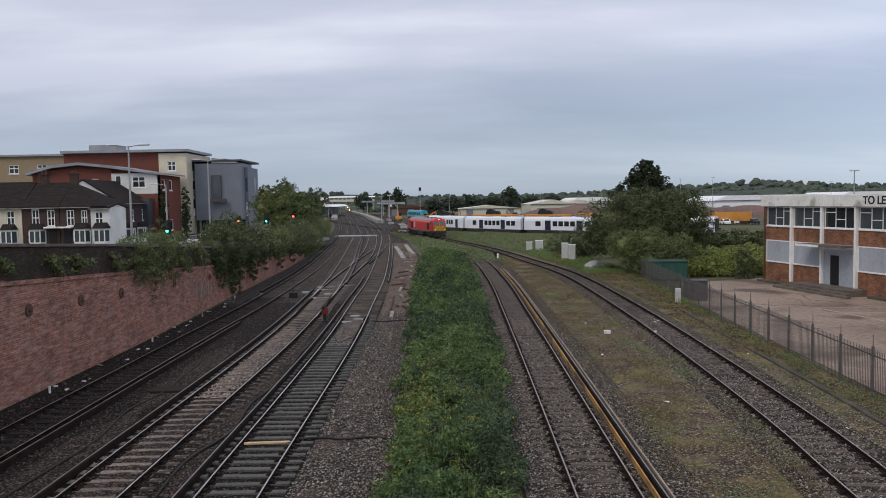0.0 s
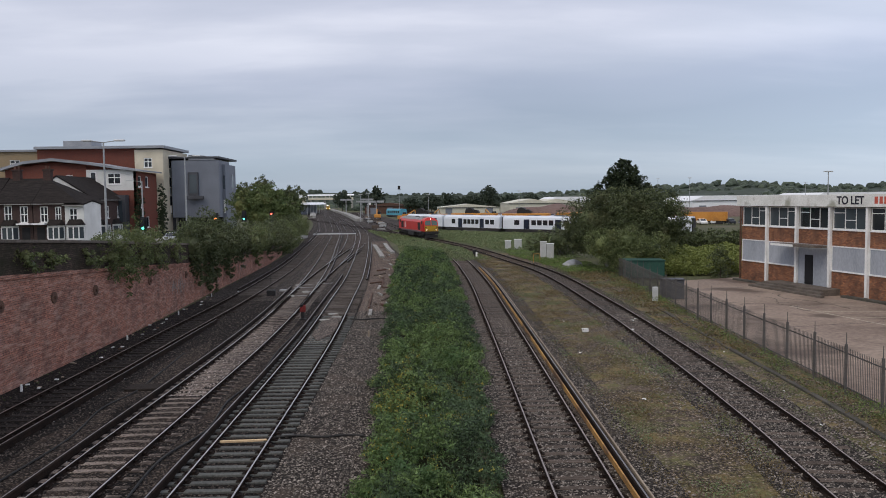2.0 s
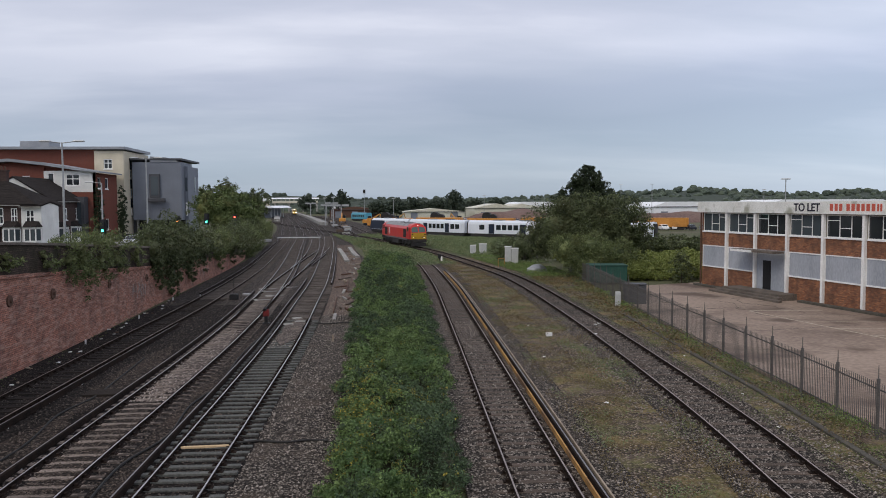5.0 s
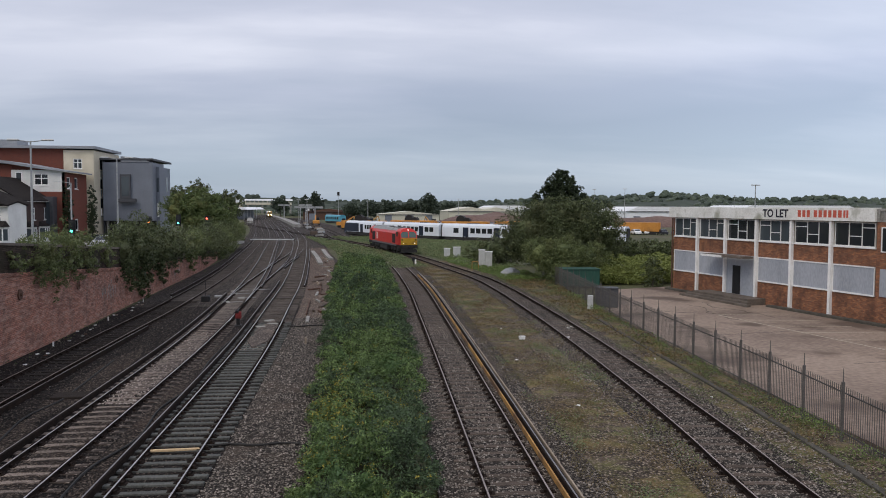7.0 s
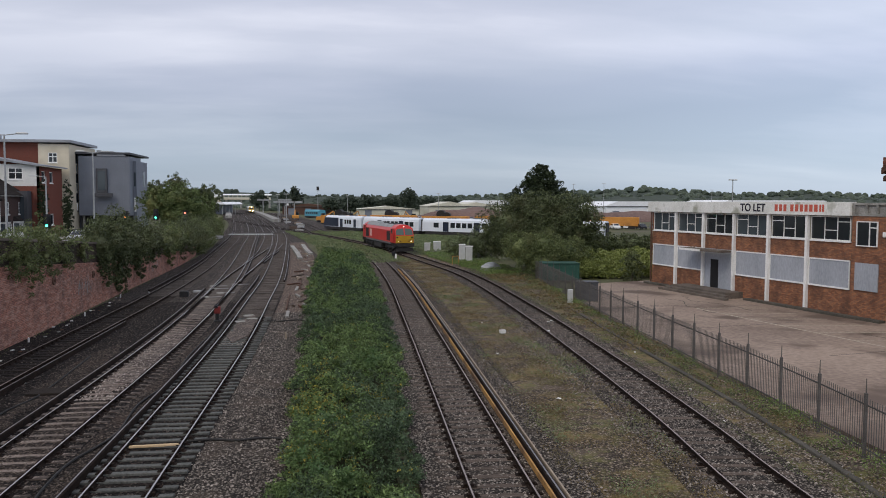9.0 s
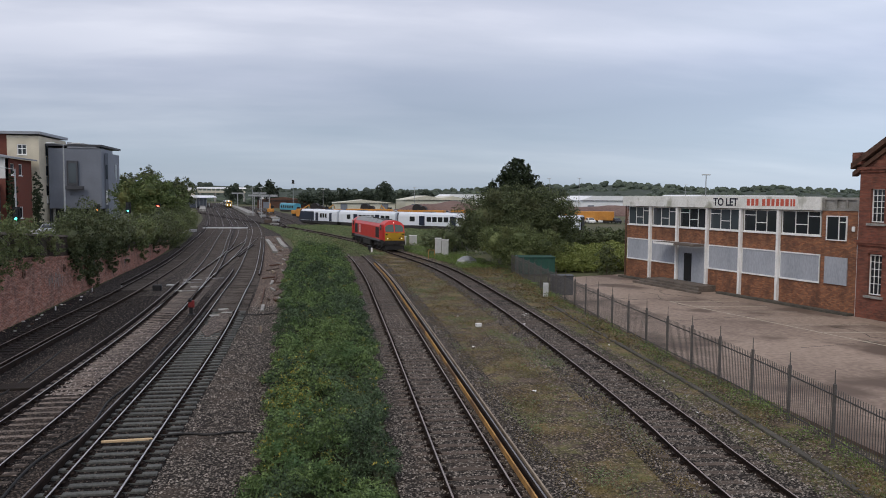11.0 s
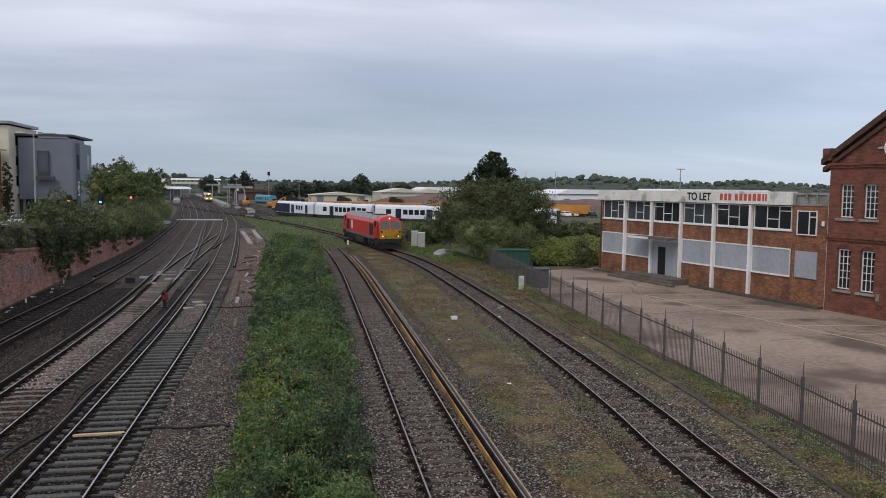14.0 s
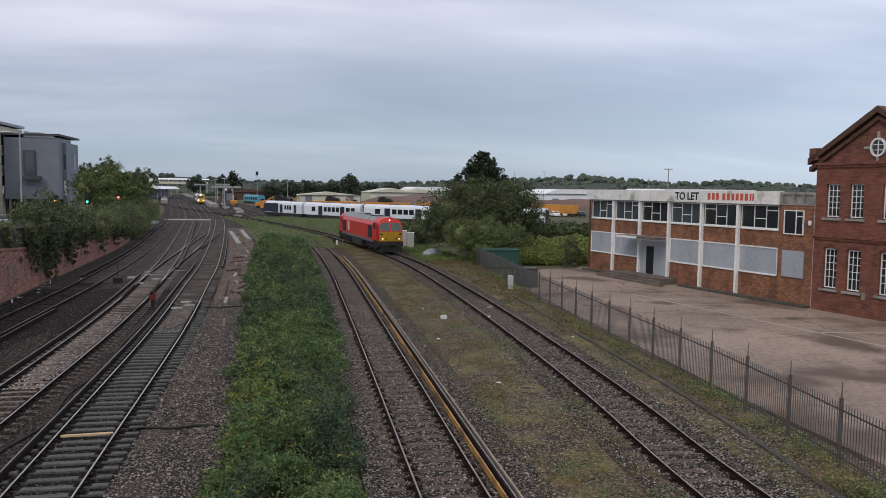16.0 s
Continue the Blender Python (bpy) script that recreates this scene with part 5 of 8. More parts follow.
def flats():
    """Red brick, render and buff flats with flat and barrel roofs."""
    g = 1.4
    root = thing("block_of_flats", "four-storey red brick and render block of flats with metal roofs", "apartment building", pose(-72.0, 125, g))
    win = lambda x, z, w=1.6, h=1.4: (x, z, w, h, (0.5,), [(0.6, 0, 1)])
    facade(root, pose(0, 0, 0), 12.0, 13.9, [win(3.0 + 4.5 * i, z) for i in range(2) for z in (2.0, 4.9, 7.8, 11.2)], BRICK_BUFF, name="wall_buff")
    facade(root, pose(12.02, -0.4, 0), 15.2, 14.2, [win(2, 2), win(6, 2)], BRICK_FLAT, name="wall_red")
    facade(root, pose(27.24, -0.8, 0), 4.4, 14.0, [win(1.4, 11.2, 1.3, 1.5), win(1.4, 8.0, 1.3, 1.5)], RENDER_CREAM, name="wall_render")
    part("side_wall", boxes((31.34, 31.64, -0.5, 12, 0, 14.0)), RENDER_CREAM, root)
    for z in (11.2, 8.2, 5.2):
        for y in (2, 6):
            part("side_window", boxes((31.642, 31.66, y, y + 1.0, z, z + 1.5)), GLASS_PALE, root)
    part("roof", boxes((-0.3, 12.0, -0.4, 12, 13.902, 14.2), (11.9, 32.0, -1.3, 12, 14.202, 14.6)), ROOF_METAL, root, "pale metal roof edge")
    part("core", boxes((0.3, 31.3, 1.5, 11.9, 0, 13.9)), BRICK_FLAT, root)
    part("roof_plant", boxes((15.0, 19.5, 2, 6, 14.6, 15.7), bevel=0.05), ROOF_METAL, root, "grey plant box on the roof")
    f = thing("front_flats", "three-storey red brick flats with a barrel metal roof", "apartment building", pose(-59.8, 114.5, 2.6))
    facade(f, pose(0, 0, 0), 11.6, 10.0, [win(2.2, 2, 1.4, 1.4), win(6, 2, 1.4, 1.4), win(8.6, 7.4, 1.0, 1.2)], BRICK_FLAT, name="wall_red")
    facade(f, pose(11.62, -0.2, 6.3), 7.0, 3.0, [(0.5, 0.5, 0.9, 2.2, (), []), win(3.0, 0.9, 1.9, 1.6)], RENDER_WHITE, name="wall_render")
    facade(f, pose(11.62, -0.2, 0), 7.0, 6.29, [(3.0, 1.0, 2.4, 3.6, (0.5,), [(0.5, 0, 1)])], BRICK_FLAT, name="wall_red")
    facade(f, pose(18.62, -0.2, 0) @ pose(0, 0, 0, 0, 0, 90), 9.0, 9.0, [(1.0, 6.8, 1.3, 1.6, (), []), (4.0, 6.8, 1.3, 1.6, (), []), (1.0, 3.4, 1.3, 1.6, (), []), (4.0, 0.8, 1.3, 1.6, (), [])], BRICK_FLAT, name="wall_side")
    roof = bmesh.new()
    pts = [(-0.6, 9.6), (3, 10.6), (7.0, 11.0), (11.5, 10.5), (16, 9.7), (19.4, 9.2), (19.4, 9.0), (16, 9.4), (11.5, 10.1), (7, 10.6), (3, 10.2), (-0.6, 9.2)]
    prism(roof, pts, "y", -0.8, 9)
    part("roof", roof, ROOF_METAL, f, "curved pale metal roof")
    part("upper_wall", prism(bmesh.new(), [(0.1, 9.2), (3, 10.15), (7, 10.55), (11.5, 10.05), (16, 9.35), (18.4, 9.0), (18.4, 8.0), (0.1, 8.0)], "y", 0.3, 8.8), BRICK_FLAT, f)
    part("bay", boxes((13.6, 17.6, -1.8, -0.21, 0, 5.6)), CLAD_DARK, f, "dark glazed entrance bay")
    part("bay_glass", boxes((14.0, 17.2, -1.84, -1.802, 0.6, 5.0)), GLASS_PALE, f)
    # near-black filling, coloured as the unlit inside of the flats
    part("core", boxes((0.3, 18.2, 0.6, 8.8, 0, 8.0)), GRILLE_AND_SHADE, f)


def grey_block():
    root = thing("grey_clad_building", "grey metal-clad modern building with a box window", "building", pose(-44.4, 127, 1.2))
    part("recess", boxes((0, 4.4, 1.2, 10, 0, 12.9)), CLAD_DARK, root, "dark recessed bay")
    for z in (4.2, 7.2, 10.2):
        part("balcony", boxes((0, 4.2, 0.2, 1.198, z - 0.25, z)), CONCRETE, root)
        part("balustrade", boxes((0, 4.2, 0.2, 0.26, z, z + 1.05)), GLASS_PALE if z > 5 else WHITE_PAINT, root)
    part("cladding", boxes((4.4, 12.0, 0, 7, 3.4, 12.6), bevel=0.05), CLAD_GREY, root, "grey cladding")
    seams = bmesh.new()
    for x in np.arange(5.35, 12.0, 0.95):
        box(seams, x - 0.012, x + 0.012, -0.012, 0.0, 3.5, 12.5)
    for z in (6.4, 9.5):
        box(seams, 4.45, 11.95, -0.011, 0.0, z - 0.012, z + 0.012)
    part("seams", seams, CLAD_GREY, root)
    # solid black fill painted as the shade beneath the cladding
    part("undercroft", boxes((4.6, 12.0, 1.5, 11, 0, 3.39)), GRILLE_AND_SHADE, root)
    for x in (4.9, 7.0, 9.2, 11.4):
        part("column", tube(bmesh.new(), (x, 0.6, 0), (x, 0.6, 3.4), 0.2, seg=12), CONCRETE, root)
    b = part("box_window", boxes((7.1, 8.7, -0.35, -0.014, 6.9, 10.7), bevel=0.03), CLAD_DARK, root, "tall box window")
    part("pane", boxes((7.35, 8.45, -0.37, -0.352, 7.3, 10.3)), GLASS_PALE, b)
    part("sill_box", boxes((6.9, 9.6, -0.9, -0.36, 6.3, 6.88), bevel=0.05), CLAD_DARK, b)
    part("roof_edge", boxes((-0.3, 12.1, -0.2, 12, 12.9, 13.2)), CLAD_DARK, root)
    lid = bmesh.new()
    prism(lid, [(7.2, 12.61), (11.6, 12.61), (11.0, 13.0), (9.6, 13.35), (7.2, 13.5)], "y", -0.1, 5)
    part("roof_light", lid, ROOF_METAL, root, "pale curved rooflight")
    side = new("side_block")
    side.parent, side.matrix_basis = root, pose(12.02, 2.0, 0)
    part("cladding", boxes((0, 0.5, 0, 7, 0, 12.0)), CLAD_GREY, side)
    for y, z in ((2, 8), (2, 4), (4.2, 8), (5.6, 5)):
        part("slot_window", boxes((0.1, 0.4, -0.03, -0.002, z, z + 2.2)) if y == 2 else boxes((0.502, 0.53, y, y + 1, z, z + 2.4)), WHITE_PAINT if (y, z) == (2, 4) else GLASS_PALE, side)


def street_lamp(x, y, h, label, arms=(-1, 1)):
    root = thing("street_lamp", label, "street lamp", pose(x, y, road_z(y)), "street lamps")
    part("column", tube(bmesh.new(), (0, 0, 0), (0, 0, h), 0.11, 0.06, 10), GALV, root)
    for s in arms:
        part("arm", tube(bmesh.new(), (0, 0, h - 0.05), (s * 1.0, 0, h + 0.08), 0.035, seg=6), GALV, root)
        part("lantern", box(bmesh.new(), -0.42, 0.42, -0.15, 0.15, -0.07, 0.07, bevel=0.05, m=pose(s * 1.25, 0, h + 0.1)), CABINET_GREY, root, "flat grey lantern")


def traffic_light(x, y, z, lit, lamp, h=3.3):
    root = thing("traffic_light", "traffic light on a grey pole with one lamp lit", "traffic light", pose(x, y, z), "traffic lights")
    part("pole", tube(bmesh.new(), (0, 0, 0), (0, 0, h - 0.2), 0.06, seg=8), GALV, root)
    part("backing_board", boxes((-0.3, 0.3, -0.02, 0.02, h - 0.75, h + 0.65)), BLACK, root)
    part("housing", boxes((-0.17, 0.17, -0.2, -0.022, h - 0.6, h + 0.5), bevel=0.02), BLACK, root)
    for i, nm in enumerate(("red", "amber", "green")):
        part("lens", tube(bmesh.new(), (0, -0.2, h + 0.32 - 0.36 * i), (0, -0.24, h + 0.32 - 0.36 * i), 0.115, 0.115, 14), lamp if i == lit else GLASS, root)


def car(x, y, z, rot, paint, label):
    root = thing("parked_car", label, "car", pose(x, y, z, 0, 0, rot), "parked cars")
    o = [(-2.1, 0.3), (-2.15, 0.75), (-1.9, 0.92), (-1.3, 0.98), (-0.75, 1.42), (0.9, 1.45), (1.6, 1.0), (2.1, 0.92), (2.15, 0.5), (2.1, 0.3)]
    body = bmesh.new()
    prism(body, o, "y", -0.85, 0.85)
    bmesh.ops.bevel(body, geom=[e for e in body.edges if abs(e.verts[0].co.y - e.verts[1].co.y) < 0.01], offset=0.08, segments=2, affect="EDGES")
    part("body", body, paint, root)
    for s in (-1, 1):
        g = bmesh.new()
        prism(g, [(-1.15, 1.0), (-0.68, 1.36), (0.82, 1.38), (1.35, 1.02)], "y", min(s * 0.852, s * 0.862), max(s * 0.852, s * 0.862))
        part("side_glass", g, GLASS, root)
        for xx in (-1.35, 1.3):
            w = part("wheel", tube(bmesh.new(), (xx, s * 0.72, 0.31), (xx, s * 0.88, 0.31), 0.31, seg=16), BLACK, root)
            part("hub", tube(bmesh.new(), (xx, s * 0.88, 0.31), (xx, s * 0.895, 0.31), 0.18, seg=12), GALV, w)
        part("lamp", boxes((2.1, 2.17, s * 0.6 - 0.15, s * 0.6 + 0.15, 0.62, 0.78)), GLASS_PALE, root)
    sc = bmesh.new()
    vs = [sc.verts.new(p) for p in ((-1.28, -0.7, 1.0), (-1.28, 0.7, 1.0), (-0.8, -0.65, 1.38), (-0.8, 0.65, 1.38), (-1.33, -0.7, 1.02), (-1.33, 0.7, 1.02), (-0.85, -0.65, 1.4), (-0.85, 0.65, 1.4))]
    bmesh.ops.convex_hull(sc, input=vs)
    part("windscreen", sc, GLASS, root)
    return root


houses()
flats()
grey_block()
street_lamp(-24.7, 62, 9.0, "tall grey double-arm street lamp behind the parapet")
street_lamp(-25.3, 85, 9.6, "tall grey double-arm street lamp by the grey building")
street_lamp(-29.6, 84, 7.0, "slim street lamp beside the traffic light", (-1,))
traffic_light(-26.4, 75, road_z(75), 2, LAMP_GREEN, 2.5)
traffic_light(-22.5, 100, road_z(100), 2, LAMP_GREEN, 3.3)
traffic_light(-19.95, 105, road_z(105), 0, LAMP_RED, 3.2)
traffic_light(-25.0, 96, road_z(96), 1, LAMP_AMBER, 3.0)
SIGN = thing("warning_sign", "small white triangular road sign on a pole", "road sign", pose(-19.2, 105, road_z(105)))
part("pole", tube(bmesh.new(), (0, 0, 0), (0, 0, 2.4), 0.04), GALV, SIGN)
part("plate", prism(bmesh.new(), [(-0.45, 1.8), (0.45, 1.8), (0, 2.6)], "y", -0.06, -0.042), WHITE_PAINT, SIGN)
SILVER = material("silver_car_paint", (0.42, 0.43, 0.45), (0.55, 0.56, 0.58), 0.35, 1, 10, 0, metal=0.4)
DARK_CAR = material("dark_car_paint", (0.02, 0.022, 0.03), (0.04, 0.042, 0.05), 0.3, 1, 10, 0)
for q in ((-33.0, 112, 5, SILVER, "silver parked car outside the grey building"), (-31.4, 104, 12, WHITE_PAINT, "white parked car outside the grey building"), (-36.5, 114, 0, DARK_CAR, "dark parked car outside the grey building"), (-30.6, 98, 80, SILVER, "silver car waiting at the lights")):
    car(q[0], q[1], road_z(q[1]) - 0.1, q[2], q[3], q[4])
setting("forecourt", sheet([(-42, 99), (-27.5, 94), (-28, 126), (-44, 126)], 0.6, 2.0), CONCRETE, "pale paved forecourt before the grey building", "pavement")


# ---------------------------------------------------------------- trains
def wheelset(parent, y, r=0.53):
    w = new("wheelset")
    w.parent, w.matrix_basis = parent, pose(0, y, r)
    w.empty_display_size = 0.2
    for s in (-1, 1):
        bm = bmesh.new()
        tube(bm, (s * 0.69, 0, 0), (s * 0.82, 0, 0), r, r, 24)
        tube(bm, (s * 0.82, 0, 0), (s * 0.86, 0, 0), 0.2, 0.16, 12)
        for k in range(4):
            a = k * math.pi / 2
            box(bm, s * 0.825 - 0.01, s * 0.825 + 0.01, -0.05, 0.05, 0.2, 0.4, m=pose(0, 0, 0, math.degrees(a)))
        part("wheel", bm, BOGIE, w)
    part("axle", tube(bmesh.new(), (-0.7, 0, 0), (0.7, 0, 0), 0.09), BOGIE, w)
    return w


def locomotive():
    """A six-axle freight diesel: nose at y = 0, tail at y = 21.3."""
    root = thing("diesel_locomotive", "red diesel freight locomotive with yellow front, on the yard line", "locomotive")
    L = 21.3
    body = bmesh.new()
    prism(body, [(-1.3, 1.34), (-1.3, 2.9), (-1.1, 3.3), (1.1, 3.3), (1.3, 2.9), (1.3, 1.34)], "y", 2.75, L - 2.4)
    part("body", body, LOCO_RED, root)
    roof = bmesh.new()
    prism(roof, [(-1.14, 3.302), (-0.75, 3.72), (0.75, 3.72), (1.14, 3.302)], "y", 2.8, L - 2.5)
    part("roof", roof, LOCO_ROOF, root, "weathered grey roof")
    for y0 in (0.5, L - 2.45):
        cab = bmesh.new()
        rear = y0 > 5
        # arched section, the front raked back above the waist
        arch = [(1.32 * math.cos(q), 2.78 + 0.95 * math.sin(q) ** 0.8) for q in np.linspace(0, math.pi, 15)]
        ya, yb = (0.12, 2.75) if not rear else (L - 2.4, L - 0.12)
        prism(cab, [(-1.32, 1.30), (1.32, 1.30), *arch], "y", ya, yb)
        bmesh.ops.bisect_plane(cab, geom=cab.verts[:] + cab.edges[:] + cab.faces[:], plane_co=(0, 0, 2.28), plane_no=(0, 0, 1))
        for v in cab.verts:
            if v.co.z > 2.28 and abs(v.co.y - (yb if rear else ya)) < 0.01:
                v.co.y += (v.co.z - 2.28) * (-0.47 if rear else 0.47)
            if abs(v.co.y - (yb if rear else ya)) < 0.8:
                v.co.x *= 0.94
        c = part("cab", cab, LOCO_RED, root)
        f = -1 if not rear else 1
        yf = 0.12 if not rear else L - 0.12
        pan = bmesh.new()
        box(pan, -1.2, 1.2, min(yf, yf + f * 0.05), max(yf, yf + f * 0.05), 1.3, 2.27, bevel=0.015)
        part("warning_panel", pan, LOCO_YELLOW, c, "yellow warning panel")
        for s in (-1, 1):
            scr = bmesh.new()
            vs = []
            for x, z in ((0.08, 2.36), (1.12, 2.36), (1.12, 2.9), (0.9, 3.14), (0.08, 3.24)):
                for o2 in (0.003, 0.03):
                    vs.append(scr.verts.new((s * x, yf - f * 0.47 * (z - 2.28) + f * o2, z + 0.4 * o2)))
            bmesh.ops.convex_hull(scr, input=vs)
            part("windscreen", scr, GLASS_GREEN, c, "green-tinted windscreen")
            sw = (1.55, 2.3) if not rear else (L - 2.3, L - 1.55)
            part("cab_window", boxes((s * 1.325 - 0.012, s * 1.325 + 0.012, sw[0], sw[1], 2.5, 3.15)), GLASS, c)
            part("cab_door", boxes((s * 1.325 - 0.01, s * 1.325 + 0.01, sw[0] - 0.75, sw[0] - 0.15, 1.4, 3.2) if not rear else (s * 1.325 - 0.01, s * 1.325 + 0.01, sw[1] + 0.1, sw[1] + 0.7, 1.4, 3.2)), LOCO_RED, c)
            if not rear:
                part("headlight", tube(bmesh.new(), (s * 0.86, yf - 0.05, 1.56), (s * 0.86, yf - 0.10, 1.56), 0.06, 0.055, 14), LAMP_WHITE, c, "lit round headlight")
                part("marker_light", tube(bmesh.new(), (s * 0.6, yf - 0.05, 1.56), (s * 0.6, yf - 0.08, 1.56), 0.07, 0.07, 12), GLASS, c)
                part("horn_grille", boxes((s * 1.0 - 0.12, s * 1.0 + 0.12, yf - 0.055, yf - 0.051, 1.95, 2.12)), GRILLE_AND_SHADE, c)
        part("centre_pillar", boxes((-0.06, 0.06, yf - 0.02, yf + 0.0, 2.24, 2.4)), LOCO_YELLOW, c)
        if not rear:
            part("top_light", tube(bmesh.new(), (0, 0.58, 3.46), (0, 0.70, 3.46), 0.065, 0.065, 12), LAMP_WHITE, c, "lit headlight above the windscreens")
        part("buffer_beam", boxes((-1.3, 1.3, 0.1 if not rear else L - 0.4, 0.4 if not rear else L - 0.1, 0.78, 1.298)), BOGIE, root)
        for s in (-1, 1):
            b = bmesh.new()
            ys = (0.1, -0.35) if not rear else (L - 0.1, L + 0.35)
            tube(b, (s * 0.87, ys[0], 1.05), (s * 0.87, ys[1], 1.05), 0.12, 0.12, 12)
            tube(b, (s * 0.87, ys[1], 1.05), (s * 0.87, ys[1] + (0.06 if rear else -0.06), 1.05), 0.25, 0.25, 16)
            part("buffer", b, BOGIE, root)
        part("coupling", boxes((-0.12, 0.12, -0.3 if not rear else L, 0.1 if not rear else L + 0.3, 0.85, 1.1)), BOGIE, root)
        pl = bmesh.new()
        prism(pl, [(-1.25, 0.2), (1.25, 0.2), (1.1, 0.72), (-1.1, 0.72)], "y", 0.0 if not rear else L - 0.12, 0.12 if not rear else L)
        part("snow_plough", pl, BOGIE, root)
    part("sole_bar", boxes((-1.335, -1.2, 2.6, L - 2.6, 1.1, 1.338), (1.2, 1.335, 2.6, L - 2.6, 1.16, 1.338)), EMU_GREY, root, "grey sole bar")
    part("underframe", boxes((-1.19, 1.19, 0.4, L - 0.4, 0.95, 1.33)), BOGIE, root)
    part("fuel_tank", boxes((-1.3, 1.3, 8.3, 13.0, 0.28, 0.95), bevel=0.08), BOGIE, root)
    for y0, y1, z0, z1, nm in ((3.0, 4.9, 1.5, 2.8, "side_grille"), (16.6, 18.6, 1.5, 2.8, "side_grille"), (8.6, 9.4, 1.6, 2.7, "side_door")):
        for s in (-1, 1):
            if nm == "side_grille":
                g = bmesh.new()
                x = s * 1.3
                box(g, min(x, x + s * 0.012), max(x, x + s * 0.012), y0, y1, z0, z1)
                part(nm, g, GRILLE_AND_SHADE, root, "dark ventilation grille")
    for s in (-1, 1):
        x = s * 1.301
        for i, (y0, w) in enumerate(((14.6, 0.2), (14.95, 0.2), (15.3, 0.2))):
            part("livery_bar", boxes((min(x, x + s * 0.006), max(x, x + s * 0.006), y0, y0 + w, 1.7, 2.75)), WHITE_PAINT, root, "white livery bar")
    for y0, y1 in ((4.0, 7.0), (13.2, 18.4)):
        part("roof_fan", boxes((-0.62, 0.62, y0, y1, 3.722, 3.80), bevel=0.02), GRILLE_AND_SHADE if y0 < 5 else LOCO_ROOF, root)
    part("exhaust", boxes((-0.3, 0.3, 10.0, 11.0, 3.722, 3.86), bevel=0.02), GRILLE_AND_SHADE, root)
    for yc in (4.2, L - 4.2):
        bg = new("bogie")
        bg.parent, bg.matrix_basis = root, pose(0, yc, 0)
        bg.empty_display_size = 0.2
        fr = bmesh.new()
        for s in (-1, 1):
            box(fr, s * 0.98 - 0.09, s * 0.98 + 0.09, -2.6, 2.6, 0.55, 0.88, bevel=0.03)
            for yy in (-1.95, 0, 1.95):
                box(fr, s * 1.0 - 0.13, s * 1.0 + 0.13, yy - 0.22, yy + 0.22, 0.35, 0.75, bevel=0.03)
            for yy in (-1.0, 1.0):
                tube(fr, (s * 1.05, yy, 0.5), (s * 1.05, yy, 0.95), 0.12, 0.12, 10)
        part("bogie_frame", fr, BOGIE, bg)
        for yy in (-1.95, 0, 1.95):
            LOCO_WHEELS.append((wheelset(bg, yy), yy))
    return root


LOCO_WHEELS = []


def coach(root, L, front, body_mat, front_mat, windows, doors, width=1.4, lamp=None):
    """A coach body 0..L along y, nose at y = 0 when front."""
    sec = [(-width, 1.05), (-width, 2.9), (-width + 0.12, 3.35), (-0.75, 3.72), (0.75, 3.72), (width - 0.12, 3.35), (width, 2.9), (width, 1.05)]
    part("body", prism(bmesh.new(), sec, "y", 0.9 if front else 0.25, L - 0.25), body_mat, root)
    part("skirt", boxes((-width + 0.05, width - 0.05, 0.9, L - 0.4, 0.45, 1.048)), BOGIE, root, "dark underframe")
    for s in (-1, 1):
        x = s * (width + 0.001)
        for a, b in windows:
            part("window", boxes((min(x, x + s * 0.012), max(x, x + s * 0.012), a, b, 1.85, 2.85)), GLASS, root)
        for a, b in doors:
            part("door", boxes((min(x, x + s * 0.016), max(x, x + s * 0.016), a, b, 1.08, 3.0)), EMU_BLUE, root, "navy double door")
    for a, b in ((0.3, 0.42), (0.62, 0.72)):
        part("roof_pod", boxes((-0.6, 0.6, L * a, L * b, 3.722, 3.86), bevel=0.03), EMU_GREY, root)
    part("gangway", boxes((-0.7, 0.7, L - 0.248, L + 0.02, 1.0, 3.4)), GRILLE_AND_SHADE, root)
    for yc in (2.8, L - 2.8):
        bg = new("bogie")
        bg.parent, bg.matrix_basis = root, pose(0, yc, 0)
        part("bogie_frame", boxes((-1.2, 1.2, -1.7, 1.7, 0.3, 0.62), bevel=0.04), BOGIE, bg)
        for yy in (-1.25, 1.25):
            for s in (-1, 1):
                part("wheel", tube(bmesh.new(), (s * 0.68, yy, 0.42), (s * 0.8, yy, 0.42), 0.42, seg=18), BOGIE, bg)
    if front:
        o = [(0.06, 0.6), (0.0, 1.4), (0.1, 2.1), (0.62, 3.2), (0.95, 3.6), (0.95, 0.6)]
        nose = bmesh.new()
        prism(nose, o, "x", -width + 0.06, width - 0.06)
        part("cab_front", nose, front_mat, root, "cab front")
        scr = bmesh.new()
        vs = [scr.verts.new((x, 0.1 + 0.52 * t - 0.015 - o2, 2.1 + 1.1 * t)) for x in (-width + 0.3, width - 0.3) for t in (0.06, 0.85) for o2 in (0.0, 0.02)]
        bmesh.ops.convex_hull(scr, input=vs)
        part("windscreen", scr, GLASS, root)
        if lamp:
            for s in (-1, 1):
                part("headlight", tube(bmesh.new(), (s * 0.85, 0.03, 1.35), (s * 0.85, -0.05, 1.35), 0.17, 0.16, 12), lamp, root, "lit headlight")
            part("top_light", tube(bmesh.new(), (0, 0.62, 3.3), (0, 0.52, 3.3), 0.14, 0.14, 12), lamp, root, "lit upper headlight")
    return root


EMU_LINE = spline([(-5.5, 206), (-2.7, 197), (5.7, 180), (17.2, 163), (31.5, 149), (47, 137), (64, 127)], 0.5)


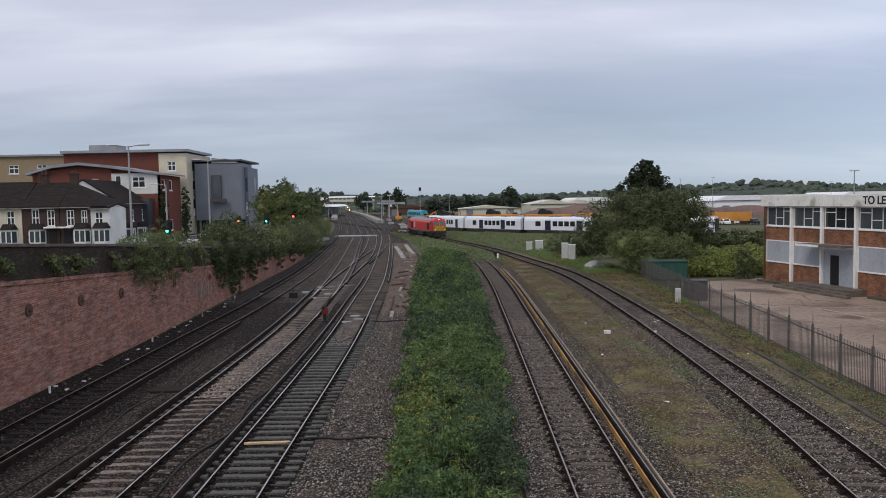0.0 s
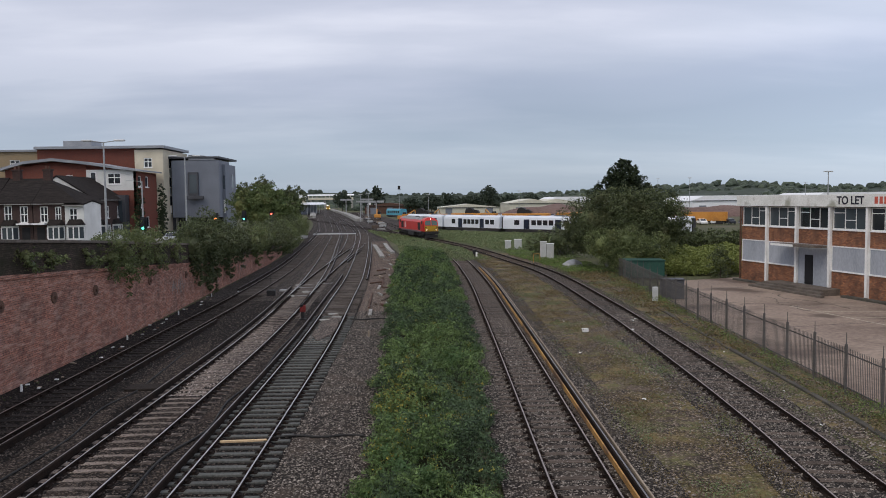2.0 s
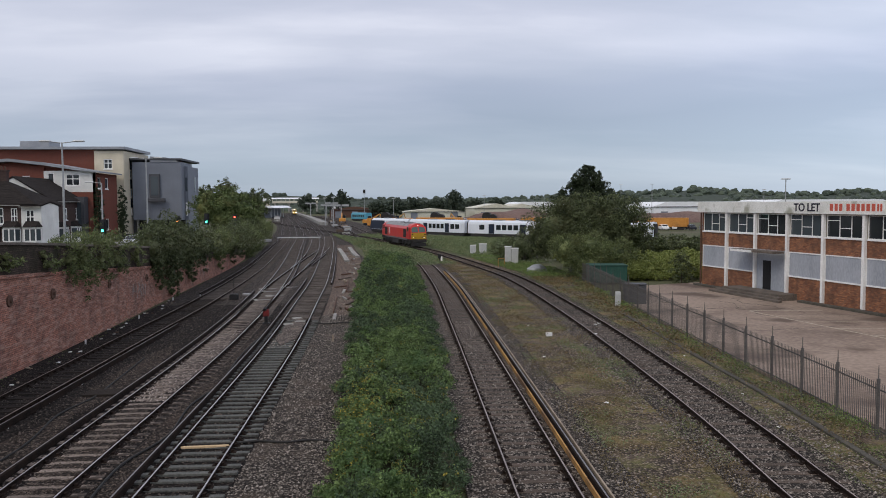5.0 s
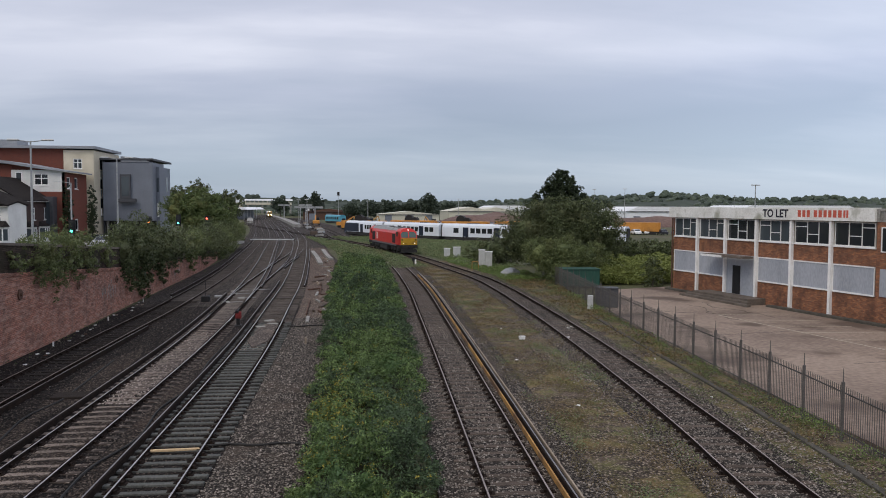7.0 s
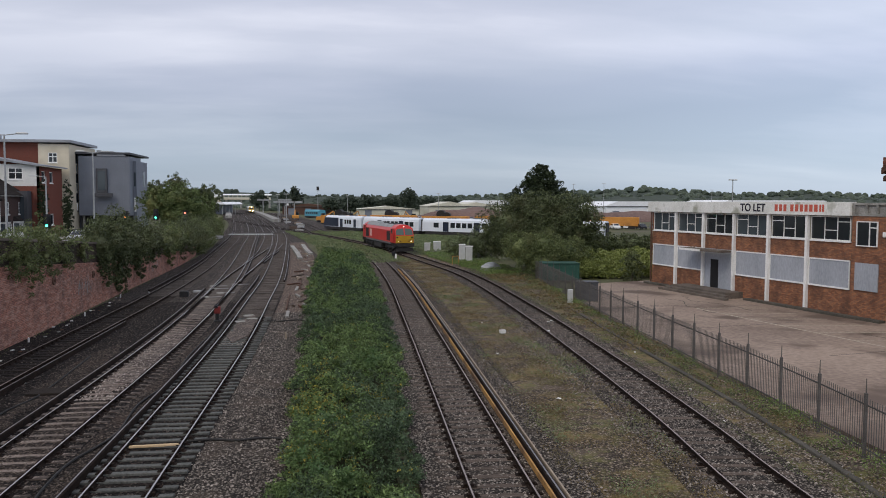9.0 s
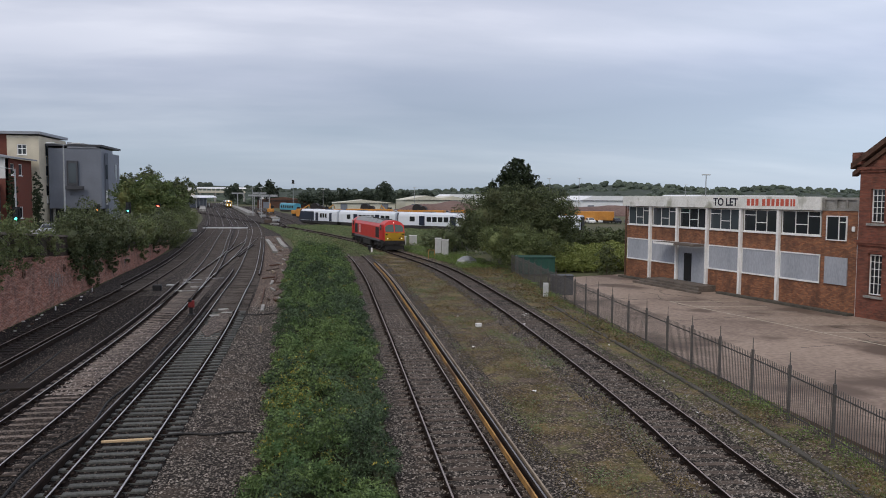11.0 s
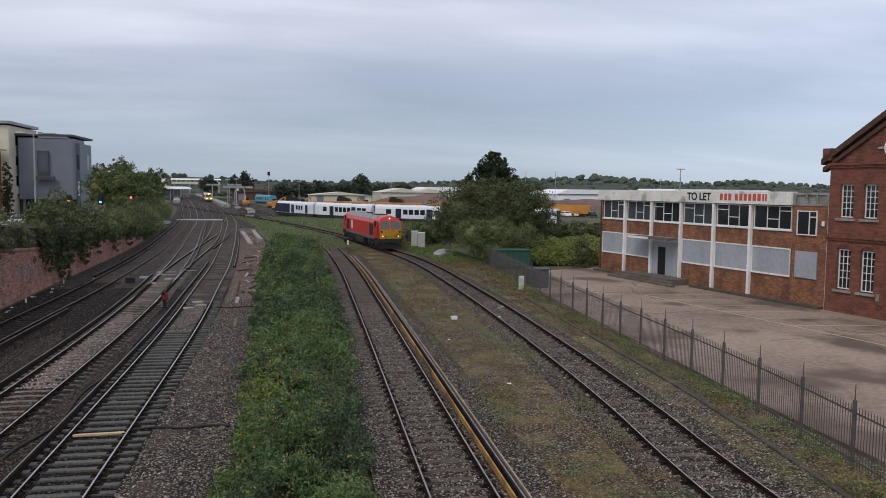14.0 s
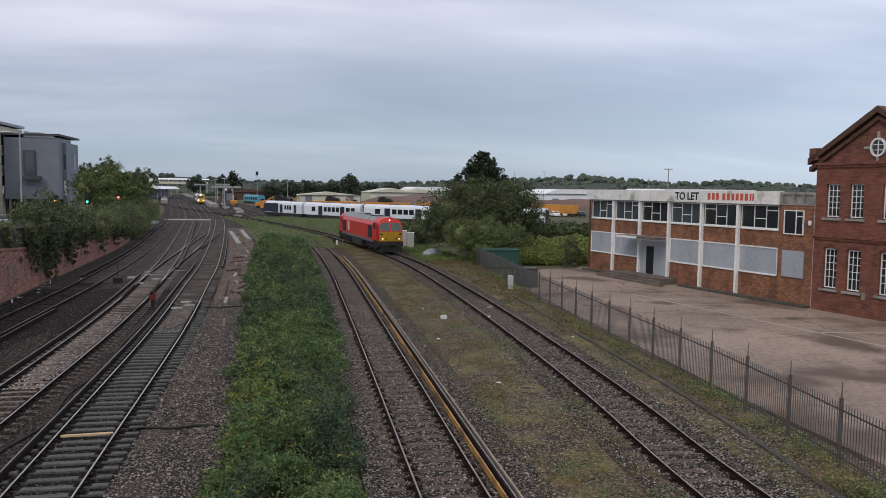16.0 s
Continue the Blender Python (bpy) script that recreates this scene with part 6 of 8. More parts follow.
def emu():
    """White and navy electric coaches standing on the far curve."""
    s = np.concatenate([[0], np.cumsum(np.linalg.norm(np.diff(EMU_LINE, axis=0), axis=1))])
    at = lambda q: np.array([np.interp(q, s, EMU_LINE[:, k]) for k in (0, 1)])
    q = 9.4
    for i in range(4):
        L = 20.0
        p, e = at(q), at(q + L)
        d = e - p
        rot = math.degrees(math.atan2(-d[0], d[1]))
        root = thing("electric_coach", "white electric train coach with navy doors, standing", "train coach", pose(p[0], p[1], -0.2, 0, 0, rot), "standing electric train")
        doors = [(5.6, 7.0), (13.2, 14.6)]
        wins = [(3.2, 4.5), (7.5, 8.6), (8.9, 10.0), (10.3, 11.4), (11.7, 12.8), (15.1, 16.4), (16.7, 18.0)]
        if not i:
            doors, wins = [(9.0, 10.4), (16, 17.2)], [(11.4, 12.3), (12.6, 13.5), (13.8, 14.7)]
        coach(root, L, i == 0, EMU_WHITE, EMU_BLUE, wins, doors)
        if not i:
            for sg in (-1, 1):
                part("navy_panel", boxes((sg * 1.401 if sg > 0 else -1.413, 1.413 if sg > 0 else -1.401, 0.92, 8.2, 1.12, 3.2)), EMU_BLUE, root, "navy side panel behind the cab")
        q += L + 0.25
    track("track_stabling", EMU_LINE, 100, 210, 0.8, SLEEPER_DARK, RAIL_DULL, (0, 0), "siding track under the standing coaches").matrix_basis = pose(0, 0, -0.35)


def diesel_unit():
    """A two-coach diesel train on its way from the station."""
    made = []
    for i in range(2):
        root = thing("diesel_railcar", "white diesel train coach with a yellow front, headlights lit" if not i else "grey diesel train coach behind the leading one", "train coach", group="arriving diesel train")
        coach(root, 22.5, i == 0, EMU_GREY if i else EMU_WHITE, LOCO_YELLOW, [(3.4 + 2.0 * k, 4.8 + 2.0 * k) for k in range(8)], [(1.8, 2.9), (20, 21.2)], lamp=LAMP_DMU if not i else None)
        made.append(root)
    return made


LOCO = locomotive()
emu()
DMU = diesel_unit()
tracks()


def along(line):
    s = np.concatenate([[0], np.cumsum(np.linalg.norm(np.diff(line, axis=0), axis=1))])
    return s, lambda q: np.array([np.interp(q, s, line[:, k]) for k in (0, 1)])


def run_pose(at, q, L):
    """A vehicle whose nose is at the length q along a line that leads away from the camera."""
    a, b = at(q + 0.2 * L), at(q + 0.8 * L)
    d = (b - a) / np.linalg.norm(b - a)
    p = a - d * 0.2 * L
    return pose(p[0], p[1], 0.153, 0, 0, math.degrees(math.atan2(-d[0], d[1])))


LOCO_RUN = [(0, 146.5), (3.5, 129.0), (7, 112.0), (9, 102.5), (12.5, 88.0), (14.5, 82.5), (16, 79.0)]
DMU_RUN = [(0, 640), (7, 500), (12.5, 385), (16, 305)]


def glide(rows, t):
    """A smooth run through (seconds, y) rows."""
    ts, ys = np.array(rows, float).T
    c = np.polyfit(ts / 16, ys, min(3, len(rows) - 1))
    return float(np.polyval(c, t / 16))


def motions():
    s, at = along(LINE_E)
    q_of = lambda y: float(np.interp(y, LINE_E[:, 1], s))
    times = np.linspace(0, 16, 33)
    walk(LOCO, [(t, run_pose(at, q_of(glide(LOCO_RUN, t)), 21.3)) for t in times])
    q0 = q_of(glide(LOCO_RUN, 0))
    rows = [(t, (q0 - q_of(glide(LOCO_RUN, t))) / 0.53) for t in np.linspace(0, 16, 161)]
    for w, yy in LOCO_WHEELS:
        walk(w, [(t, pose(0, yy, 0.53, math.degrees(a))) for t, a in rows])
    s2, at2 = along(LINE_D)
    q2 = lambda y: float(np.interp(y, LINE_D[:, 1], s2))
    for i, u in enumerate(DMU):
        walk(u, [(t, run_pose(at2, q2(glide(DMU_RUN, t)) + 22.9 * i, 22.5)) for t in times])


# ---------------------------------------------------------------- plants
def leaf_cloud(rng, centres, radii, per, size, flat=0.0, tall=1.0):
    """Leaf quads scattered round clump centres."""
    n = len(centres) * per
    c = np.repeat(np.asarray(centres), per, 0)
    r = np.repeat(np.asarray(radii), per)[:, None]
    d = rng.normal(size=(n, 3))
    d /= np.linalg.norm(d, axis=1)[:, None]
    p = c + d * r * rng.random((n, 1)) ** 0.45 * (1, 1, 0.8)
    a = rng.normal(size=(n, 3)); a /= np.linalg.norm(a, axis=1)[:, None]
    b = np.cross(a, rng.normal(size=(n, 3))); b /= np.linalg.norm(b, axis=1)[:, None]
    s = size * rng.uniform(0.6, 1.35, (n, 1))
    a, b = a * s * tall, b * s * 0.55
    V = np.stack([p - a, p + b * 0.9 - a * 0.1, p + a, p - b * 0.9 - a * 0.1], 1).reshape(-1, 3)
    return V


def quads(V, mats, mi=None):
    me = bpy.data.meshes.new("mesh")
    n = len(V) // 4
    me.vertices.add(len(V)); me.vertices.foreach_set("co", np.ascontiguousarray(V, np.float32).ravel())
    me.loops.add(len(V)); me.loops.foreach_set("vertex_index", np.arange(len(V), dtype=np.int32))
    me.polygons.add(n); me.polygons.foreach_set("loop_start", np.arange(0, len(V), 4, dtype=np.int32))
    if mi is not None:
        me.polygons.foreach_set("material_index", mi.astype(np.int32))
    me.update()
    me.validate()
    for m in mats if isinstance(mats, (list, tuple)) else [mats]:
        me.materials.append(m)
    return me


def crown_centres(rng, blobs, per, keep=0.0):
    """Clump centres on the uneven skins of ellipsoids."""
    out, rad = [], []
    for cx, cy, cz, rx, ry, rz in blobs:
        n = int(per * (rx * rz) ** 0.5 * max(rx, rz))
        d = rng.normal(size=(n, 3)); d /= np.linalg.norm(d, axis=1)[:, None]
        k = rng.uniform(0.22, 1.2, (n, 1)) ** 0.6
        p = np.array((cx, cy, cz)) + d * k * (rx, ry, rz)
        out.append(p); rad.append(rng.uniform(0.10, 0.24, n) * min(rx, rz) + 0.12)
    return np.concatenate(out), np.concatenate(rad)


def blob_core(bm, blobs, f=0.5):
    for cx, cy, cz, rx, ry, rz in blobs:
        k = f if min(rx, ry, rz) > 1.0 else f * 0.45
        m = Matrix.Translation((cx, cy, cz)) @ Matrix.Diagonal((rx * k, ry * k, rz * k, 1))
        bmesh.ops.create_icosphere(bm, subdivisions=2, radius=1.0, matrix=m)
    for v in bm.verts:
        v.co += 0.22 * noise.noise_vector(v.co * 1.6)
    return bm


def tree(name, label, x, y, z, trunk_h, blobs, mat, size, per, leaves, seed, trunk_r=0.3, category="tree"):
    """Tapered trunk, limbs into each mass of the crown, and a crown of small leaves."""
    rng = np.random.default_rng(seed)
    root = thing(name, label, category, pose(x, y, z))
    t = bmesh.new()
    if trunk_h:
        tube(t, (0, 0, -0.1), (0.1, 0, trunk_h), trunk_r, trunk_r * 0.55, 9)
        for b in blobs:
            tube(t, (0.08, 0, trunk_h * 0.8), b[:3], trunk_r * 0.4, 0.04, 6)
        part("trunk", t, WOOD_BARK, root)
    else:
        for b in blobs:
            tube(t, (b[0] * 0.6, b[1] * 0.6, -0.1), b[:3], 0.06, 0.02, 5)
        part("stem", t, WOOD_BARK, root)
    cs, rs = crown_centres(rng, blobs, per)
    V = leaf_cloud(rng, cs, rs, leaves, size)
    cr = new("crown", quads(V, mat))
    cr.parent = root
    part("inner_foliage", blob_core(bmesh.new(), blobs), mat, root)
    return root


def shrubs():
    # the dark conifer and the broad tree before it
    tree("conifer", "tall dark conical conifer behind a broad tree", 21.4, 82, 0, 9.0, [(0, 0, 3.2, 4.4, 3.8, 1.6), (0.2, 0, 5.2, 4.2, 3.6, 1.5), (-0.2, 0, 6.8, 3.7, 3.2, 1.3), (0.1, 0, 8.0, 2.9, 2.6, 1.1), (0, 0, 9.0, 2.15, 2.0, 0.95), (0.1, 0, 9.9, 1.4, 1.3, 0.8), (0, 0, 10.6, 0.75, 0.7, 0.55)], LEAF_FIR, 0.11, 46, 30, 11, 0.35)
    tree("broad_tree", "broad dark green tree beside the yard line", 20.2, 76, 0, 3.0, [(-3.6, 0, 4.6, 2.9, 2.6, 2.5), (-0.6, 0.5, 6.0, 3.2, 2.6, 1.9), (2.6, 0, 5.3, 3.2, 2.6, 2.4), (4.6, 0.5, 3.6, 2.0, 2.0, 1.7), (-5.0, -0.3, 3.2, 1.6, 1.6, 1.6), (0.3, -1.0, 3.6, 3.6, 2.4, 2.2)], LEAF_DARK, 0.095, 40, 38, 12, 0.34)
    tree("hawthorn", "shrubby lighter green tree by the fence", 18.6, 71, 0, 1.4, [(-1.9, 0, 2.6, 1.7, 1.5, 1.6), (0.4, -0.3, 2.9, 1.8, 1.5, 1.5), (2.6, 0, 2.3, 1.9, 1.5, 1.3), (0.2, -0.8, 1.3, 2.4, 1.5, 1.2)], LEAF_MID, 0.08, 50, 32, 13, 0.16)
    tree("bush", "dark bush among the lineside cabinets", 15.9, 92, 0, 0, [(-1.8, 0, 1.4, 1.6, 1.4, 1.5), (0.4, 0, 1.9, 1.9, 1.5, 1.9), (2.2, 0, 1.6, 1.6, 1.4, 1.6)], LEAF_DARK, 0.12, 26, 22, 14, category="bush")
    for i, (x, y, w, h) in enumerate(((27.5, 96, 3.2, 1.35), (31.5, 97, 3.2, 1.4), (35.5, 97.5, 3.2, 1.5), (39.5, 98, 3.2, 1.45), (43.5, 98.5, 3.2, 1.55), (47.5, 99, 3.2, 1.5))):
        tree("hedge_bush", "dark hedge bush behind the weedy field", x, y, 0.1, 0, [(-1.2, 0, h * 0.9, w * 0.75, 1.4, h), (1.4, 0, h * 0.85, w * 0.75, 1.4, h * 0.95)], LEAF_DARK, 0.13, 24, 24, 20 + i, category="bush")
    for i, (x, y, w, h) in enumerate(((22.6, 70.0, 1.6, 0.9), (24.6, 71.0, 1.8, 1.0), (27.0, 74.5, 1.7, 0.9))):
        tree("tall_weeds", "pale yellow-green clump of tall weeds", x, y, 0, 0, [(0, 0, h * 0.7, w, 1.2, h)], LEAF_PALE, 0.07, 60, 26, 130 + i, category="weeds")
    tree("bush", "dark bush at the corner of the office block", 26.0, 66.8, 0, 0, [(0, 0, 1.2, 1.0, 0.9, 1.4)], LEAF_DARK, 0.09, 40, 22, 35, category="bush")
    # along the retaining wall
    k = 0
    for y, w, h, drop, mat in ((27.6, 0.6, 0.3, 0.3, LEAF_MID), (31.2, 1.0, 0.25, 0.45, LEAF_MID), (33.2, 0.7, 0.2, 0.4, LEAF_MID), (36.9, 0.7, 0.2, 0.4, LEAF_MID), (39.8, 1.3, 0.8, 0.9, LEAF_MID), (41.9, 1.3, 0.9, 1.3, LEAF_MID), (44.8, 1.5, 1.3, 0.8, LEAF_MID), (47.6, 1.6, 1.1, 0.6, LEAF_MID), (51.5, 1.2, 0.6, 0.4, LEAF_MID), (56.5, 1.9, 1.6, 1.4, LEAF_DARK), (60.5, 2.5, 2.1, 2.0, LEAF_DARK), (67, 2.8, 1.7, 1.4, LEAF_DARK), (73, 3.0, 1.5, 1.1, LEAF_DARK), (80, 3.2, 1.5, 1.2, LEAF_MID), (88, 3.6, 1.9, 1.0, LEAF_DARK), (97, 3.8, 2.0, 1.1, LEAF_DARK), (107, 3.8, 2.2, 1.0, LEAF_MID), (118, 3.6, 2.4, 0.8, LEAF_DARK), (131, 3.8, 2.4, 0.8, LEAF_MID), (145, 3.4, 2.2, 0.6, LEAF_MID), (160, 3.0, 1.7, 0.6, LEAF_MID)):
        x = wall_x(y)
        z = wall_top(min(y, 105)) if y < 100 else 0.4
        zb = z + 0.9
        bl = [(0.0, -w * 0.45, h * 0.35, w * 0.6, w * 0.7, h * 0.9), (-0.3, w * 0.4, h * 0.5, w * 0.6, w * 0.7, h), (0.35, 0.1, -drop * 0.7, 0.5, w * 0.6, drop * 1.0), (0.3, -w * 0.5, -drop * 0.2, 0.45, w * 0.5, drop * 0.8)]
        tree("wall_bush", "bush growing over the parapet and hanging down the wall" if drop > 1 else "leafy bush growing on top of the retaining wall", x - 0.1, y, zb, 0, bl, mat, 0.055 if y < 55 else 0.085, 46 if y < 70 else 30, 34, 40 + k, category="bush")
        k += 1
    # street trees
    tree("street_tree", "rounded street tree turning yellow", -24.6, 122, 1.2, 3.0, [(-3.0, 0, 5.2, 2.6, 2.6, 2.2), (0, 0, 6.0, 3.2, 3.0, 2.4), (2.8, 0, 5.2, 2.8, 2.6, 2.2), (0.5, -1, 3.6, 4.2, 2.4, 2.0)], LEAF_AUTUMN, 0.17, 18, 24, 70, 0.3)
    tree("street_tree", "dark tree behind the yellowing one", -34.5, 165, 0.9, 4.0, [(-2.2, 0, 8.0, 2.6, 2.4, 2.4), (1.4, 0, 9.2, 2.2, 2.2, 2.2), (0.6, 0, 6.0, 3.4, 2.6, 2.6), (-5.5, 0, 6.5, 2.5, 2.4, 3.0)], LEAF_DARK, 0.2, 14, 22, 71, 0.3)
    tree("street_tree", "dark tree near the station roof", -32.0, 190, 0.7, 4.0, [(-2.0, 0, 6.6, 2.8, 2.4, 2.6), (1.2, 0, 7.6, 2.8, 2.4, 2.4), (0.5, 0, 4.4, 3.6, 2.6, 2.6)], LEAF_DARK, 0.22, 14, 22, 72, 0.3)
    for i, (x, y) in enumerate(((-37.2, 113.2), (-39.8, 111.8))):
        tree("narrow_conifer", "narrow dark upright conifer beside the flats", x, y, 1.5, 0, [(0, 0, 2.2, 0.75, 0.7, 2.6), (0, 0, 5.2, 0.6, 0.55, 3.0)], LEAF_FIR, 0.12, 22, 20, 80 + i)


def meadow(name, label, mat, n, region, hgt, size, seed, dens=1.6, inside=None, clump=None):
    """Weeds and grass: upright leaf blades, denser near by, joined."""
    rng = np.random.default_rng(seed)
    x0, x1, y0, y1 = region
    m = int(n * 1.0)
    x = rng.uniform(x0, x1, m)
    y = y0 + (y1 - y0) * rng.random(m) ** dens
    if inside is not None:
        ok = inside(x, y)
        x, y = x[ok], y[ok]
    if clump:
        v = np.array([noise.noise(Vector((a * clump[0], b * clump[0], seed * 3.7))) for a, b in zip(x, y)])
        ok = v + rng.normal(size=len(v)) * 0.22 > clump[1]
        x, y, v = x[ok], y[ok], v[ok]
    m = len(x)
    far = 1 + np.clip(y - 20, 0, 120) / 90
    hmap = np.array([0.65 + 0.7 * noise.noise(Vector((a * 0.55, b * 0.4, seed))) for a, b in zip(x, y)])
    top = hgt * np.clip(hmap, 0.15, 1.3)
    z = top * rng.random(m) ** 0.6
    p = np.stack([x, y, z], 1)
    a = rng.normal(size=(m, 3)) * (1, 1, 0.55) + (0, 0, 0.35); a /= np.linalg.norm(a, axis=1)[:, None]
    b = np.cross(a, rng.normal(size=(m, 3))); b /= np.linalg.norm(b, axis=1)[:, None]
    s = (size * rng.uniform(0.55, 1.4, m) * far)[:, None]
    a, b = a * s, b * s * 0.42
    V = np.stack([p - a, p + b, p + a, p - b], 1)
    me = quads(V.reshape(-1, 3), mat)
    return tagged(new(name, me), label, "weeds", kind="stuff")


def strip_inside(x, y):
    lo = np.interp(y, (0, 19, 30, 41, 63, 80, 95), (-1.3, -1.45, -1.7, -1.8, -2.4, -2.6, -2.5)) + 0.22 * np.sin(y * 1.7) + 0.16 * np.sin(y * 0.61)
    hi = np.interp(y, (0, 21, 35, 58, 80, 95), (1.75, 1.9, 2.6, 2.95, 3.05, 2.8)) + 0.2 * np.sin(y * 1.3 + 1)
    return (x > lo) & (x < hi)


def leaf_domes(rng, c, r, per, size, lift=0.55):
    """Leaves lying on the skins of small domes, facing out and up, pointed at the tip."""
    n = len(c) * per
    c, r = np.repeat(c, per, 0), np.repeat(r, per)[:, None]
    d = rng.normal(size=(n, 3)); d[:, 2] = np.abs(d[:, 2]) - 0.15
    d /= np.linalg.norm(d, axis=1)[:, None]
    p = c + d * r * rng.uniform(0.35, 1.05, (n, 1))
    up = d + rng.normal(size=(n, 3)) * 0.8 + (0, 0, lift)
    up /= np.linalg.norm(up, axis=1)[:, None]
    a = np.cross(up, rng.normal(size=(n, 3))); a /= np.linalg.norm(a, axis=1)[:, None]
    b = np.cross(up, a)
    s = np.repeat(size, per)[:, None] * rng.uniform(0.5, 1.45, (n, 1))
    a, b = a * s, b * s * 0.36
    return np.stack([p - a, p + b - a * 0.25, p + a - up * s * 0.3, p - b - a * 0.25], 1).reshape(-1, 3)


def bramble_strip():
    """Brambles, nettles and weeds between the lines: plants of uneven height in drifts of each kind."""
    rng = np.random.default_rng(1)
    n = 24000
    x, y = rng.uniform(-3.2, 3.6, n), 9 + 88 * rng.random(n) ** 1.8
    ok = strip_inside(x, y)
    x, y = x[ok], y[ok]
    v = lambda f, g, k: np.array([noise.noise(Vector((a * f, b * g, k))) for a, b in zip(x, y)])
    top = np.clip(0.58 + 0.8 * v(0.45, 0.34, 1.0) + 0.9 * v(1.2, 0.9, 4.0) + 0.6 * v(2.9, 2.2, 6.0), 0.16, 1.5)
    lo = np.interp(y, (0, 30, 63, 95), (-1.5, -1.8, -2.45, -2.6))
    hi = np.interp(y, (0, 21, 35, 95), (1.75, 1.9, 2.6, 2.95))
    edge = np.clip(np.minimum(x - lo + 0.25, hi + 0.25 - x) / 0.9, 0.22, 1.0)
    z = top * edge * (1 - 0.6 * rng.random(len(x)) ** 1.6)
    pts = np.stack([x, y, z], 1)
    far = 1 + np.clip(y - 18, 0, 90) / 38
    kind = v(0.42, 0.26, 7.7) + 0.18 * rng.normal(size=len(x))
    drift = np.exp(-((x + 0.2) / 1.1) ** 2 - ((y - 23.5) / 4.2) ** 2)
    gold = (rng.random(len(x)) < 0.75 * drift + 0.03) & (v(0.9, 0.6, 9.3) > -0.12)
    rad = rng.uniform(0.09, 0.24, len(x)) * far ** 0.45
    size = 0.041 * far ** 0.55
    for name, label, mat, k, per in (
        ("bramble_weeds", "dense green brambles between the lines", LEAF_WEED, kind > -0.03, 29),
        ("nettle_weeds", "drifts of dark nettles among the brambles", LEAF_NETTLE, kind <= -0.03, 29)):
        tagged(new(name, quads(leaf_domes(rng, pts[k], rad[k], per, size[k]), mat)), label, "weeds", kind="stuff")
    F = leaf_domes(rng, pts[gold] + (0, 0, 0.07), rad[gold], 13, size[gold] * 0.8)
    tagged(new("yellow_weeds", quads(F, LEAF_GOLD)), "yellowing leaves and flower heads among the weeds", "weeds", kind="stuff")
    # bare brown stalks trailing over the ballast at both edges
    k = rng.choice(len(x), 900, replace=False)
    k = k[(y[k] < 60) & (edge[k] < 0.75)]
    st = bmesh.new()
    for i in k:
        sg = -1 if x[i] < 0 else 1
        q = Vector((x[i] + sg * rng.uniform(0.1, 0.55), y[i] + rng.uniform(-0.4, 0.4), rng.uniform(0.0, 0.12)))
        tube(st, pts[i] + np.array((0, 0, 0.1)), q, 0.010, 0.005, 4, caps=False)
    tagged(new("bramble_stalks", mesh_of(st, WOOD_BARK)), "brown trailing stalks at the edge of the weeds", "stalks", kind="stuff")


def e_side(x, y):
    """Distance to the right of the yard line."""
    return x - np.interp(y, LINE_E[:, 1], LINE_E[:, 0])


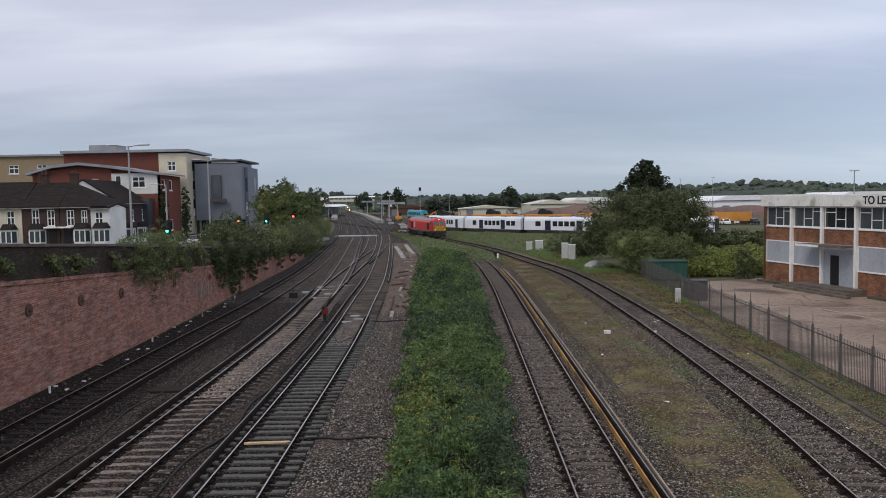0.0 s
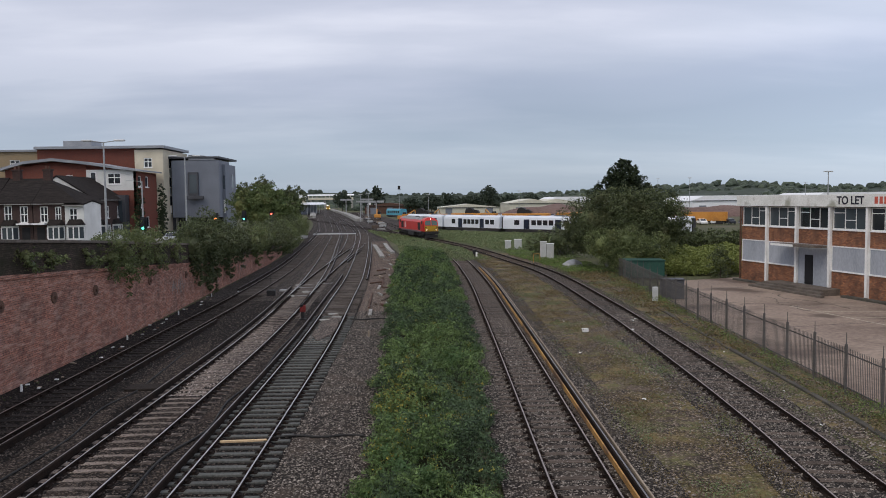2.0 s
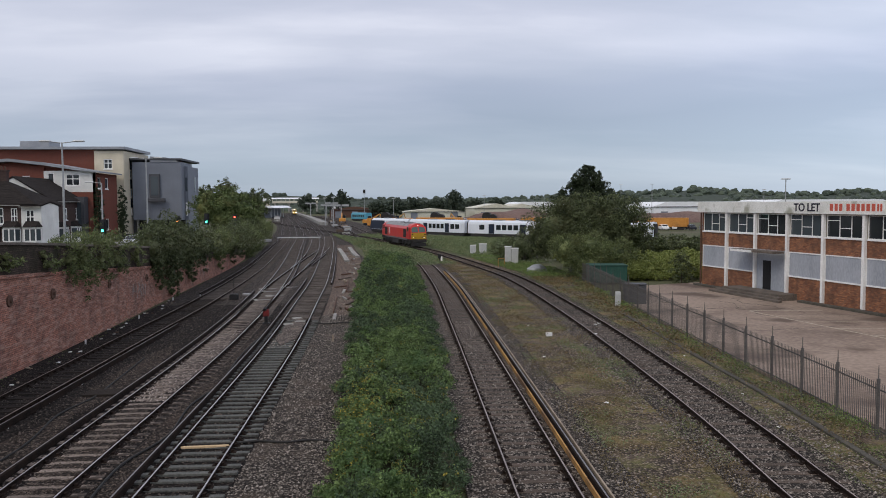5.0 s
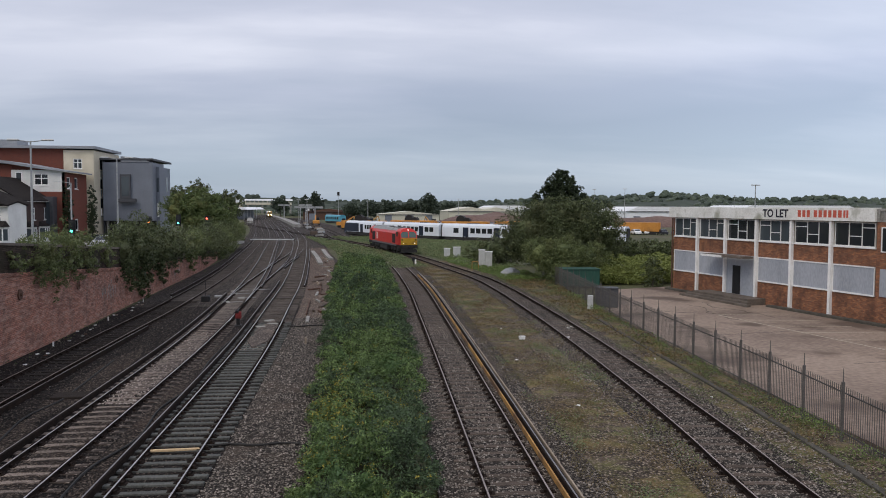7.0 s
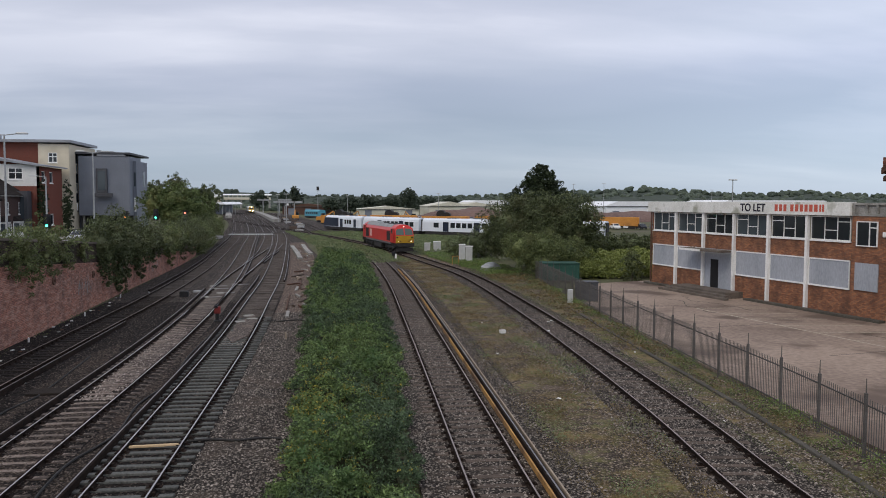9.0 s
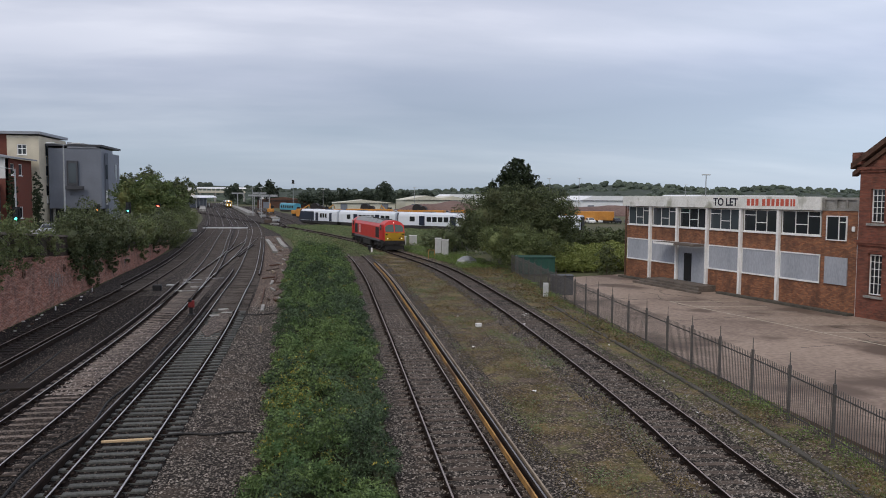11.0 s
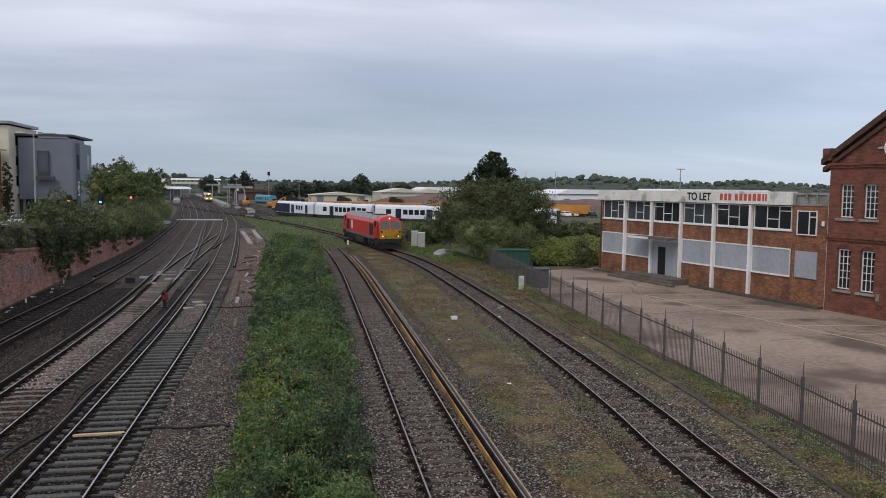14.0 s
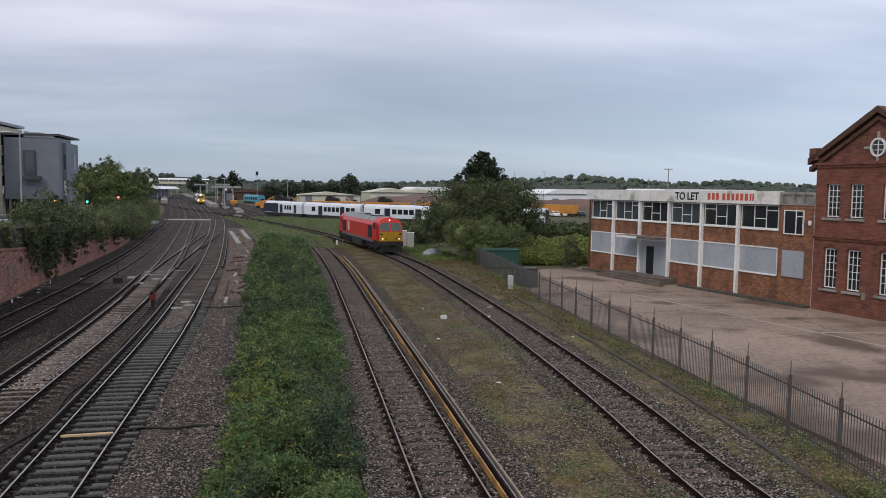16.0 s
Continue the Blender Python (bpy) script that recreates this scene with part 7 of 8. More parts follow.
def undergrowth():
    # litter sheet coloured extra dark so gaps in the weeds look deep
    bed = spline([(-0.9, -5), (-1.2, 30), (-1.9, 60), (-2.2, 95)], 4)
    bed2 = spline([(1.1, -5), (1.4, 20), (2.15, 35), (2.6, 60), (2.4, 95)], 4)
    setting("weed_bed", sheet([*map(tuple, bed), *map(tuple, bed2[::-1])], -0.2, 0.05), LITTER_SHADED, "leaf litter between the lines, coloured dark for the shade under the weeds", "ground")
    bramble_strip()
    meadow("far_grass", "rough green grass between the converging lines", LEAF_GRASS, 190000, (-16, 24, 88, 176), 0.5, 0.047, 2, 1.0, lambda x, y: (x > np.interp(y, (88, 100, 120, 150, 176), (-2.6, -2.8, -3.6, -8, -12))) & ((np.abs(x - np.interp(y, LINE_E[:, 1], LINE_E[:, 0])) > 2.0)) & (np.abs(x - np.interp(y, EMU_LINE[::-1, 1], EMU_LINE[::-1, 0])) > 5.0) & ((e_side(x, y) < 9) | (y > 110)))
    meadow("moss_patches", "low brown and green weeds on the yard ground", LEAF_DRY, 110000, (5.6, 10.4, 14, 100), 0.05, 0.022, 3, 1.5, lambda x, y: (x > np.interp(y, LINE_Y[:, 1], LINE_Y[:, 0]) + 1.75) & (e_side(x, y) < -1.0), clump=(0.5, -0.02))
    meadow("weedy_field", "pale tall grass and weeds behind the yard", LEAF_PALE, 90000, (20.5, 44, 68.5, 96), 1.3, 0.085, 25, 1.3, lambda x, y: x < 27 + (y - 66) * 0.75)
    meadow("dry_tufts", "tufts of dry grass and docks on the yard ground", LEAF_DRY, 60000, (6.0, 10.6, 14, 62), 0.34, 0.035, 23, 1.4, lambda x, y: (x > np.interp(y, LINE_Y[:, 1], LINE_Y[:, 0]) + 2.1) & (e_side(x, y) < -1.1), clump=(0.8, 0.42))
    meadow("green_tufts", "low green weeds on the yard ground", LEAF_GRASS, 60000, (6.0, 10.6, 14, 62), 0.16, 0.03, 24, 1.4, lambda x, y: (x > np.interp(y, LINE_Y[:, 1], LINE_Y[:, 0]) + 2.0) & (e_side(x, y) < -1.0), clump=(0.6, 0.36))
    meadow("verge_weeds", "green and brown weeds along the fence and kerb", LEAF_MID, 120000, (11.5, 17.5, 14, 78), 0.36, 0.036, 4, 1.5, lambda x, y: (e_side(x, y) > 1.3) & (np.abs(x - np.interp(y, FENCE[:, 1], FENCE[:, 0]) + 0.45) < 0.55), clump=(0.7, 0.02))
    meadow("verge_moss", "thin green weeds in the stones beside the yard line", LEAF_MID, 50000, (11.5, 16.5, 14, 78), 0.06, 0.025, 5, 1.5, lambda x, y: (e_side(x, y) > 1.2) & (x < np.interp(y, FENCE[:, 1], FENCE[:, 0]) - 0.6), clump=(0.7, -0.1))
    meadow("bank_grass", "bright grass by the lineside cabinets", LEAF_BANK, 34000, (11, 19, 72, 104), 0.4, 0.042, 6, 1.0, lambda x, y: (e_side(x, y) > 1.9) & (e_side(x, y) < 6.5))
    meadow("brown_verge", "dry brown weeds at the foot of the fence", LEAF_DRY, 15000, (12.5, 18, 34, 72), 0.32, 0.05, 7, 1.0, lambda x, y: (e_side(x, y) > 1.7) & (x < np.interp(y, FENCE[:, 1], FENCE[:, 0]) - 0.1), clump=(0.5, -0.1))
    meadow("wall_foot_weeds", "small weeds at the foot of the brick wall", LEAF_MID, 2500, (-16.6, -14.6, 20, 100), 0.12, 0.04, 8, 1.2, lambda x, y: (x > np.interp(y, WALL_LINE[:, 1], WALL_LINE[:, 0]) + 0.05) & (x < np.interp(y, WALL_LINE[:, 1], WALL_LINE[:, 0]) + 0.8), clump=(0.9, 0.1))
    meadow("tall_verge_weeds", "tall light green weeds poking through the fence", LEAF_BANK, 60000, (12.0, 17.5, 14, 60), 0.55, 0.034, 14, 1.4, lambda x, y: np.abs(x - np.interp(y, FENCE[:, 1], FENCE[:, 0]) + 0.3) < 0.42, clump=(0.8, 0.12))
    meadow("rusty_docks", "rust-brown dry docks in the verge", LEAF_DRY, 40000, (11.5, 17.5, 14, 70), 0.4, 0.04, 15, 1.4, lambda x, y: (e_side(x, y) > 1.6) & (np.abs(x - np.interp(y, FENCE[:, 1], FENCE[:, 0]) + 0.7) < 0.6), clump=(0.6, 0.08))
    stones("loose_ballast", STONE, 16000, [(-3.9, -1.5, 14, 60), (1.9, 6.3, 14, 46), (8.4, 13.2, 14, 46)], 0.02, 0.045, "loose grey ballast stones")
    stones("spilt_pale_stone", STONE_PALE, 1100, [(-9.2, -7.75, 28, 44), (-5.8, -4.6, 38, 47)], 0.018, 0.05, "pale stones spilt over the sleepers")
    stones("loose_dark_ballast", STONE_DARK, 14000, [(-15.2, -4.0, 15, 55)], 0.02, 0.045, "loose dark ballast stones")


shrubs()
undergrowth()


# ---------------------------------------------------------------- lineside things
def lineside():
    gs = thing("ground_signal", "low red-topped ground signal between the tracks", "railway signal", pose(-7.05, 46, 0))
    part("post", boxes((-0.1, 0.1, -0.08, 0.08, 0, 0.45)), BLACK, gs)
    part("base", boxes((-0.2, 0.2, -0.2, 0.2, -0.03, 0.06), bevel=0.01), BLACK, gs)
    part("head", boxes((-0.16, 0.18, -0.1, 0.12, 0.42, 0.84), bevel=0.04), RED_PAINT, gs, "red signal head")
    part("hood", tube(bmesh.new(), (-0.06, -0.12, 0.8), (-0.06, 0.06, 0.86), 0.1, 0.12, 10), BLACK, gs)
    pb = thing("points_box", "black trackside box with a thin rod", "trackside box", pose(-11.2, 58, 0))
    part("box", boxes((-0.3, 0.3, -0.25, 0.25, -0.02, 0.42), bevel=0.05), BLACK, pb)
    part("rod", tube(bmesh.new(), (0, 0, 0.42), (0, 0, 1.5), 0.025, seg=6), BLACK, pb)
    for x, y, s, r in ((-9.9, 62.5, 0.5, 10), (-10.8, 60.8, 0.45, -5), (-8.9, 59.5, 0.4, 20), (-9.6, 57.0, 0.45, 8), (-10.2, 64.5, 0.4, 0), (-8.6, 65.5, 0.4, 12)):
        b = thing("points_machine", "pale grey cover of a points machine on the track", "trackside box", pose(x, y, 0, 0, 0, r), "points machines")
        part("cover", boxes((-s * 0.6, s * 0.6, -s * 0.4, s * 0.4, -0.02, 0.13), bevel=0.03), CONCRETE if x > -10.5 else GALV, b)
        part("rod", tube(bmesh.new(), (s * 0.6, 0, 0.06), (s * 0.6 + 0.9, 0.1, 0.06), 0.02, seg=6), GALV, b)
    for x, y, r in ((-5.45, 47.6, 20), (-5.1, 46.2, -8), (-5.7, 45.2, 5)):
        b = thing("concrete_slab", "broken pale concrete block lying between the rails", "slab", pose(x, y, 0.0, 0, 0, r), "pale slabs")
        part("slab", boxes((-0.3, 0.3, -0.18, 0.18, 0, 0.1), bevel=0.03), CONCRETE, b)
    sl = thing("concrete_slab", "flat dark grey slab on the ballast", "slab", pose(-10.35, 29.3, 0.0, 0, 0, 4))
    part("slab", boxes((-0.75, 0.65, -0.42, 0.42, -0.02, 0.09), bevel=0.02), SLEEPER_DARK, sl)
    pk = thing("timber_plank", "fresh pale timber plank lying across a sleeper", "plank", pose(-5.2, 22.36, 0.03, 0, 0, 3))
    part("plank", boxes((-0.68, 0.68, -0.05, 0.05, 0, 0.06), bevel=0.006), TIMBER_NEW, pk)
    wb = thing("plastic_crate", "small white plastic crate on the mossy ground", "crate", pose(8.5, 40.1, -0.01, 0, 0, 12))
    part("crate", boxes((-0.15, 0.15, -0.10, 0.10, 0, 0.15), bevel=0.012), WHITE_PAINT, wb)
    part("lid", boxes((-0.16, 0.16, -0.11, 0.11, 0.152, 0.175), bevel=0.006), WHITE_PAINT, wb)
    mk = thing("marker_post", "short white marker post in the ballast", "marker post", pose(-2.74, 39.6, 0.0))
    part("post", boxes((-0.045, 0.045, -0.04, 0.04, -0.05, 0.34), bevel=0.01), BOARD_PALE, mk)
    for x, y, h in ((-15.0, 29.2, 0.34), (-15.1, 40.0, 0.3), (-15.2, 48.8, 0.3), (-15.6, 58, 0.3)):
        m = thing("wall_marker", "small white marker post at the foot of the wall", "marker post", pose(x, y, 0.0), "white wall markers")
        part("post", boxes((-0.035, 0.035, -0.03, 0.03, -0.05, h * 0.8), bevel=0.008), WHITE_PAINT, m)

    def cable(name, pts, r, label):
        ln = spline(pts, 0.3)
        b = bmesh.new()
        sweep(b, ln, [(r * math.cos(a), r + r * math.sin(a)) for a in np.linspace(0, 2 * math.pi, 7)[:-1]], z=0.012)
        tagged(new(name, mesh_of(b, CABLE)), label, "cable")
    cable("cable", [(-4.35, 22.7), (-3.7, 22.85), (-3.0, 22.6), (-2.4, 22.8), (-1.7, 22.65)], 0.035, "black cable lying across the ballast")
    cable("cable", [(-4.2, 45.5), (-3.4, 45.2), (-2.6, 45.6), (-1.9, 45.4)], 0.04, "black cable lying across the ballast far off")
    cable("cable", [(-10.9, 15), (-10.7, 19), (-10.5, 23), (-10.9, 26.5), (-10.6, 28.5), (-10.7, 31), (-11.0, 36)], 0.03, "long black cable between the tracks")
    cable("cable", [(-6.9, 17), (-7.1, 21), (-6.6, 23.5), (-6.8, 27), (-6.5, 30), (-6.7, 36), (-6.6, 43)], 0.035, "black cable snaking beside the conductor rail")
    for p in (((-7.2, 120), (-5.6, 104), (-4.6, 93)), ((-5.8, 124), (-4.4, 108), (-3.6, 101))):
        tr = thing("cable_trough", "pale concrete cable trough beside the path", "cable trough", group="cable troughs")
        part("trough", sweep(bmesh.new(), spline(p, 2.0), [(-0.28, 0.0), (0.28, 0.0), (0.28, 0.24), (-0.28, 0.24)]), CONCRETE, tr)
    for i, (x, y, r) in enumerate(((-3.2, 48, 4), (-2.5, 55, -10), (-3.4, 62, 2), (-3.9, 73, -20), (-3.3, 84, 10))):
        b = thing("old_sleeper", "old timber sleeper lying on the cess path", "sleeper", pose(x, y, 0.01, 0, 0, 88 + r), "old sleepers")
        part("beam", boxes((-1.2, 1.2, -0.1, 0.1, 0, 0.09), bevel=0.012), SLEEPER_WOOD if i % 2 else CONCRETE, b)
    lx = thing("crossing_boards", "pale boarded walkway across the tracks", "boarded crossing", pose(-18.1, 164, 0), kind="structure")
    for i in range(8):
        part("board", boxes((-4.4 + 1.1 * i, -3.32 + 1.1 * i, -0.75, 0.75, 0.0, 0.19)), CABINET_GREY, lx)
    # cabinets
    for x, y, w, h, m, lab in ((14.1, 89.4, 0.72, 1.95, CABINET_GREY, "tall pale grey lineside equipment cabinet"), (14.75, 88.4, 0.78, 1.8, CABINET_GREY, "pale grey lineside cabinet with an open flap"), (12.0, 107, 0.8, 1.2, CABINET_GREY, "small pale cabinet far along the line"), (13.3, 106.5, 1.0, 1.4, CABINET_GREY, "pale cabinet beside a post")):
        c = thing("equipment_cabinet", lab, "cabinet", pose(x, y, 0, 0, 0, -8), "lineside cabinets")
        part("body", boxes((-w / 2, w / 2, -0.35, 0.35, 0.1, h), bevel=0.02), m, c)
        part("plinth", boxes((-w / 2 - 0.05, w / 2 + 0.05, -0.4, 0.4, -0.1, 0.098)), CONCRETE, c)
        part("door", boxes((-w / 2 + 0.06, w / 2 - 0.06, -0.375, -0.352, 0.2, h - 0.12)), m, c)
        part("roof", boxes((-w / 2 - 0.05, w / 2 + 0.05, -0.42, 0.4, h + 0.002, h + 0.06)), WHITE_PAINT, c)
    st = thing("yellow_stand", "small yellow tubular hoop stand", "stand", pose(12.6, 84.5, 0))
    for s in (-0.35, 0.35):
        part("leg", tube(bmesh.new(), (s, 0, 0), (s, 0, 0.95), 0.035, seg=8), BOARD_YELLOW, st)
    part("top_bar", tube(bmesh.new(), (-0.35, 0, 0.95), (0.35, 0, 0.95), 0.035, seg=8), BOARD_YELLOW, st)
    sh = thing("shunt_signal", "small black and white shunting signal by the siding", "railway signal", pose(6.35, 92, 0))
    part("post", tube(bmesh.new(), (0, 0, 0), (0, 0, 0.6), 0.06, seg=8), BLACK, sh)
    part("head", boxes((-0.25, 0.2, -0.12, 0.1, 0.5, 1.0), bevel=0.05), BLACK, sh)
    part("plate", boxes((0.1, 0.3, -0.14, -0.122, 0.2, 0.75)), WHITE_PAINT, sh)
    br = thing("crumpled_sheet", "crumpled pale grey sheet on the bank", "sheet", pose(15.2, 77.5, 0))
    hp = bmesh.new()
    bmesh.ops.create_icosphere(hp, subdivisions=3, radius=1.0, matrix=Matrix.Diagonal((1.1, 0.8, 0.75, 1)))
    for v in hp.verts:
        v.co += 0.22 * noise.noise_vector(v.co * 2.2)
    part("sheet", hp, GALV, br)
    pw = thing("relay_hut", "grey concrete relay hut behind the bushes", "hut", pose(17.3, 93, 0))
    part("wall", boxes((-0.9, 0.9, -0.8, 0.8, -0.1, 2.5)), CONCRETE, pw)
    part("roof", boxes((-1.0, 1.0, -0.9, 0.9, 2.502, 2.65)), CONCRETE, pw)
    # by the fence
    fc = thing("white_cabinet", "narrow white cabinet at the fence", "cabinet", pose(15.55, 51.2, 0, 0, 0, -6))
    part("body", boxes((-0.17, 0.17, -0.15, 0.15, 0.05, 1.0), bevel=0.02), CABINET_GREY, fc)
    part("door", boxes((-0.13, 0.13, -0.17, -0.152, 0.15, 0.9)), CABINET_GREY, fc)
    dk = thing("steel_bin", "dark grey steel bin behind the fence", "bin", pose(17.2, 52.8, 0, 0, 0, -10))
    part("body", boxes((-0.75, 0.75, -0.5, 0.5, 0.0, 1.3), bevel=0.03), CLAD_DARK, dk)
    part("lid", boxes((-0.8, 0.8, -0.55, 0.55, 1.302, 1.38), bevel=0.02), CLAD_DARK, dk)
    # solid ribbed box standing in for translucent green fence mesh
    gc = thing("green_mesh_block", "green fence mesh built as a solid ribbed box behind the fence", "container", pose(19.3, 67.0, 0, 0, 0, -6))
    part("body", boxes((-1.6, 1.6, -1.1, 1.1, 0.08, 1.5), bevel=0.02), GREEN_PAINT, gc)
    rb = bmesh.new()
    for i in range(11):
        box(rb, -1.5 + 0.3 * i - 0.05, -1.5 + 0.3 * i + 0.05, -1.14, -1.1, 0.2, 1.4)
    part("ribs", rb, GREEN_PAINT, gc)
    part("roof", boxes((-1.65, 1.65, -1.15, 1.15, 1.502, 1.6)), GREEN_PAINT, gc)
    # planks, rail lengths and rubbish beside the main lines
    rq = random.Random(41)
    for i in range(26):
        y = rq.uniform(48, 125)
        xr = float(np.interp(y, (40, 65, 95, 125), (-2.2, -2.7, -3.7, -6.2)))
        d = thing("scrap_timber", "weathered scrap timber lying beside the path", "scrap", pose(xr + rq.uniform(-1.1, 0.3), y, 0.012, 0, 0, rq.uniform(40, 130)), "scrap along the path")
        part("piece", boxes((-rq.uniform(0.2, 0.9), rq.uniform(0.2, 0.9), -0.07, 0.07, 0, rq.uniform(0.05, 0.16)), bevel=0.012), rq.choice([SLEEPER_WOOD, CONCRETE, RUST, BOARD_PALE]), d)
    for x, y in ((-3.55, 54), (-3.3, 66)):
        r = thing("spare_rail", "rusty spare rail length lying on the ballast", "rail", pose(x, y, 0.01, 0, 0, 2))
        part("rail", boxes((-0.035, 0.035, -4, 4, 0, 0.14), bevel=0.01), RUST, r)
    for i in range(34):
        y = rq.uniform(24, 60)
        w = thing("wall_rubbish", "scrap of pale rubbish at the foot of the wall", "litter", pose(wall_x(y) + rq.uniform(0.2, 1.2), y, 0.0, 0, 0, rq.uniform(0, 180)), "rubbish along the wall")
        part("scrap", boxes((-0.08, 0.08, -0.05, 0.05, 0, 0.05), bevel=0.012), rq.choice([WHITE_PAINT, CONCRETE, BOARD_PALE, RUST]), w)
    # litter on the yard ground
    rng = random.Random(5)
    for i in range(9):
        lt = thing("litter", "scrap of pale litter on the ground", "litter", pose(rng.uniform(7, 13.5), rng.uniform(18, 48), 0.0, 0, 0, rng.uniform(0, 180)), "scraps of litter")
        lb = bmesh.new()
        bmesh.ops.create_grid(lb, x_segments=3, y_segments=3, size=rng.uniform(0.03, 0.075))
        for v in lb.verts:
            v.co.z += 0.03 + rng.uniform(0, 0.05)
        part("scrap", lb, WHITE_PAINT, lt)


# ---------------------------------------------------------------- the yard far off, the station and the hills
def far_yard():
    rng = random.Random(3)
    x, y = -8.0, 232.0
    for i in range(6):
        w = thing("engineers_wagon", "orange engineers wagon standing in the yard", "railway wagon", pose(-5 + 14.2 * i, 232 - 6.0 * i, -0.4, 0, 0, -23), "orange wagons")
        part("body", boxes((0, 13.4, -1.3, 1.3, 1.1, 3.3 + 0.15 * (i % 2)), bevel=0.05), ORANGE, w)
        part("frame", boxes((0, 13.4, -1.1, 1.1, 0.75, 1.098)), BOGIE, w)
        for k in range(8):
            part("rib", boxes((0.6 + 1.7 * k, 0.75 + 1.7 * k, -1.38, -1.302, 1.1, 3.25)), ORANGE, w)
        for k in (2.2, 11.0):
            part("bogie", boxes((k - 1.3, k + 1.3, -1.1, 1.1, 0.1, 0.75)), BOGIE, w)
        if i in (0, 1, 2, 4):
            ld = bmesh.new()
            tube(ld, (5.5, -0.9, 3.7), (5.5, 0.9, 3.7), 1.3, 1.3, 18)
            tube(ld, (7.3, -0.8, 3.5), (7.3, 0.8, 3.5), 0.9, 0.9, 16)
            part("drum", ld, GRILLE_AND_SHADE, w, "dark drum on the wagon")
    for i, (px, y, L) in enumerate(((-7, 326, 16),)):
        c = thing("blue_coach", "pale blue coach standing in the far yard", "train coach", pose(px, y, -0.3, 0, 0, 25))
        coach(c, L, False, CYAN, CYAN, [(2 + 2.2 * k, 3.4 + 2.2 * k) for k in range(6)], [])
    for i, (x, y, p) in enumerate(((-6, 262, ORANGE), (3, 268, BOARD_YELLOW), (16, 262, BOARD_YELLOW), (-16, 290, ORANGE), (24, 255, BOARD_YELLOW))):
        d = thing("yellow_digger", "yellow digger parked in the yard", "digger", pose(x, y, -0.1, 0, 0, 30 * i), "yard diggers")
        part("tracks", boxes((-1.5, 1.5, -1.3, -0.8, 0, 0.8), (-1.5, 1.5, 0.8, 1.3, 0, 0.8), bevel=0.15), BLACK, d)
        part("body", boxes((-1.8, 1.2, -1.2, 1.2, 0.8, 2.0), bevel=0.15), p, d)
        part("cab", boxes((0.0, 1.2, -1.1, 0.0, 2.0, 3.1), bevel=0.1), GLASS, d)
        part("boom", tube(bmesh.new(), (1.0, 0.4, 1.8), (4.0, 0.4, 3.8), 0.25, 0.18, 6), p, d)
        part("arm", tube(bmesh.new(), (4.0, 0.4, 3.8), (5.0, 0.4, 1.2), 0.17, 0.14, 6), p, d)
    cols = [WHITE_PAINT, SILVER, DARK_CAR, WHITE_PAINT, CLAD_GREY]
    for i in range(26):
        car(14 + 3.1 * i + rng.uniform(-0.4, 0.4), 285 + rng.uniform(-6, 10), -0.1, 85 + rng.uniform(-8, 8), cols[i % 5], "parked car in the works yard")
    for i in range(10):
        car(58 + 3.4 * i, 196 + rng.uniform(-2, 3), -0.1, 88, cols[(i * 2) % 5], "parked car behind the hedge")
    for i, (x, y, w, d, h, m) in enumerate(((8, 345, 27, 30, 5.2, SHED_CREAM), (40, 350, 20, 40, 7.2, SHED_CREAM), (51, 352, 22, 40, 7.0, SHED_CREAM), (66, 400, 40, 40, 8.0, SHED_WHITE), (116, 330, 52, 40, 7.6, SHED_WHITE), (175, 345, 60, 40, 8.4, SHED_WHITE), (-30, 420, 26, 20, 6, RUST))):
        s = thing("industrial_shed", "long pale industrial shed with a shallow roof", "shed", pose(x, y, -0.2), "industrial sheds")
        part("wall", boxes((0, w, 0, d, 0, h * 0.72)), m, s)
        ro = bmesh.new()
        prism(ro, [(-0.5, h * 0.722), (w + 0.5, h * 0.722), (w / 2 if w < 30 else w * 0.9, h), (w / 2 if w < 30 else w * 0.1, h)], "y", -0.4, d)
        part("roof", ro, m, s)
        for k in range(int(w / 9)):
            part("door", boxes((3 + 9 * k, 6 + 9 * k, -0.1, -0.002, 0, 3.4)), CLAD_GREY, s)
        part("gutter", boxes((-0.5, w + 0.5, -0.5, -0.402, h * 0.70, h * 0.73)), CLAD_DARK, s)

    def heap(x, y, w, d, h, seed):
        bm = bmesh.new()
        bmesh.ops.create_grid(bm, x_segments=30, y_segments=14, size=1)
        for v in bm.verts:
            r = max(abs(v.co.x), abs(v.co.y))
            f = max(0.0, 1 - r ** 3.5)
            v.co.z = h * f * (0.85 + 0.4 * noise.noise(Vector((v.co.x * 3 + seed, v.co.y * 2, 0)))) - 0.2
            v.co.x, v.co.y = x + w * v.co.x, y + d * v.co.y
        tagged(new("earth_mound", mesh_of(bm, SPOIL, True)), "long reddish-brown heap of spoil", "earth mound", "earth mounds")
    heap(58, 300, 30, 16, 5.0, 1)
    heap(118, 285, 38, 16, 3.6, 4)
    for i, (x, y, h) in enumerate(((-9, 330, 11.5), (3, 300, 9), (38, 300, 10), (92, 300, 14), (101, 290, 14), (150, 300, 12), (-20, 260, 9), (-16, 240, 9), (88, 330, 12), (62.5, 118, 10.5))):
        p = thing("light_mast", "slender grey lighting mast", "lamp post", pose(x, y, 0), "yard lighting masts")
        part("mast", tube(bmesh.new(), (0, 0, -0.1), (0, 0, h), 0.14, 0.07, 8), GALV, p)
        part("head", boxes((-0.7, 0.7, -0.15, 0.15, h, h + 0.18), bevel=0.03), CABINET_GREY, p)
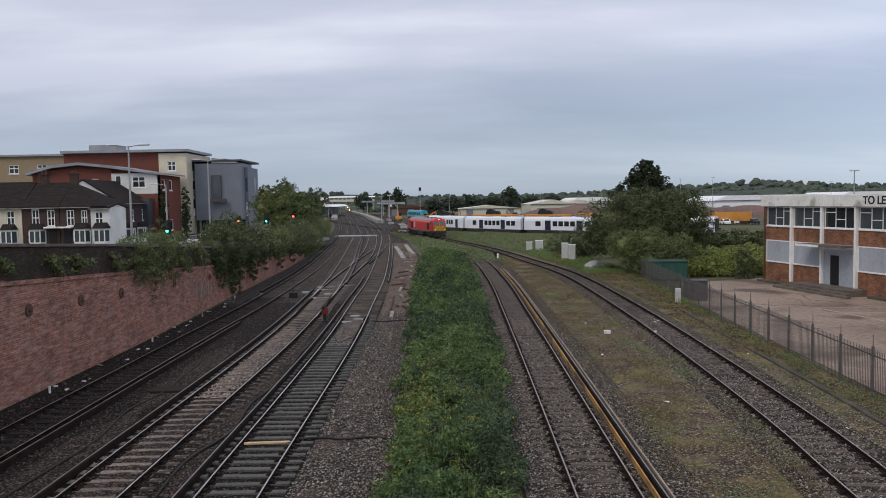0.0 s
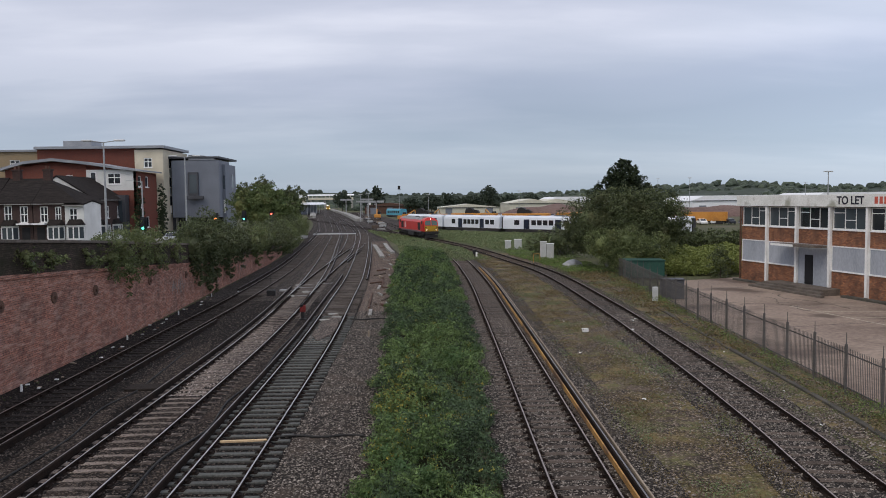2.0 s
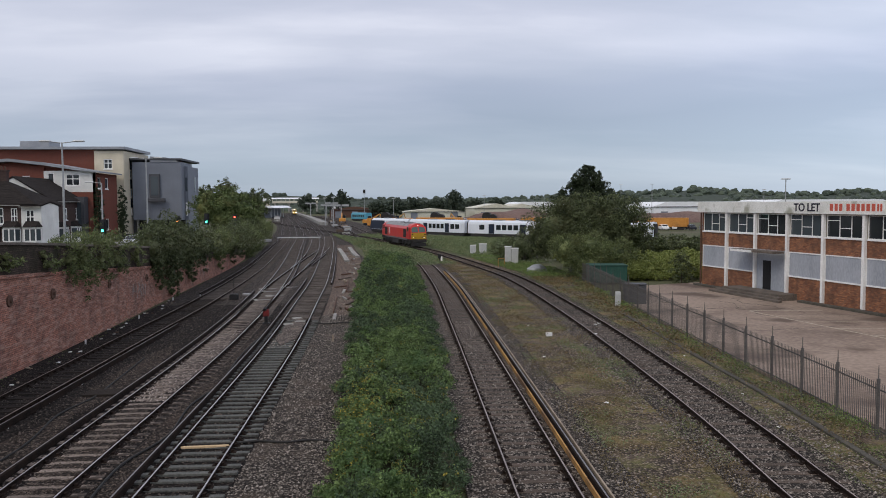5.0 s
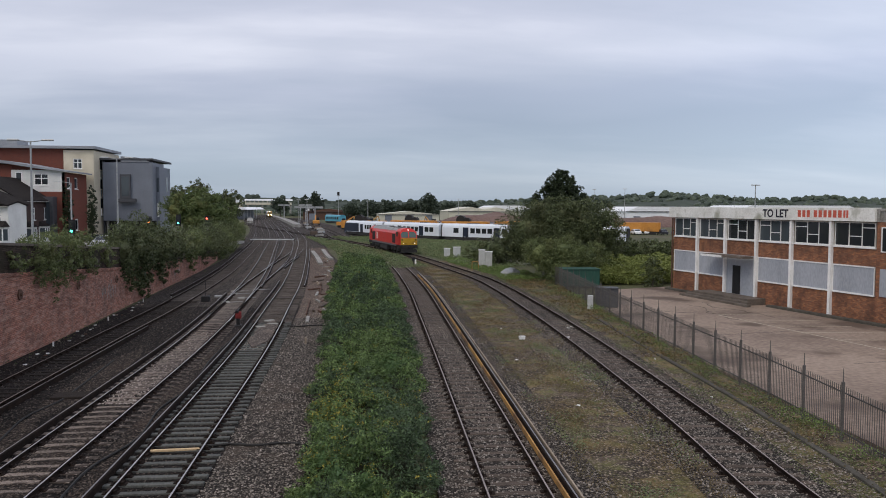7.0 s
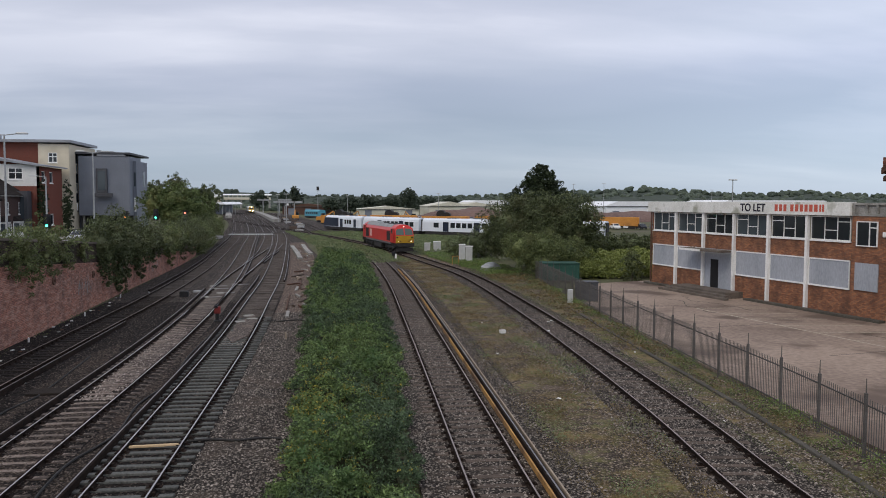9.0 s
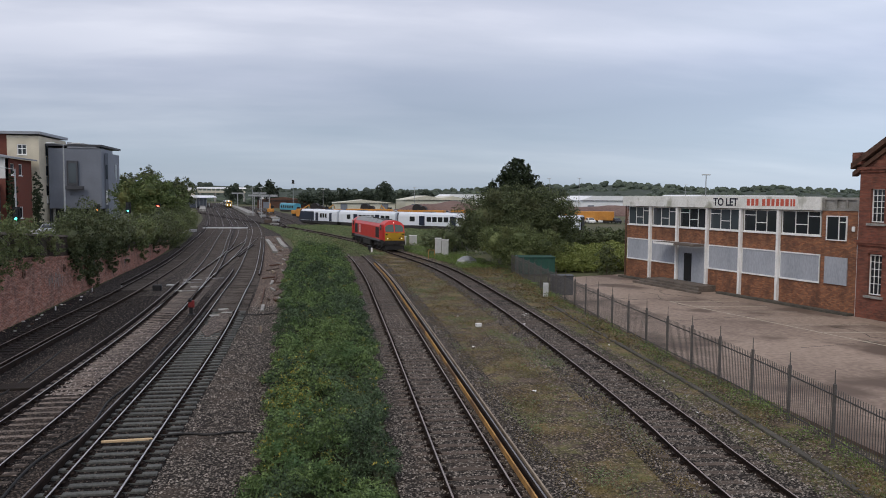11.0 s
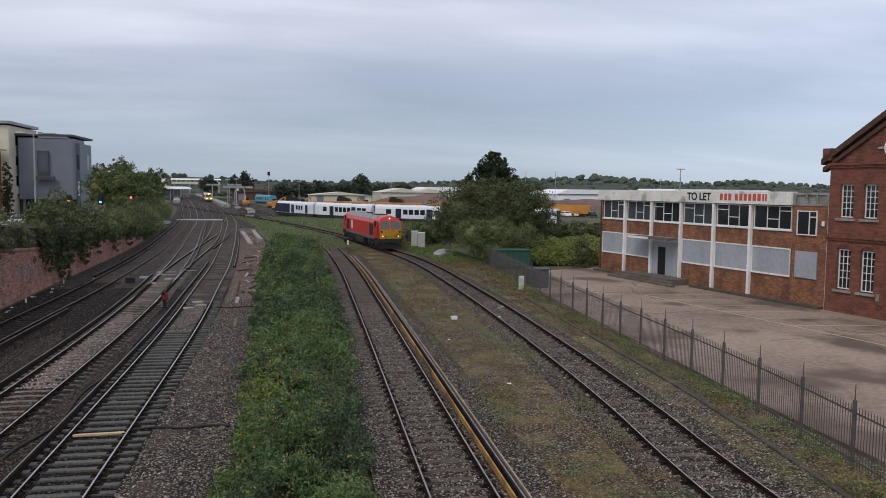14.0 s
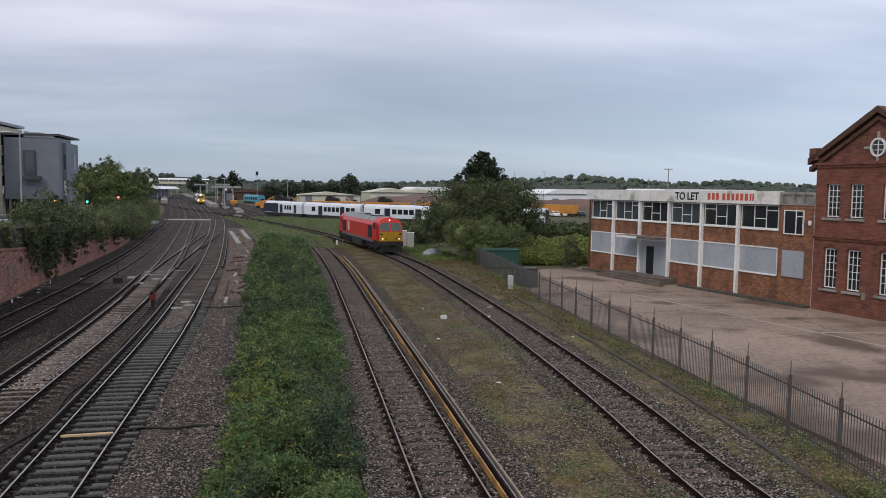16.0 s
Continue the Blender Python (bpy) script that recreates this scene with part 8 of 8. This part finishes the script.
        if i == 0:
            part("camera_box", boxes((-0.5, 0.5, -0.4, 0.4, h + 0.18, h + 1.6)), GRILLE_AND_SHADE, p)


def station():
    fb = thing("footbridge", "cream covered footbridge over the station platforms", "footbridge", pose(-80, 560, 2.0))
    part("span", boxes((0, 32, -1.6, 1.6, 6.0, 6.5)), RENDER_CREAM, fb)
    part("side", boxes((0, 32, -1.6, -1.4, 6.5, 7.6)), SHED_CREAM, fb)
    part("roof", prism(bmesh.new(), [(-2.0, 9.0), (2.0, 9.0), (0, 9.9)], "x", -0.5, 32.5), SHED_WHITE, fb)
    for i in range(11):
        part("bar", boxes((3 * i, 3 * i + 0.4, -1.55, -1.4, 7.6, 9.0)), RENDER_CREAM, fb)
    for x in (1, 11, 21, 30.5):
        part("pier", boxes((x, x + 1.2, -1, 1, 0, 6.0)), CONCRETE, fb)
    tw = thing("lift_tower", "cream stair tower at the end of the footbridge", "tower", pose(-92, 552, 0))
    part("wall", boxes((-1, 11, -3, 3, 0, 9.5)), RENDER_CREAM, tw)
    part("roof", prism(bmesh.new(), [(-2, 9.5), (12, 9.5), (8, 13), (3, 13)], "y", -4, 4), SHED_WHITE, tw)
    part("windows", boxes((1, 9, -3.05, -3.002, 6, 8)), GLASS_PALE, tw)
    for i, (x, y, w, d, h) in enumerate(((-68, 400, 12, 70, 5.2), (-30, 440, 6, 60, 4.6))):
        c = thing("platform_canopy", "white platform canopy at the station", "canopy", pose(x, y, 0), "platform canopies")
        part("roof", prism(bmesh.new(), [(0, h), (w, h), (w * 0.8, h + 1.2), (w * 0.2, h + 1.2)], "y", 0, d), SHED_WHITE, c)
        part("back_wall", boxes((0.3, w * 0.5, 1, d - 1, 0, h - 0.004)), CLAD_GREY if not i else CONCRETE, c)
        for k in range(5):
            part("column", tube(bmesh.new(), (w * 0.8, 3 + k * 12, 0), (w * 0.8, 3 + k * 12, h), 0.15, seg=8), CABINET_GREY, c)
    for ln, lo, hi, dx in ((LINE_D, 265, 620, 2.9), (LINE_A, 330, 620, -2.9)):
        bm = sweep(bmesh.new(), cut(offset(ln, dx), lo, hi)[::6], [(-1.3, -0.1), (1.3, -0.1), (1.3, 0.95), (-1.3, 0.95)])
        setting("platform", bm, CONCRETE, "pale concrete station platform", "platform")
    for i, (x, y, h) in enumerate(((-30, 400, 7), (-22, 330, 7), (-40, 420, 8), (-17, 300, 7), (-25, 365, 8))):
        g = thing("signal_gantry", "grey lattice signal gantry near the station", "gantry", pose(x, y, 0), "signal gantries")
        part("mast", boxes((-0.2, 0.2, -0.2, 0.2, 0, h)), GALV, g)
        part("beam", boxes((-3, 3, -0.2, 0.2, h - 0.8, h)), GALV, g)
        part("signal", boxes((-1.2, -0.6, -0.4, -0.21, h - 2.2, h - 0.8)), BLACK, g)
    rng = random.Random(8)
    for i in range(14):
        h = thing("trackside_stack", "stack of pale track materials beside the lines", "stack", pose(-13 - 0.09 * (i * 11) + rng.uniform(2, 9), 185 + i * 11, 0, 0, 0, rng.uniform(-20, 20)), "track material stacks")
        part("load", boxes((-0.9, 0.9, -0.5, 0.5, 0, rng.uniform(0.3, 0.8)), bevel=0.05), rng.choice([CONCRETE, SLEEPER_WOOD, BOARD_PALE, GALV]), h)


def tree_tops(name, label, mat, c, r, seed, leaves=40):
    """Far woods: rounded, lumpy crowns set close together, with ragged leaf edges."""
    rng = np.random.default_rng(seed)
    b = bmesh.new()
    bmesh.ops.create_icosphere(b, subdivisions=2, radius=1.0)
    base = np.array([v.co[:] for v in b.verts])
    tri = np.array([[v.index for v in f.verts] for f in b.faces])
    b.free()
    V, F = [], []
    for k in range(len(c)):
        q = base * (1 + 0.26 * np.sin(base @ rng.normal(size=(3, 3)) * 3.1 + rng.uniform(0, 6, 3)).mean(1, keepdims=True) + 0.10 * rng.normal(size=(len(base), 1)))
        V.append(q * r[k] * (rng.uniform(0.85, 1.25), 1.0, rng.uniform(0.75, 1.05)) + c[k])
        F.append(tri + len(base) * k)
    me = bpy.data.meshes.new("mesh")
    me.from_pydata(np.concatenate(V).tolist(), [], np.concatenate(F).tolist())
    me.materials.append(mat)
    root = tagged(new(name, me), label, "woods", kind="stuff")
    root2 = new("leaf_edge", quads(leaf_domes(rng, c, r * 0.98, leaves, r * 0.10, 0.2), mat))
    root2.parent = root
    tagged(root2, kind="stuff")


def hills():
    """Wooded ridges on the skyline: ground form and one mass of tree tops for each."""
    rng = np.random.default_rng(17)
    for name, y, pts, mat, ts, n in (
        ("hill_near", 900, ((-300, 3), (0, 4), (45, 6), (70, 12), (100, 14), (133, 16), (165, 16), (208, 20), (288, 22), (335, 25), (360, 28), (394, 24), (420, 24), (445, 21), (505, 20), (550, 23), (566, 26), (590, 21), (635, 21), (685, 19), (770, 17), (900, 15)), WOOD_FAR, 4.6, 900),
        ("hill_far", 1900, ((-1300, 22), (-700, 30), (-450, 36), (-290, 37), (-186, 34), (-123, 29), (-58, 26), (100, 24), (400, 22), (900, 24), (1500, 26)), HILL, 7.0, 800)):
        px, pz = zip(*pts)
        bm = bmesh.new()
        xs = np.arange(px[0], px[-1], 12)
        rows = []
        for k, (dy, f) in enumerate(((-160, 0.0), (-70, 0.5), (0, 0.78), (140, 0.5))):
            rows.append([bm.verts.new((x, y + dy, np.interp(x, px, pz) * f + (noise.noise(Vector((x * 0.02, k, 0))) if f else -2))) for x in xs])
        for r, s in zip(rows, rows[1:]):
            for i in range(len(xs) - 1):
                bm.faces.new((r[i], r[i + 1], s[i + 1], s[i]))
        setting(name, bm, HILL, "wooded hill on the skyline", "hill")
        cx = rng.uniform(px[0], px[-1], n)
        dy = -130 * rng.random(n) ** 1.4
        f = np.interp(dy, (-160, -70, 0), (0.05, 0.6, 1.0))
        r = ts * rng.uniform(0.55, 1.2, n)
        tree_tops("far_woods", "distant woods on the hill", mat, np.stack([cx, y + dy, np.maximum(np.interp(cx, px, pz) * f - r * 0.85, 0.3)], 1), r, 18 + n)
    px, pz = (-60, -10, 60, 140, 220, 300, 420), (4, 6, 7, 7, 6.5, 8, 7)
    n = 330
    cx, r = rng.uniform(-60, 420, n), rng.uniform(1.8, 3.4, n)
    tree_tops("far_woods", "belt of trees beyond the works", WOOD_FAR, np.stack([cx, rng.uniform(560, 640, n), np.interp(cx, px, pz) * rng.uniform(0.35, 1.0, n) - r * 0.5], 1), r, 19)
    groups = [(-21.5, 250, 6.5, 3.2), (-24, 430, 15, 6), (-32.5, 470, 14, 5), (-4, 420, 9, 8), (6, 430, 10, 9), (16, 440, 11, 9), (26, 450, 9, 8), (38, 430, 15, 7), (52, 450, 10, 9), (64, 450, 10, 9), (30, 440, 10, 8), (135, 420, 11, 9), (235, 300, 12, 8), (-52, 520, 14, 8), (-100, 300, 14, 9), (-75, 240, 12, 8)]
    for i, (x, y, h, w) in enumerate(groups):
        if i == 0:
            continue
        tree("far_tree", "dark tree beyond the railway yard", x, y, -0.2, h * 0.4, [(-w * 0.3, 0, h * 0.55, w * 0.45, w * 0.4, h * 0.3), (w * 0.3, 0, h * 0.5, w * 0.45, w * 0.4, h * 0.32), (0, 0, h * 0.72, w * 0.42, w * 0.4, h * 0.28)], WOOD_FAR, 0.42, 7, 20, 200 + i, 0.3)


lineside()
far_yard()
station()
hills()


motions()
